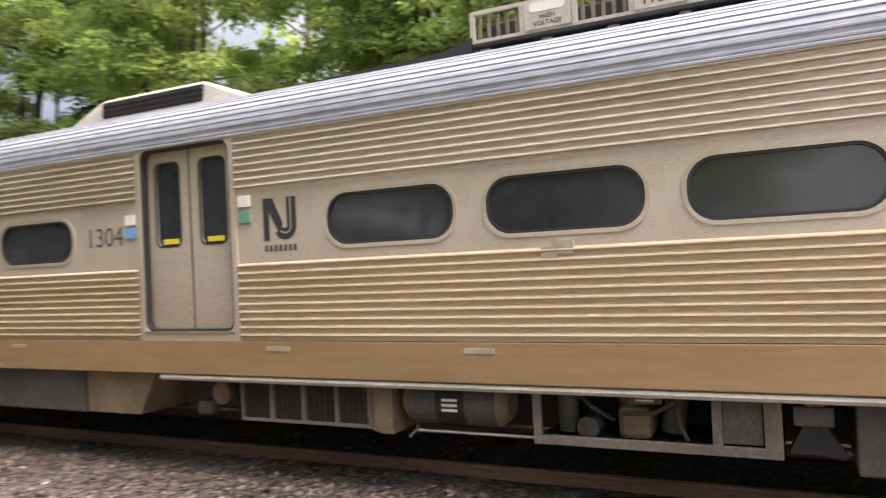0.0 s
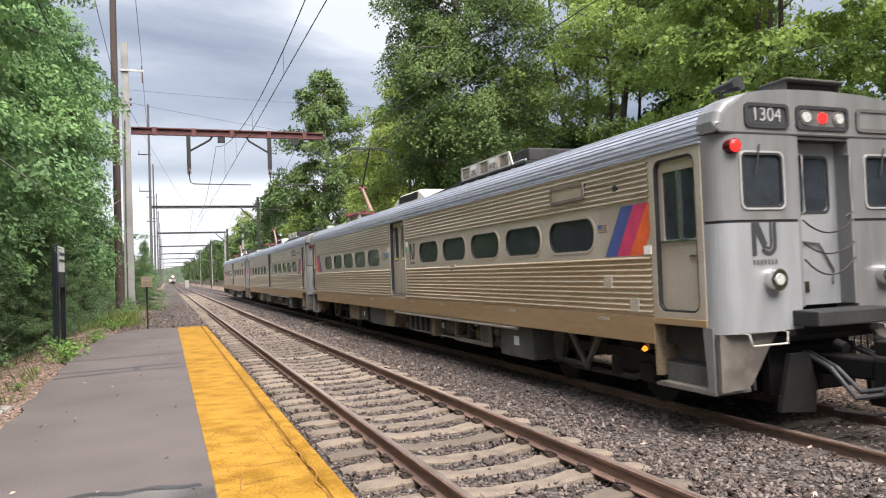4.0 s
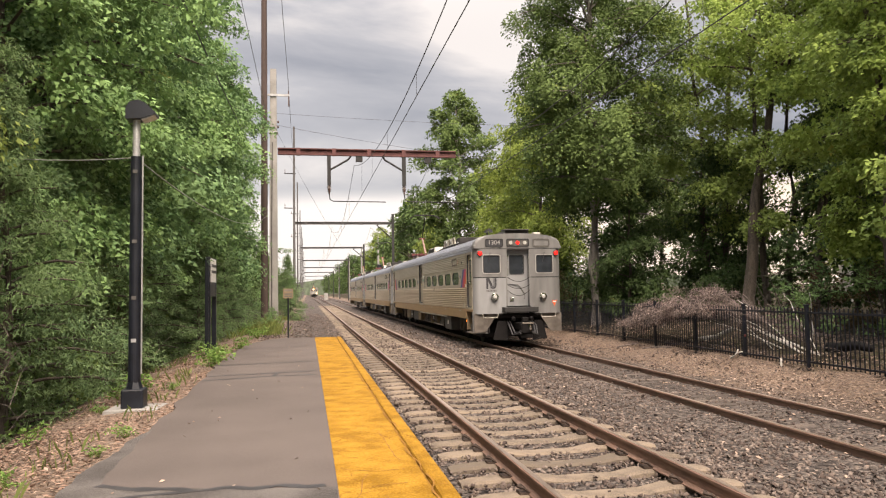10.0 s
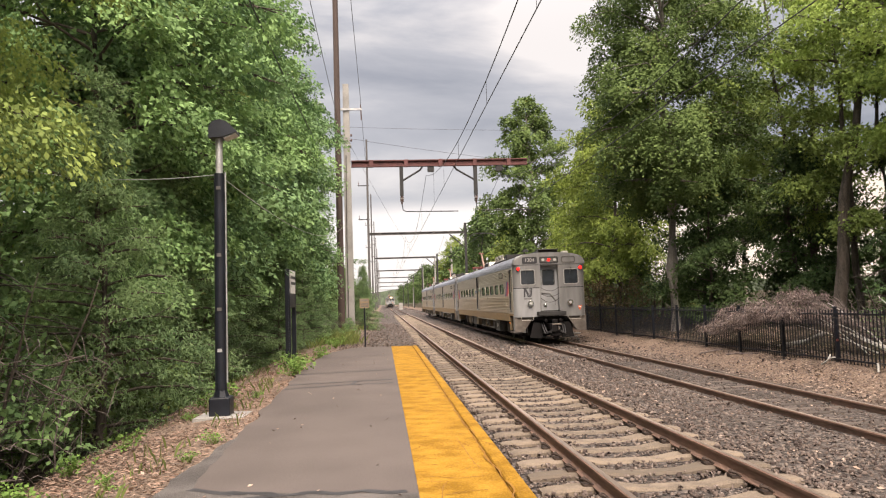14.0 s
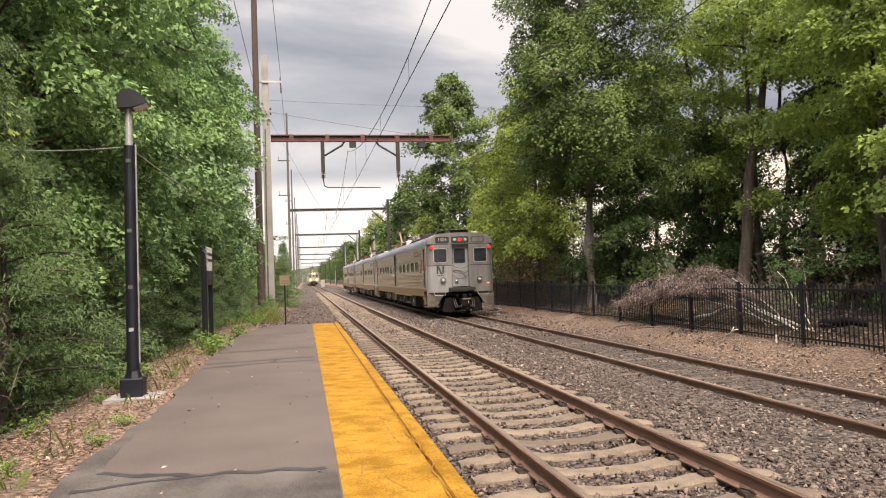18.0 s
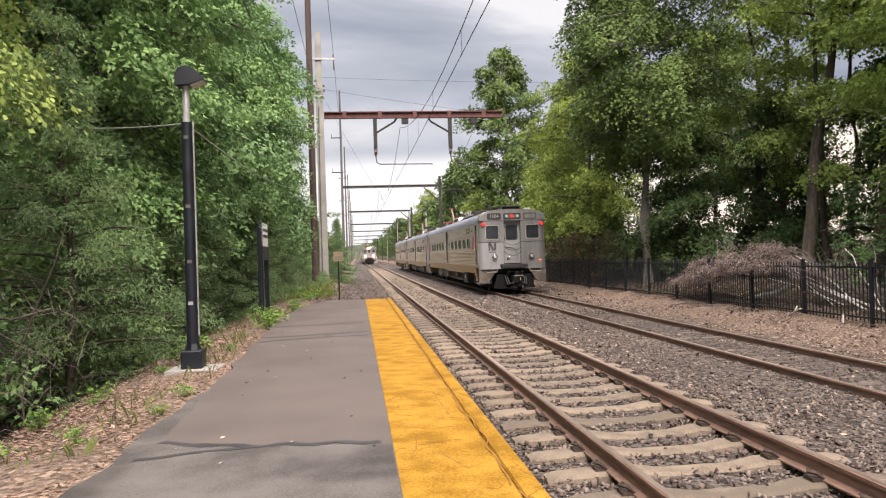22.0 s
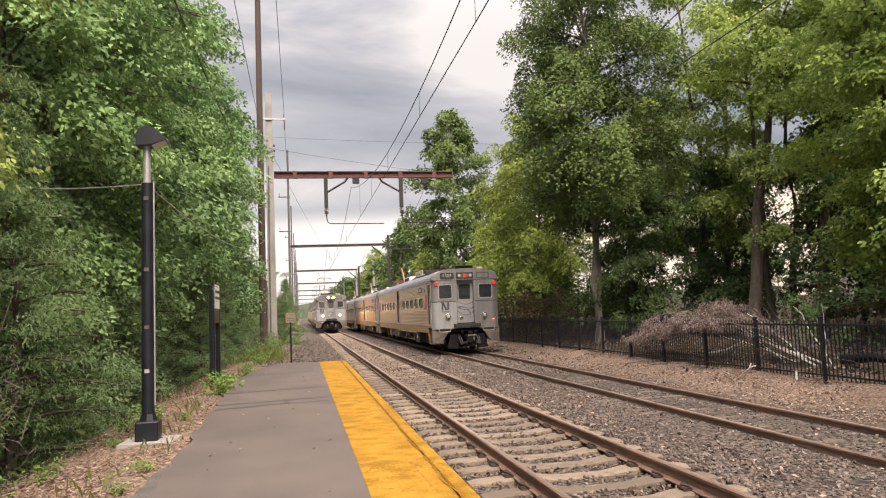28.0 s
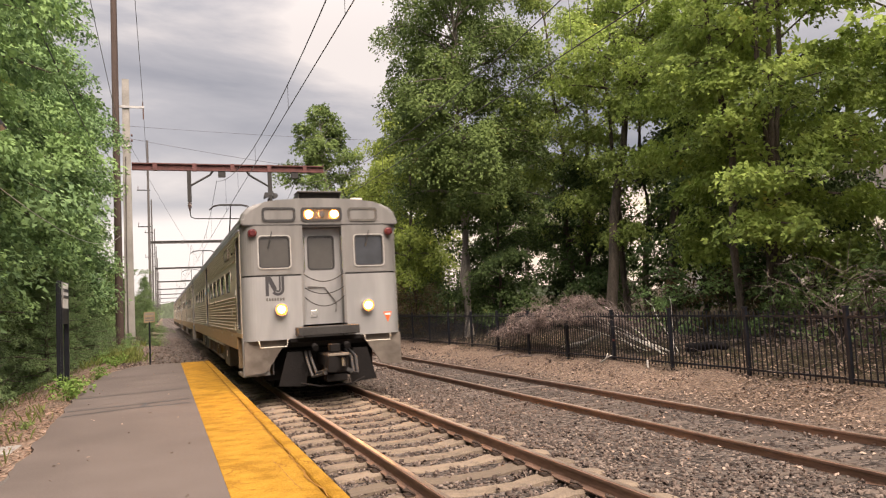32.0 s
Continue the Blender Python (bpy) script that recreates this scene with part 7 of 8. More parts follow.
for y in (-3.2, 0.2, 3.4):
    for z in (0.9, 3.9):
        w = part("window", ring([(a + y, b + z + 0.7) for a, b in rounded(1.1, 1.55, 0.02, 1)], [(a + y, b + z + 0.7) for a, b in rounded(0.92, 1.37, 0.02, 1)], "x", -4.06, -3.98), WHITE, house)
        part("pane", box(-4.02, -4.005, y - 0.47, y + 0.47, z, z + 1.4), GLASS, w)

understory = limbed_tree("understory_tree", "low tree in the wood, the shade put into its leaf colour", 10, 1.0, 3.3, 36, 6, 260, 0.16, LEAF_SHADE, trunk=0.12, lift=0.4, sag=0.5, hang=0.6, slim=0.85, thick=0.5, shape=(0.8, 1.0, 0.9, 0.5), spray=(0.15, 0.27), inner=0.3, plain=True)
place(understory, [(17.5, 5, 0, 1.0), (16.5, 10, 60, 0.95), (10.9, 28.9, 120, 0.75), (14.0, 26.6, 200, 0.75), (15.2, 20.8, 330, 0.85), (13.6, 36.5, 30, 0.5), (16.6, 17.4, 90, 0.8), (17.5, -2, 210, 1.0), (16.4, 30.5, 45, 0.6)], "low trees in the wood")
place(oak, [(9.25, 28.7, 10, 0.93), (20.5, 44.5, 300, 0.8)], "big trees behind the fence")
place(slim_tree, [(14.0, 27.6, 30, 1.0), (13.9, 23.0, 150, 0.86), (20.5, 24.0, 250, 0.9)], "slim trees behind the fence")
leaning = limbed_tree("leaning_tree", "dark leaning tree with a bare trunk and a high thin crown", 15, 8.0, 3.2, 18, 5, 400, 0.13, LEAF_B, trunk=0.23, lift=0.5, sag=0.35, hang=0.5, slim=0.85, thick=0.5, lean=2.4, spray=(0.16, 0.27), plain=True)
place(leaning, [(12.0, 22.4, 0, 1.0), (13.4, 20.9, -20, 0.9)], "leaning trees behind the fence")
place(locust, [(11.9, 15.1, 40, 1.0), (13.6, 8.6, 20, 0.98), (12.6, 3.0, 310, 1.0)], "airy trees behind the fence")
place(back_tree, [(19.5, 15.5, 60, 1.1), (17, 3, 200, 1.15), (16.5, -6, 300, 1.1), (12.6, -5.0, 90, 1.1), (20, -1, 20, 1.1), (23.5, 30, 30, 0.8), (24, 9, 250, 1.2), (-13.5, 3, 30, 1.1), (-13, 20, 190, 1.15), (-13.2, 29, 200, 1.15), (-13.5, 42, 150, 1.1), (-13.2, 11, 50, 1.15)], "woodland trees")
place(yellowing, [(10.2, 38.6, 0, 0.82), (12.4, 47.0, 140, 0.8), (13.2, 52, 80, 0.85), (15.5, 64, 230, 0.8), (14, 95, 40, 0.72), (15.6, 130, 70, 1.12), (18.5, 118, 200, 0.9), (14.0, 168, 10, 1.0)], "yellow-green trees beyond the fence")
place(left_tree, [(-8.9, 15.4, 0, 0.9), (-10.6, 6.5, 120, 0.95), (-8.6, 26.0, 220, 1.0), (-8.4, 39.5, 50, 1.0)], "trees beside the platform")
place(left_dark, [(-8.9, 18.8, 0, 1.0), (-8.4, 32.5, 90, 1.0), (-9.2, 47, 280, 0.9)], "trees beside the platform")
place(maple, [(-8.9, 7.6, 0, 1.0), (-9.2, 2.0, 60, 0.95)], "maples beside the platform")
place(cedar, [(-7.4, 11.9, 0, 0.86), (-7.7, 16.2, 70, 0.85), (-8.1, 22.6, 160, 0.95), (-7.4, 28.8, 250, 0.8), (-7.6, 34.5, 40, 0.8), (-4.1, 47, 100, 0.62), (-6.5, 26.0, 190, 0.6), (-6.2, 31.2, 300, 0.66), (-6.4, 36.4, 20, 0.66), (-3.8, 44.8, 200, 0.42)], "cedars beside the platform")
rng2 = random.Random(3)
spots = [(-7.6 - rng2.uniform(0, 1.4), y + rng2.uniform(-0.8, 0.8), rng2.uniform(0, 360), rng2.uniform(0.7, 1.15)) for y in np.arange(1.5, 42, 2.2)]
spots += [(9.6 + rng2.uniform(0, 4.0), y + rng2.uniform(-0.8, 0.8), rng2.uniform(0, 360), rng2.uniform(0.8, 1.5)) for y in np.arange(-8, 52, 2.1)]
spots += [(15 + rng2.uniform(0, 9), y + rng2.uniform(-1, 1), rng2.uniform(0, 360), rng2.uniform(0.7, 1.1)) for y in np.arange(-10, 66, 3.4) if not 18 < y < 48]
spots = [(x - 0.8 if -9 < x < 0 and y < 11 else x, y, a, s) for x, y, a, s in spots]
spots = [s for s in spots if not (8 < s[0] < 13 and 13 < s[1] < 33)]
place(shrub, spots, "undergrowth shrubs")
spots = [(-7.2 - rng2.uniform(0, 1.0), y + rng2.uniform(-0.8, 0.8), rng2.uniform(0, 360), rng2.uniform(0.45, 0.9)) for y in (3.2, 6.8, 10.2, 33.5, 37.0, 41.0)]
spots += [(9.8 + rng2.uniform(0, 3.5), y + rng2.uniform(-0.8, 0.8), rng2.uniform(0, 360), rng2.uniform(0.7, 1.4)) for y in np.arange(-6, 48, 3.8)]
spots += [(-5.4, 45.5, 20, 0.7), (-4.3, 46.5, 130, 0.6), (-5.8, 52, 250, 0.9), (-4.6, 33.6, 60, 0.32), (-4.4, 36.0, 200, 0.36), (-4.7, 39.5, 310, 0.4), (-5.2, 30.0, 100, 0.36)]
spots = [(x - 0.6 if -8 < x < -6 and y < 11 else x, y, a, s) for x, y, a, s in spots]
spots = [s for s in spots if not (8 < s[0] < 14 and 12 < s[1] < 34)] + [(11.0, 17.6, 20, 0.95), (11.9, 15.4, 140, 1.15), (11.4, 13.2, 260, 0.9), (10.9, 10.6, 80, 0.8)]
place(pale_shrub, spots, "undergrowth shrubs")
place(near_shrub, [(-8.6, 7.2, 15, 1.2), (-8.5, 9.6, 115, 1.35), (-8.7, 5.2, 200, 1.1)], "leafy shrubs beside the mulch")
LEAF_DRY = leaf_mat("dry_brown_leaves", (0.080, 0.060, 0.030), (0.175, 0.128, 0.066), (0.27, 0.215, 0.10), 0.3)
dry_shrub = tree("shrub", "brown half-dry shrub behind the fence", 2.8, 0.2, 1.6, 40, 300, 0.11, LEAF_DRY, trunk=0.035, stems=4, flat=0.7, slim=0.6)
place(dry_shrub, [(8.9, 36.6, 0, 0.95), (9.2, 33.4, 80, 0.85), (9.4, 40.2, 160, 1.1), (10.4, 44.0, 250, 1.2), (12.6, 19.2, 40, 0.7), (13.8, 18.0, 200, 0.75)], "dry shrubs behind the fence")
place(lone, [(14.5, 81.6, 0, 1.0)])
spots = [(12.5 + rng2.uniform(0, 5), y, rng2.uniform(0, 360), rng2.uniform(0.95, 1.3)) for y in (108, 124, 145, 170, 200, 240, 300, 380, 480)]
spots += [(-10.5 - rng2.uniform(0, 4), y, rng2.uniform(0, 360), rng2.uniform(0.7, 1.0)) for y in (55, 65, 77, 92, 110, 135, 165, 205, 260, 340, 450)]
spots += [(24 + rng2.uniform(0, 6), y, rng2.uniform(0, 360), rng2.uniform(0.7, 0.95)) for y in (116, 150)]
spots += [(25 + rng2.uniform(0, 6), y, rng2.uniform(0, 360), rng2.uniform(0.6, 0.8)) for y in (-8, 1, 9)]
spots += [(34 + rng2.uniform(0, 6), y, rng2.uniform(0, 360), rng2.uniform(0.28, 0.4)) for y in (16, 24, 32, 44, 54)]
spots += [(10.5 + rng2.uniform(0, 2), y, rng2.uniform(0, 360), rng2.uniform(0.8, 1.1)) for y in (215, 265, 335, 420, 520)]
place(far_tree, spots, "distant lineside trees")

hillv = [(x, 620 + 40 * math.sin(x / 90), z) for x in range(-420, 421, 15) for z in (-5, 12 + 5 * noise.noise((x / 60, 0, 0)) + 3 * noise.noise((x / 17, 5, 0)))]
hillf = [(2 * i, 2 * i + 2, 2 * i + 3, 2 * i + 1) for i in range(len(hillv) // 2 - 1)]
tagged(part("backdrop", np_mesh("backdrop", hillv, hillf, HILL), None), "far wooded hill at the end of the line", "hill", kind="structure")

# fallen branches draped over the fence
heap = tagged(empty("brush_heap", pose(0, 0, 0)), "grey heap of dead branches and dry twigs spilling over the fence", "brush heap")
for ya, yb, xb, zb, r in ((14.6, 19.0, 8.3, 1.05, 0.032), (14.9, 18.3, 8.4, 0.98, 0.027), (15.0, 17.6, 8.2, 1.16, 0.022), (15.7, 18.8, 8.6, 0.72, 0.020), (15.2, 16.9, 8.3, 1.35, 0.018), (16.0, 17.2, 8.1, 1.05, 0.016), (14.3, 15.6, 8.7, 1.5, 0.012), (14.8, 14.5, 8.6, 1.55, 0.010)):
    bm = bmesh.new()
    branch(bm, (8.7 + rng.uniform(-0.15, 0.2), ya, 0.1), (xb, yb, zb), r, 0.005, 0.16, 6, 5)
    part("bough", bm, PALEWOOD, heap, fresh=False)


def strips(lines, r):
    """Thin three-sided twigs along lines of points."""
    tv, tf = [], []
    for line in lines:
        d = line[-1] - line[0]
        s = np.cross(d, (0.3, 0.2, 0.9))
        s = s / (np.linalg.norm(s) + 1e-6)
        s2 = np.cross(d / (np.linalg.norm(d) + 1e-6), s)
        n = len(line)
        for k, p in enumerate(line):
            o = len(tv)
            w = r * (1 - 0.75 * k / (n - 1))
            tv += [p + s * w, p - s * w * 0.5 + s2 * w * 0.87, p - s * w * 0.5 - s2 * w * 0.87]
            if k:
                tf += [(o - 3, o - 2, o + 1, o), (o - 2, o - 1, o + 2, o + 1), (o - 1, o - 3, o, o + 2)]
    return tv, tf


def heap_top(y):
    """Crest of the heap along the fence."""
    return float(np.interp(y, [13.9, 14.6, 15.5, 16.4, 17.5, 19.2, 19.7, 21.0, 22.0, 22.7], [0.7, 1.0, 1.2, 1.36, 1.62, 1.56, 1.32, 1.2, 1.02, 0.72]))


strands, side_twigs, leafy, lobes = [], [], [], []
for i in range(64):
    y = 16.6 + 6.0 * rng.uniform(0, 1)
    x = 7.42 + 1.1 * rng.uniform(0, 1)
    z = heap_top(y) - 0.06 - 0.42 * rng.uniform(0, 1) ** 1.6 - (0.22 if x < 7.75 else 0)
    lobes.append((np.array([x, y, z]), rng.uniform(0.10, 0.22)))
for c, r in lobes:
    root = np.array([8.5, c[1] - rng.uniform(0.6, 1.9), 0.8])
    for k in range(4):
        e = c + rng.normal(size=3) * r * 0.7
        m = (root + e) / 2 + np.array([0.1, 0, 0.22]) + rng.normal(size=3) * 0.12
        strands.append([root * (1 - f) ** 2 + 2 * m * f * (1 - f) + e * f * f + rng.normal(size=3) * 0.02 for f in np.linspace(0, 1, 6)])
    for k in range(46):
        p = c + rng.normal(size=3) * r * 0.62
        d = np.array([-0.30, 0.35, -0.45]) + rng.normal(size=3) * 0.5
        d *= rng.uniform(0.10, 0.30) / np.linalg.norm(d)
        side_twigs.append([p, p + d * 0.5 + [0, 0, 0.05], p + d])
for i in range(60):
    y = rng.uniform(14.4, 18.0)
    a = np.array([8.6 + rng.normal() * 0.2, y - rng.uniform(-0.6, 1.2), rng.uniform(0.3, 1.0)])
    e = np.array([8.1 + rng.normal() * 0.35, y + rng.normal() * 0.3, heap_top(y) + rng.uniform(-0.55, 0.08)])
    m = (a + e) / 2 + rng.normal(size=3) * 0.15 + [0, 0, 0.2]
    strands.append([a * (1 - f) ** 2 + 2 * m * f * (1 - f) + e * f * f + rng.normal(size=3) * 0.02 for f in np.linspace(0, 1, 6)])
    for k in (3, 4, 5):
        d = rng.normal(size=3) * 0.10 + [0, 0, 0.03]
        side_twigs.append([strands[-1][k], strands[-1][k] + d * 0.5, strands[-1][k] + d])
tv, tf = strips(strands, 0.010)
tagged(part("brushwood", np_mesh("brushwood", tv, tf, TWIG), None, heap, "arching dead branches"), kind="stuff")
tv, tf = strips(side_twigs, 0.005)
tagged(part("twig_tangle", np_mesh("twig_tangle", tv, tf, TWIG), None, heap), kind="stuff")
DRYLEAF = island_mat("withered_leaves", [(0.06, 0.042, 0.038), (0.155, 0.112, 0.102), (0.28, 0.215, 0.195), (0.42, 0.34, 0.31)])
v, f = leaf_cloud([c for c, r in lobes], [r * 1.15 for c, r in lobes], 6500, 0.062, 0.85, 0.9, 0.34)
tagged(part("withered_leaves", np_mesh("withered_leaves", v, f, DRYLEAF), None, heap), kind="stuff")

thicket = tagged(empty("bare_thicket", pose(9.6, 9.6, 0.0)), "bare grey tangled thicket behind the fence", "brush")
for i in range(46):
    a = (rng.uniform(-0.6, 1.8), rng.uniform(-3.2, 2.0), 0.0)
    b = (a[0] + rng.normal() * 0.6, a[1] + rng.normal() * 0.7, rng.uniform(0.8, 2.2))
    bm = bmesh.new()
    branch(bm, a, b, rng.uniform(0.008, 0.018), 0.004, 0.7, 5, 4)
    part("stem", bm, TWIG, thicket, fresh=False)
tangle = []
for i in range(420):
    p = np.array([rng.uniform(-0.9, 1.4), rng.uniform(-3.4, 2.2), rng.uniform(0.2, 1.9)])
    d = rng.normal(size=3) * np.array([0.3, 0.4, 0.3])
    tangle.append([p, p + d * 0.5 + [0, 0, rng.uniform(0.0, 0.14)], p + d])
tv, tf = strips(tangle, 0.008)
tagged(part("twig_tangle", np_mesh("twig_tangle", tv, tf, TWIG), None, thicket), kind="stuff")
copy_thing(thicket, pose(-7.5, 7.4, -0.55, 0, 0, 180))
copy_thing(thicket, pose(-8.6, 15.8, -0.6, 0, 0, 150))
log = tagged(part("fallen_log", tube([(8.6, 19.9, 0.05), (8.5, 19.0, 0.2), (8.5, 18.3, 0.30), (8.55, 17.8, 0.48), (8.6, 17.6, 0.56)], 0.07, 8, None, 0.05), PALEWOOD, smooth=True), "bare white fallen log behind the fence", "log")
tagged(part("rotting_log", tube([(8.9, 14.3, 0.28), (8.75, 13.7, 0.33), (8.6, 13.1, 0.42), (8.5, 12.6, 0.40)], 0.12, 10, None, 0.08), NEAR_BLACK, smooth=True), "dark rotting log lying behind the fence", "log")
tagged(part("marker_stake", tube([(7.58, 14.2, -0.2), (7.59, 14.2, 0.09)], 0.024, 8), PALEWOOD), "short pale stake by the fence", "stake")
bm = tube([(7.50, 16.05, -0.08), (7.56, 15.9, 0.02), (7.58, 15.82, 0.16)], 0.022, 6, None, 0.015)
tube([(7.56, 15.9, 0.02), (7.55, 15.72, 0.10), (7.57, 15.62, 0.12)], 0.02, 6, bm, 0.012)
tagged(part("forked_stick", bm, PALEWOOD, smooth=True), "pale forked stick at the foot of a fence post", "stick")
tagged(part("red_tag", box(7.655, 7.67, 15.60, 15.68, 0.48, 0.53, 0.004), REDPAINT), "small red tag tied to a fence post", "tag")
for pts in ([(7.05, 21.7, -0.20), (7.25, 21.5, -0.13), (7.55, 21.2, -0.05)], [(7.25, 20.3, -0.14), (7.4, 20.0, -0.09), (7.45, 19.6, -0.07), (7.6, 19.2, -0.03)]):
    tagged(part("fallen_branch", tube(pts, 0.035, 6, None, 0.02), TWIG, smooth=True), "grey fallen branch on the litter by the fence", "branch", "fallen branches by the fence")
for x, y, a, ln in ((7.1, 36.2, 20, 0.5), (6.9, 37.4, 100, 0.35), (7.3, 38.3, 60, 0.6), (6.6, 35.1, 150, 0.4), (7.0, 39.4, 10, 0.3), (6.4, 33.6, 80, 0.3)):
    bm = box(-ln / 2, ln / 2, -0.07, 0.07, -0.04, 0.06, 0.02)
    for vert in bm.verts:
        vert.co += Vector(noise.noise_vector(vert.co * 5 + Vector((x, y, 0)))) * 0.03
    ob = part("rubble_piece", bm, CONCRETE, m=pose(x, y, height(x, y) + 0.02, 8, 5, a))
    tagged(ob, "pale broken piece of rubble at the foot of the bank", "rubble", "rubble by the fence")
twigs = []
for i in range(900):
    x, y, a, ln = rng.uniform(7.75, 11.5), rng.uniform(5, 26), rng.uniform(0, 6.28), rng.uniform(0.15, 0.7)
    p = np.array([x, y, height(x, y) + rng.uniform(0.03, 0.16)])
    d = np.array([math.cos(a), math.sin(a), rng.uniform(-0.08, 0.35)]) * ln
    twigs.append([p, p + d * 0.5 + rng.normal(size=3) * 0.03, p + d])
tv, tf = strips(twigs, 0.008)
tagged(part("fallen_twigs", np_mesh("fallen_twigs", tv, tf, TWIG), None), "grey fallen twigs strewn over the ground behind the fence", "twigs", kind="stuff")

# ---------------------------------------------------------------- loose surface pieces


def stones(n, xr, yr, z, size, name, label, between=False):
    """Crushed stones as uneven blocks, joined."""
    cube = np.array([[x, y, zz] for x in (-1, 1) for y in (-1, 1) for zz in (-1, 1)], float)
    cf = np.array([[0, 1, 3, 2], [4, 6, 7, 5], [0, 4, 5, 1], [2, 3, 7, 6], [1, 5, 7, 3]])
    x, y = rng.uniform(*xr, n), yr[0] + (yr[1] - yr[0]) * rng.uniform(0, 1, n) ** 1.6
    if between:
        k = np.round((y - 5.5) / 0.6)
        y = np.where(rng.uniform(0, 1, n) < 0.86, 5.5 + 0.6 * k + 0.3 + rng.uniform(-0.175, 0.175, n), y)
    s = size * rng.uniform(0.55, 1.3, n)
    v = cube[None] * (rng.uniform(0.3, 0.95, (n, 1, 3)) * np.array([1.15, 0.85, 0.6])) * s[:, None, None] * 0.5 + rng.normal(size=(n, 8, 3)) * s[:, None, None] * 0.13
    q = rng.normal(size=(n, 4)) * np.array([1.0, 0.22, 0.22, 1.0])
    q /= np.linalg.norm(q, axis=1)[:, None]
    w, a, b, c = q.T
    R = np.stack([1 - 2 * (b * b + c * c), 2 * (a * b - c * w), 2 * (a * c + b * w), 2 * (a * b + c * w), 1 - 2 * (a * a + c * c), 2 * (b * c - a * w), 2 * (a * c - b * w), 2 * (b * c + a * w), 1 - 2 * (a * a + b * b)], 1).reshape(n, 3, 3)
    v = np.einsum("nij,nkj->nki", R, v)
    zz = np.array([z(i) for i in x])
    v += np.stack([x, y, zz + rng.uniform(-0.02, 0.024, n)], 1)[:, None]
    f = (cf[None] + 8 * np.arange(n)[:, None, None]).reshape(-1, 4)
    return tagged(part(name, np_mesh(name, v.reshape(-1, 3), f, STONES), None), label, "ballast", kind="stuff")


def crib(x):
    return -0.212 + 0.012 * abs(x) if abs(x) < 1.4 else height(x, 0)


stones(12500, (-1.62, 1.75), (1.5, 26), crib, 0.043, "ballast_stones", "crushed brown-grey ballast between the sleepers", True)
stones(10500, (1.3, 3.6), (1.5, 22), lambda x: height(x, 0), 0.047, "ballast_stones", "crushed brown-grey ballast between the tracks")
stones(7200, (3.4, 7.7), (3, 26), lambda x: height(x, 0), 0.046, "ballast_stones", "crushed brown-grey ballast round the far track")


stones(3600, (-1.6, 1.6), (24, 60), crib, 0.075, "ballast_stones", "crushed brown-grey ballast along the line")
stones(4200, (1.3, 7.0), (22, 62), lambda x: height(x, 0), 0.085, "ballast_stones", "crushed brown-grey ballast along the line")
stones(2600, (-4.4, -1.5), (24.7, 62), lambda x: height(x, 0), 0.08, "ballast_stones", "crushed brown ballast beyond the platform end")


def litter(n, xr, yr, size, material, name, label, power=1.5, slim=0.5):
    x, y = rng.uniform(*xr, n), yr[0] + (yr[1] - yr[0]) * rng.uniform(0, 1, n) ** power
    z = np.array([height(a, b) for a, b in zip(x, y)]) + rng.uniform(0.0, 0.03, n)
    a = rng.uniform(0, 2 * np.pi, n)
    d = np.stack([np.cos(a), np.sin(a), rng.normal(size=n) * 0.25], 1)
    s = np.stack([-np.sin(a), np.cos(a), rng.normal(size=n) * 0.35], 1)
    ln = (size * rng.uniform(0.5, 1.3, n))[:, None]
    p = np.stack([x, y, z], 1)
    v = np.stack([p - d * ln, p + s * ln * slim + [0, 0, 0.008], p + d * ln, p - s * ln * slim], 1).reshape(-1, 3)
    return tagged(part(name, np_mesh(name, v, np.arange(4 * n).reshape(n, 4), material), None), label, "leaf litter", kind="stuff")


litter(12000, (5.9, 8.9), (3, 34), 0.032, LITTER, "leaf_litter", "brown fallen leaves on the bank by the fence")
litter(3500, (8.6, 12.0), (4, 28), 0.045, LITTER, "leaf_litter", "brown fallen leaves under the trees behind the fence", 1.2)
litter(20000, (-7.2, -4.5), (1.5, 24), 0.034, MULCH, "bark_mulch", "pinkish brown shredded bark mulch beside the platform", 1.5, 0.16)
litter(700, (-7.2, -4.5), (1.5, 24), 0.035, LITTER, "leaf_litter", "a few fallen leaves on the mulch")
litter(500, (1.0, 6.5), (2.5, 20), 0.04, LITTER, "leaf_litter", "a few fallen leaves on the ballast")


v = []
for i in range(46):
    x, y, a, ln = rng.uniform(-4.35, -2.7), rng.uniform(4.5, 23), rng.uniform(0, 6.28), rng.uniform(0.012, 0.032)
    d, s = np.array([math.cos(a), math.sin(a), 0]) * ln, np.array([-math.sin(a), math.cos(a), 0]) * ln * 0.5
    p = np.array([x, y, 0.206])
    v += [p - d, p + s + [0, 0, 0.012], p + d + [0, 0, 0.006], p - s]
tagged(part("fallen_leaves", np_mesh("fallen_leaves", v, np.arange(len(v)).reshape(-1, 4), LITTER), None), "a few dry leaves scattered on the platform", "leaf litter", kind="stuff")


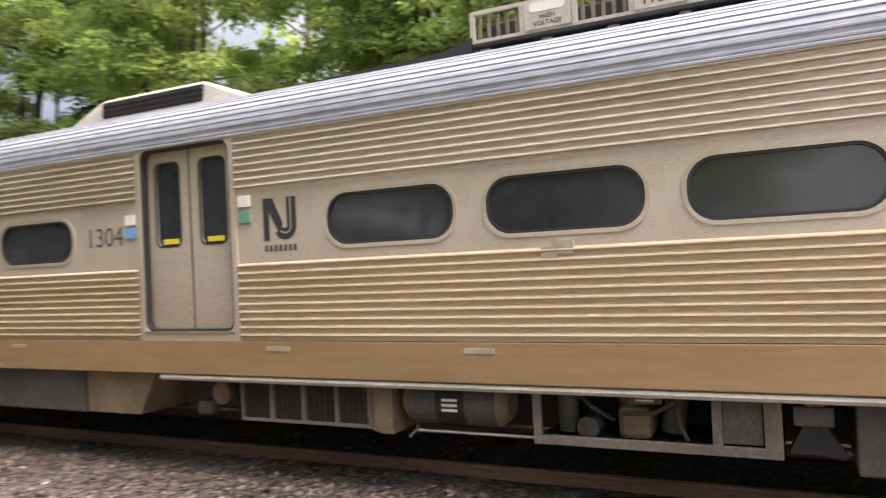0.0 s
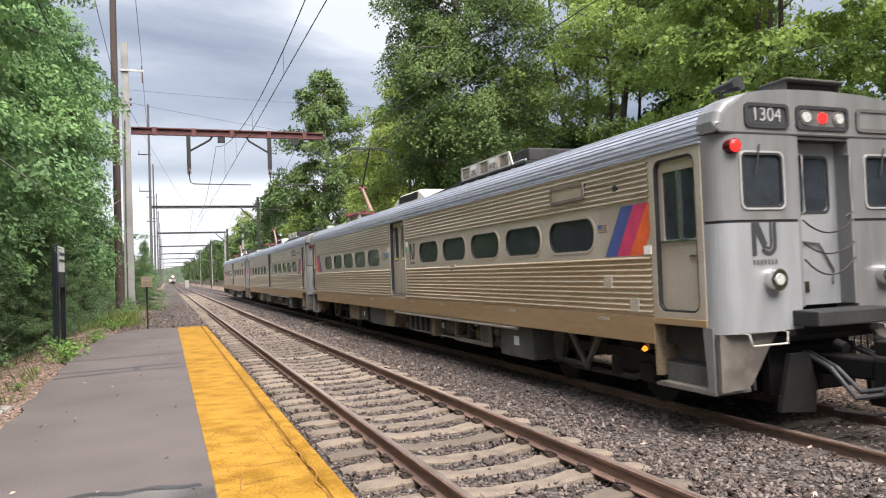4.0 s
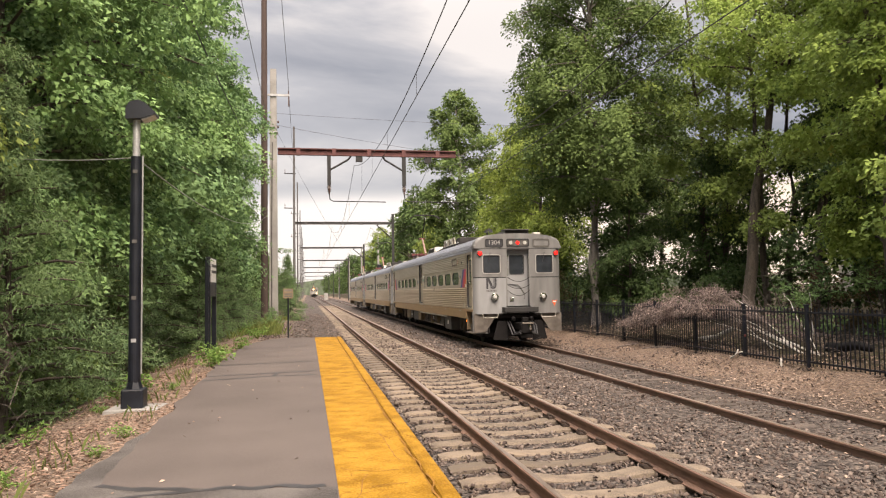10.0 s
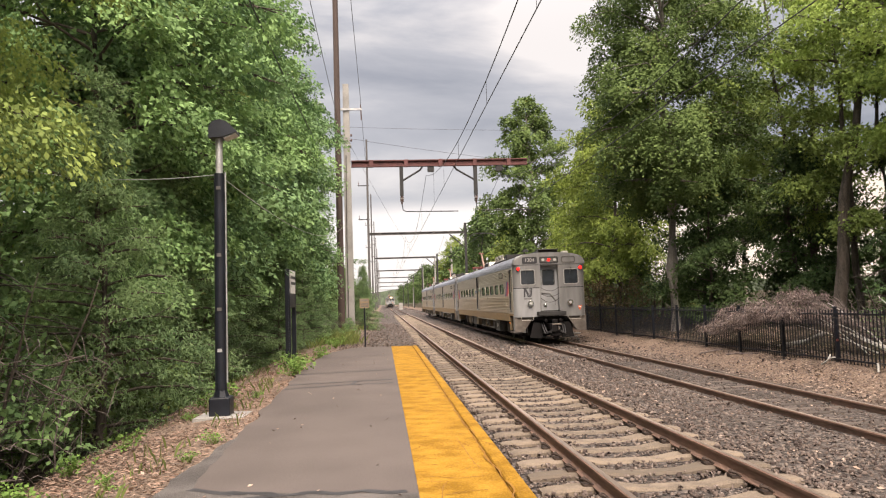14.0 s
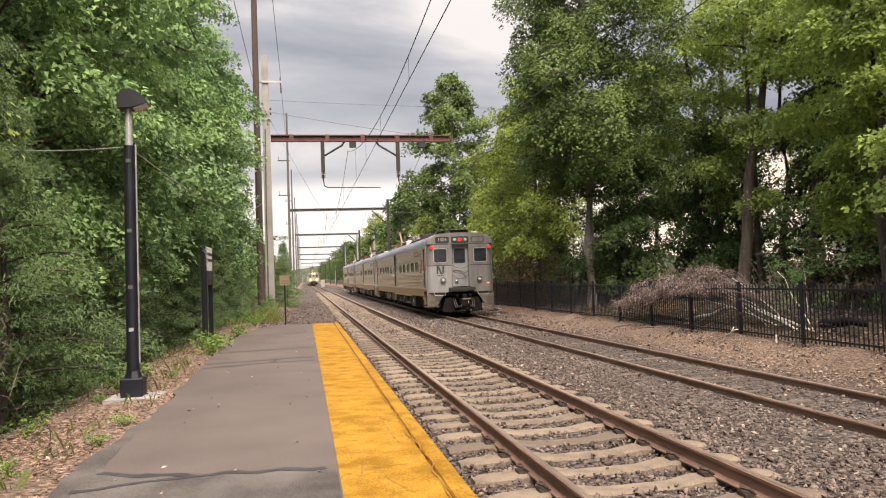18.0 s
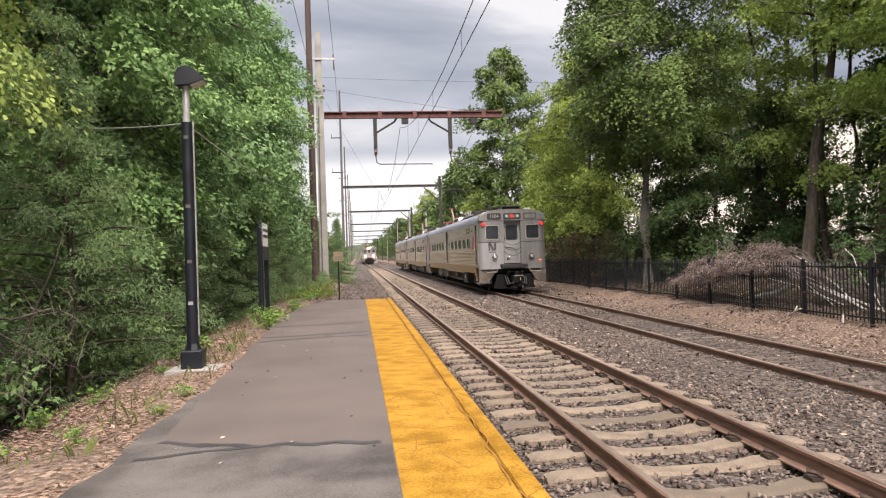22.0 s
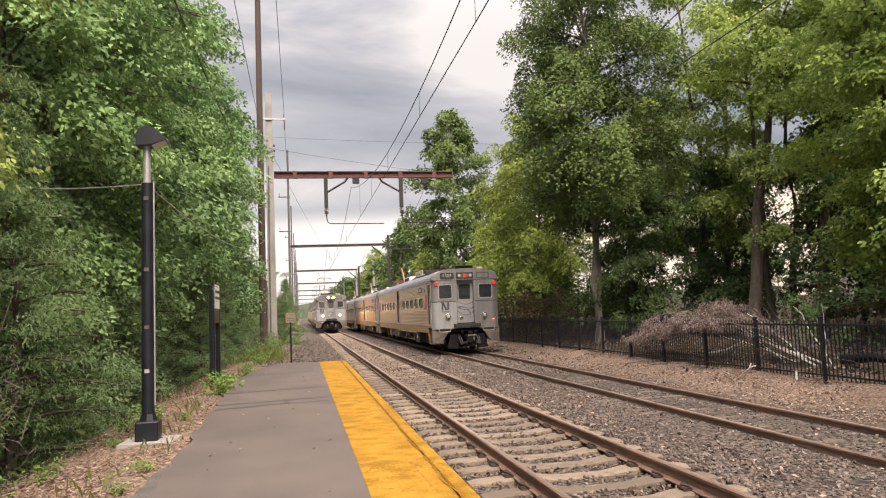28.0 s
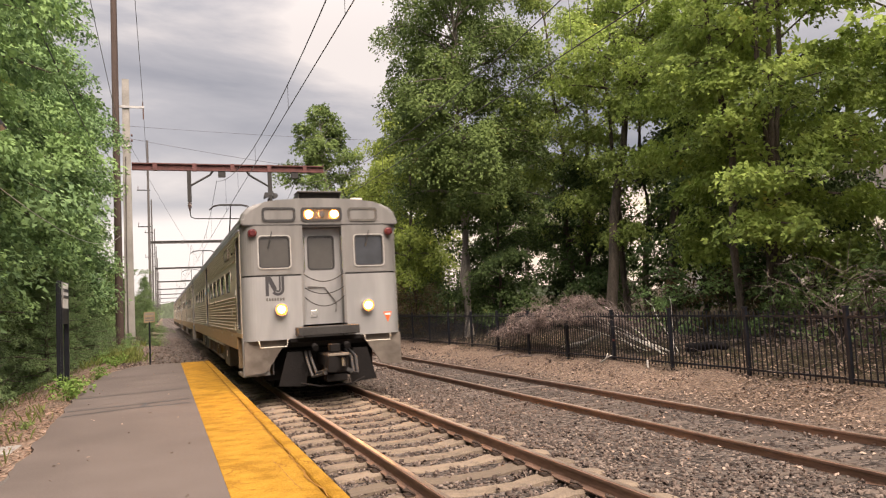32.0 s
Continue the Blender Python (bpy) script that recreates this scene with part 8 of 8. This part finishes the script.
def grass(n, spots, name, label, tall=0.22):
    vs = []
    for i in range(n):
        x, y, r = spots[i % len(spots)]
        px, py = x + rng.normal() * r, y + rng.normal() * r
        z = max(height(px, py), 0.0 if abs(px + 3.5) < 0 else -9) - 0.02
        a = rng.uniform(0, 6.28)
        h = tall * rng.uniform(0.4, 1.2)
        bx, by = math.cos(a) * h * 0.5, math.sin(a) * h * 0.5
        wx, wy = -math.sin(a) * 0.008, math.cos(a) * 0.008
        vs += [(px - wx, py - wy, z), (px + wx, py + wy, z), (px + bx * 0.4 + wx, py + by * 0.4 + wy, z + h * 0.7), (px + bx, py + by, z + h)]
    return tagged(part(name, np_mesh(name, vs, np.arange(4 * n).reshape(n, 4), GRASS), None), label, "grass", kind="stuff")


gs = [(-5.15 + 0.16 * rng.normal(), y, 0.12) for y in rng.uniform(2.5, 23, 22)] + [(-6.2 + 0.4 * rng.normal(), y, 0.3) for y in rng.uniform(3, 30, 30)]
grass(500, gs, "grass_tufts", "tufts of grass and weeds along the platform edge", 0.18)
gs = [(-4.9 + 0.45 * rng.normal(), y, 0.25) for y in rng.uniform(27, 44, 24)] + [(-4.3, 28.5, 0.3), (-4.5, 30, 0.4)]
grass(1500, gs, "grass_tufts", "yellow-green grass beyond the platform end", 0.34)

weed = tagged(empty("weed"), "low bright green leafy weed in the mulch", "plant")
cs = [(rng.normal() * 0.12, rng.normal() * 0.12, rng.uniform(0.06, 0.24)) for _ in range(12)]
bm = bmesh.new()
for c in cs:
    branch(bm, (0, 0, 0), c, 0.006, 0.003, 0.04, 2, 3)
tagged(part("stem", bm, GRASS, weed, fresh=False), kind="stuff")
v, f = leaf_cloud(cs, [0.08] * len(cs), 1600, 0.06, 0.6, 0.2, 0.6, False)
WEEDLEAF = leaf_mat("weed_leaves", (0.085, 0.155, 0.04), (0.185, 0.30, 0.075), (0.40, 0.36, 0.09), 0.4)
part("foliage", np_mesh("foliage", v, f, WEEDLEAF), None, weed)
spots = [(-4.75, 16.4, 30, 1.7), (-4.85, 15.9, 130, 1.4), (-5.6, 13.2, 20, 1.3), (-5.9, 12.6, 80, 1.1), (-5.0, 18.2, 200, 1.2), (-6.1, 6.6, 10, 1.0), (-5.9, 5.9, 70, 1.2), (-5.3, 6.4, 300, 0.6), (-4.75, 8.2, 10, 0.6), (-4.8, 7.3, 60, 0.5), (-5.0, 12.4, 90, 0.6), (-6.2, 9.4, 220, 0.9), (-6.4, 8.3, 120, 1.0), (-5.7, 10.9, 20, 0.5), (-4.65, 20.5, 100, 1.0), (-4.7, 21.8, 250, 1.3), (-5.2, 20.0, 50, 1.2)]
spots += [(-4.9 + 0.5 * rng.normal(), y, rng.uniform(0, 360), rng.uniform(0.8, 1.4)) for y in np.arange(25.8, 33, 1.3)]
for k, (x, y, a, s) in enumerate(spots):
    ob = weed if k == 0 else copy_thing(weed, pose(0, 0, 0))
    ob.matrix_basis = pose(x, y, height(x, y), 0, 0, a)
    ob.scale = (s, s, s)
    ob["group"] = "weeds beside the platform"

# sleepers and their clips, nearest part as single pieces
for i in range(-30, 170):
    y = 5.5 + 0.6 * i
    a = random.uniform(-0.6, 0.6)
    part("sleeper", SLEEPER, None, near_track, m=pose(0, y, random.uniform(-0.006, 0.004), 0, 0, a))
    if y < 40:
        part("rail_clips", CLIPS, None, near_track, m=pose(0, y, 0))
wm = bpy.data.meshes.new("timber_sleeper")
b = box(-1.3, 1.3, -0.11, 0.11, -0.34, -0.165, 0.012)
b.to_mesh(wm)
b.free()
wm.materials.append(WOODTIE)
for i in range(-26, 84):
    part("timber_sleeper", wm, None, far_track, m=pose(0, 2.0 + 0.52 * i, random.uniform(0.028, 0.05), 0, 0, random.uniform(-1.5, 1.5)))

# ---------------------------------------------------------------- moving things
TAIL = [(0, -6.50), (0.2, -5.88), (0.4, -5.24), (0.6, -4.62), (1, -3.35), (1.5, -1.72), (2.5, 1.52), (3.5, 4.66), (4.5, 7.82), (5.5, 10.86), (6, 12.44), (7, 15.58), (8, 18.6), (9, 21.5), (10, 24.3), (11, 26.5), (12, 28.4), (13, 29.9), (14, 31.0), (15, 31.8), (16, 32.5), (17, 33.0), (18, 33.2), (20, 33.3), (26, 33.3), (32, 33.3)]
NOSE = [(0, 425), (4, 390), (8, 346), (12, 298), (15, 260), (18, 224), (21, 182), (24, 140), (26, 110), (28, 78.0), (29, 61.4), (30, 45.7), (31, 30.1), (32, 14.5)]


def rolling(rows, radius=0.43):
    """Times at which a wheel has turned by steps of 75 degrees, with the turn."""
    step = math.radians(75) * radius
    total = rows[-1][1] - rows[0][1]
    way = 1 if total > 0 else -1
    ts, ss = [r[0] for r in rows], [abs(r[1] - rows[0][1]) for r in rows]
    out = [(0.0, 0.0)]
    for k in range(1, int(abs(total) / step)):
        out.append((float(np.interp(k * step, ss, ts)), -way * 75.0 * k))
    return out + [(32.0, out[-1][1])]


def motions():
    for c, table in ((stopping[0], TAIL), (stopping[1], TAIL), (passing[0], NOSE)):
        turns = rolling(table)
        for ob in c.children_recursive:
            if ob.name.split(".")[0] == "wheelset":
                y = ob.matrix_basis.translation.y
                walk(ob, [(t, pose(0, y, 0.43, a)) for t, a in turns])
    for k, c in enumerate(stopping):
        walk(c, [(t, pose(FAR_X, y + HALF + PITCH * k, FAR_Z)) for t, y in TAIL])
    for k, c in enumerate(passing):
        walk(c, [(t, pose(0, y + HALF + PITCH * k, 0)) for t, y in NOSE])


bpy.context.view_layer.update()


def front(ob):
    """Whether a lamp lies at the end of its car that faces the platform."""
    m = ob.matrix_local
    p = ob.parent
    while p is not None and p.parent is not None:
        m = p.matrix_local @ m
        p = p.parent
    c = sum((Vector(v) for v in ob.bound_box), Vector()) / 8
    return (m @ c).y < -8


def light_up(car, table):
    for ob in car.children_recursive:
        m = table.get(ob.name.split(".")[0])
        if m and front(ob):
            ob.material_slots[0].link = "OBJECT"
            ob.material_slots[0].material = m


light_up(stopping[0], {"marker_lens": REDLIT, "tail_lens": REDLIT, "amber_lens": AMBERLIT})
light_up(passing[0], {"headlamp_lens": HEADLIT, "upper_lens": HEADLIT, "lamp_bowl": HALOLIT, "upper_bowl": HALOLIT, "tail_lens": GREYBOX})
for ob in passing[0].children_recursive:
    if ob.name.split(".")[0] == "pane" and ob.parent.name.split(".")[0] in ("cab_window", "gangway_door") and front(ob) and sum(v[0] for v in ob.bound_box) / 8 < 0.3:
        ob.material_slots[0].link = "OBJECT"
        ob.material_slots[0].material = SKYGLASS
for c in passing:
    for ob in list(c.children_recursive):
        if ob.name.split(".")[0] in ("number", "orange_stripe", "magenta_stripe", "blue_stripe"):
            bpy.data.objects.remove(ob)
    light_up(c, {"box_face": FACE, "end_lower_panel": FACE_LIT})
    for ob in c.children_recursive:
        if ob.name.split(".")[0] == "box_face" and ob.parent.name.split(".")[0] == "headlight_box":
            ob.material_slots[0].link = "OBJECT"
            ob.material_slots[0].material = LAMPLIT_BOX
motions()
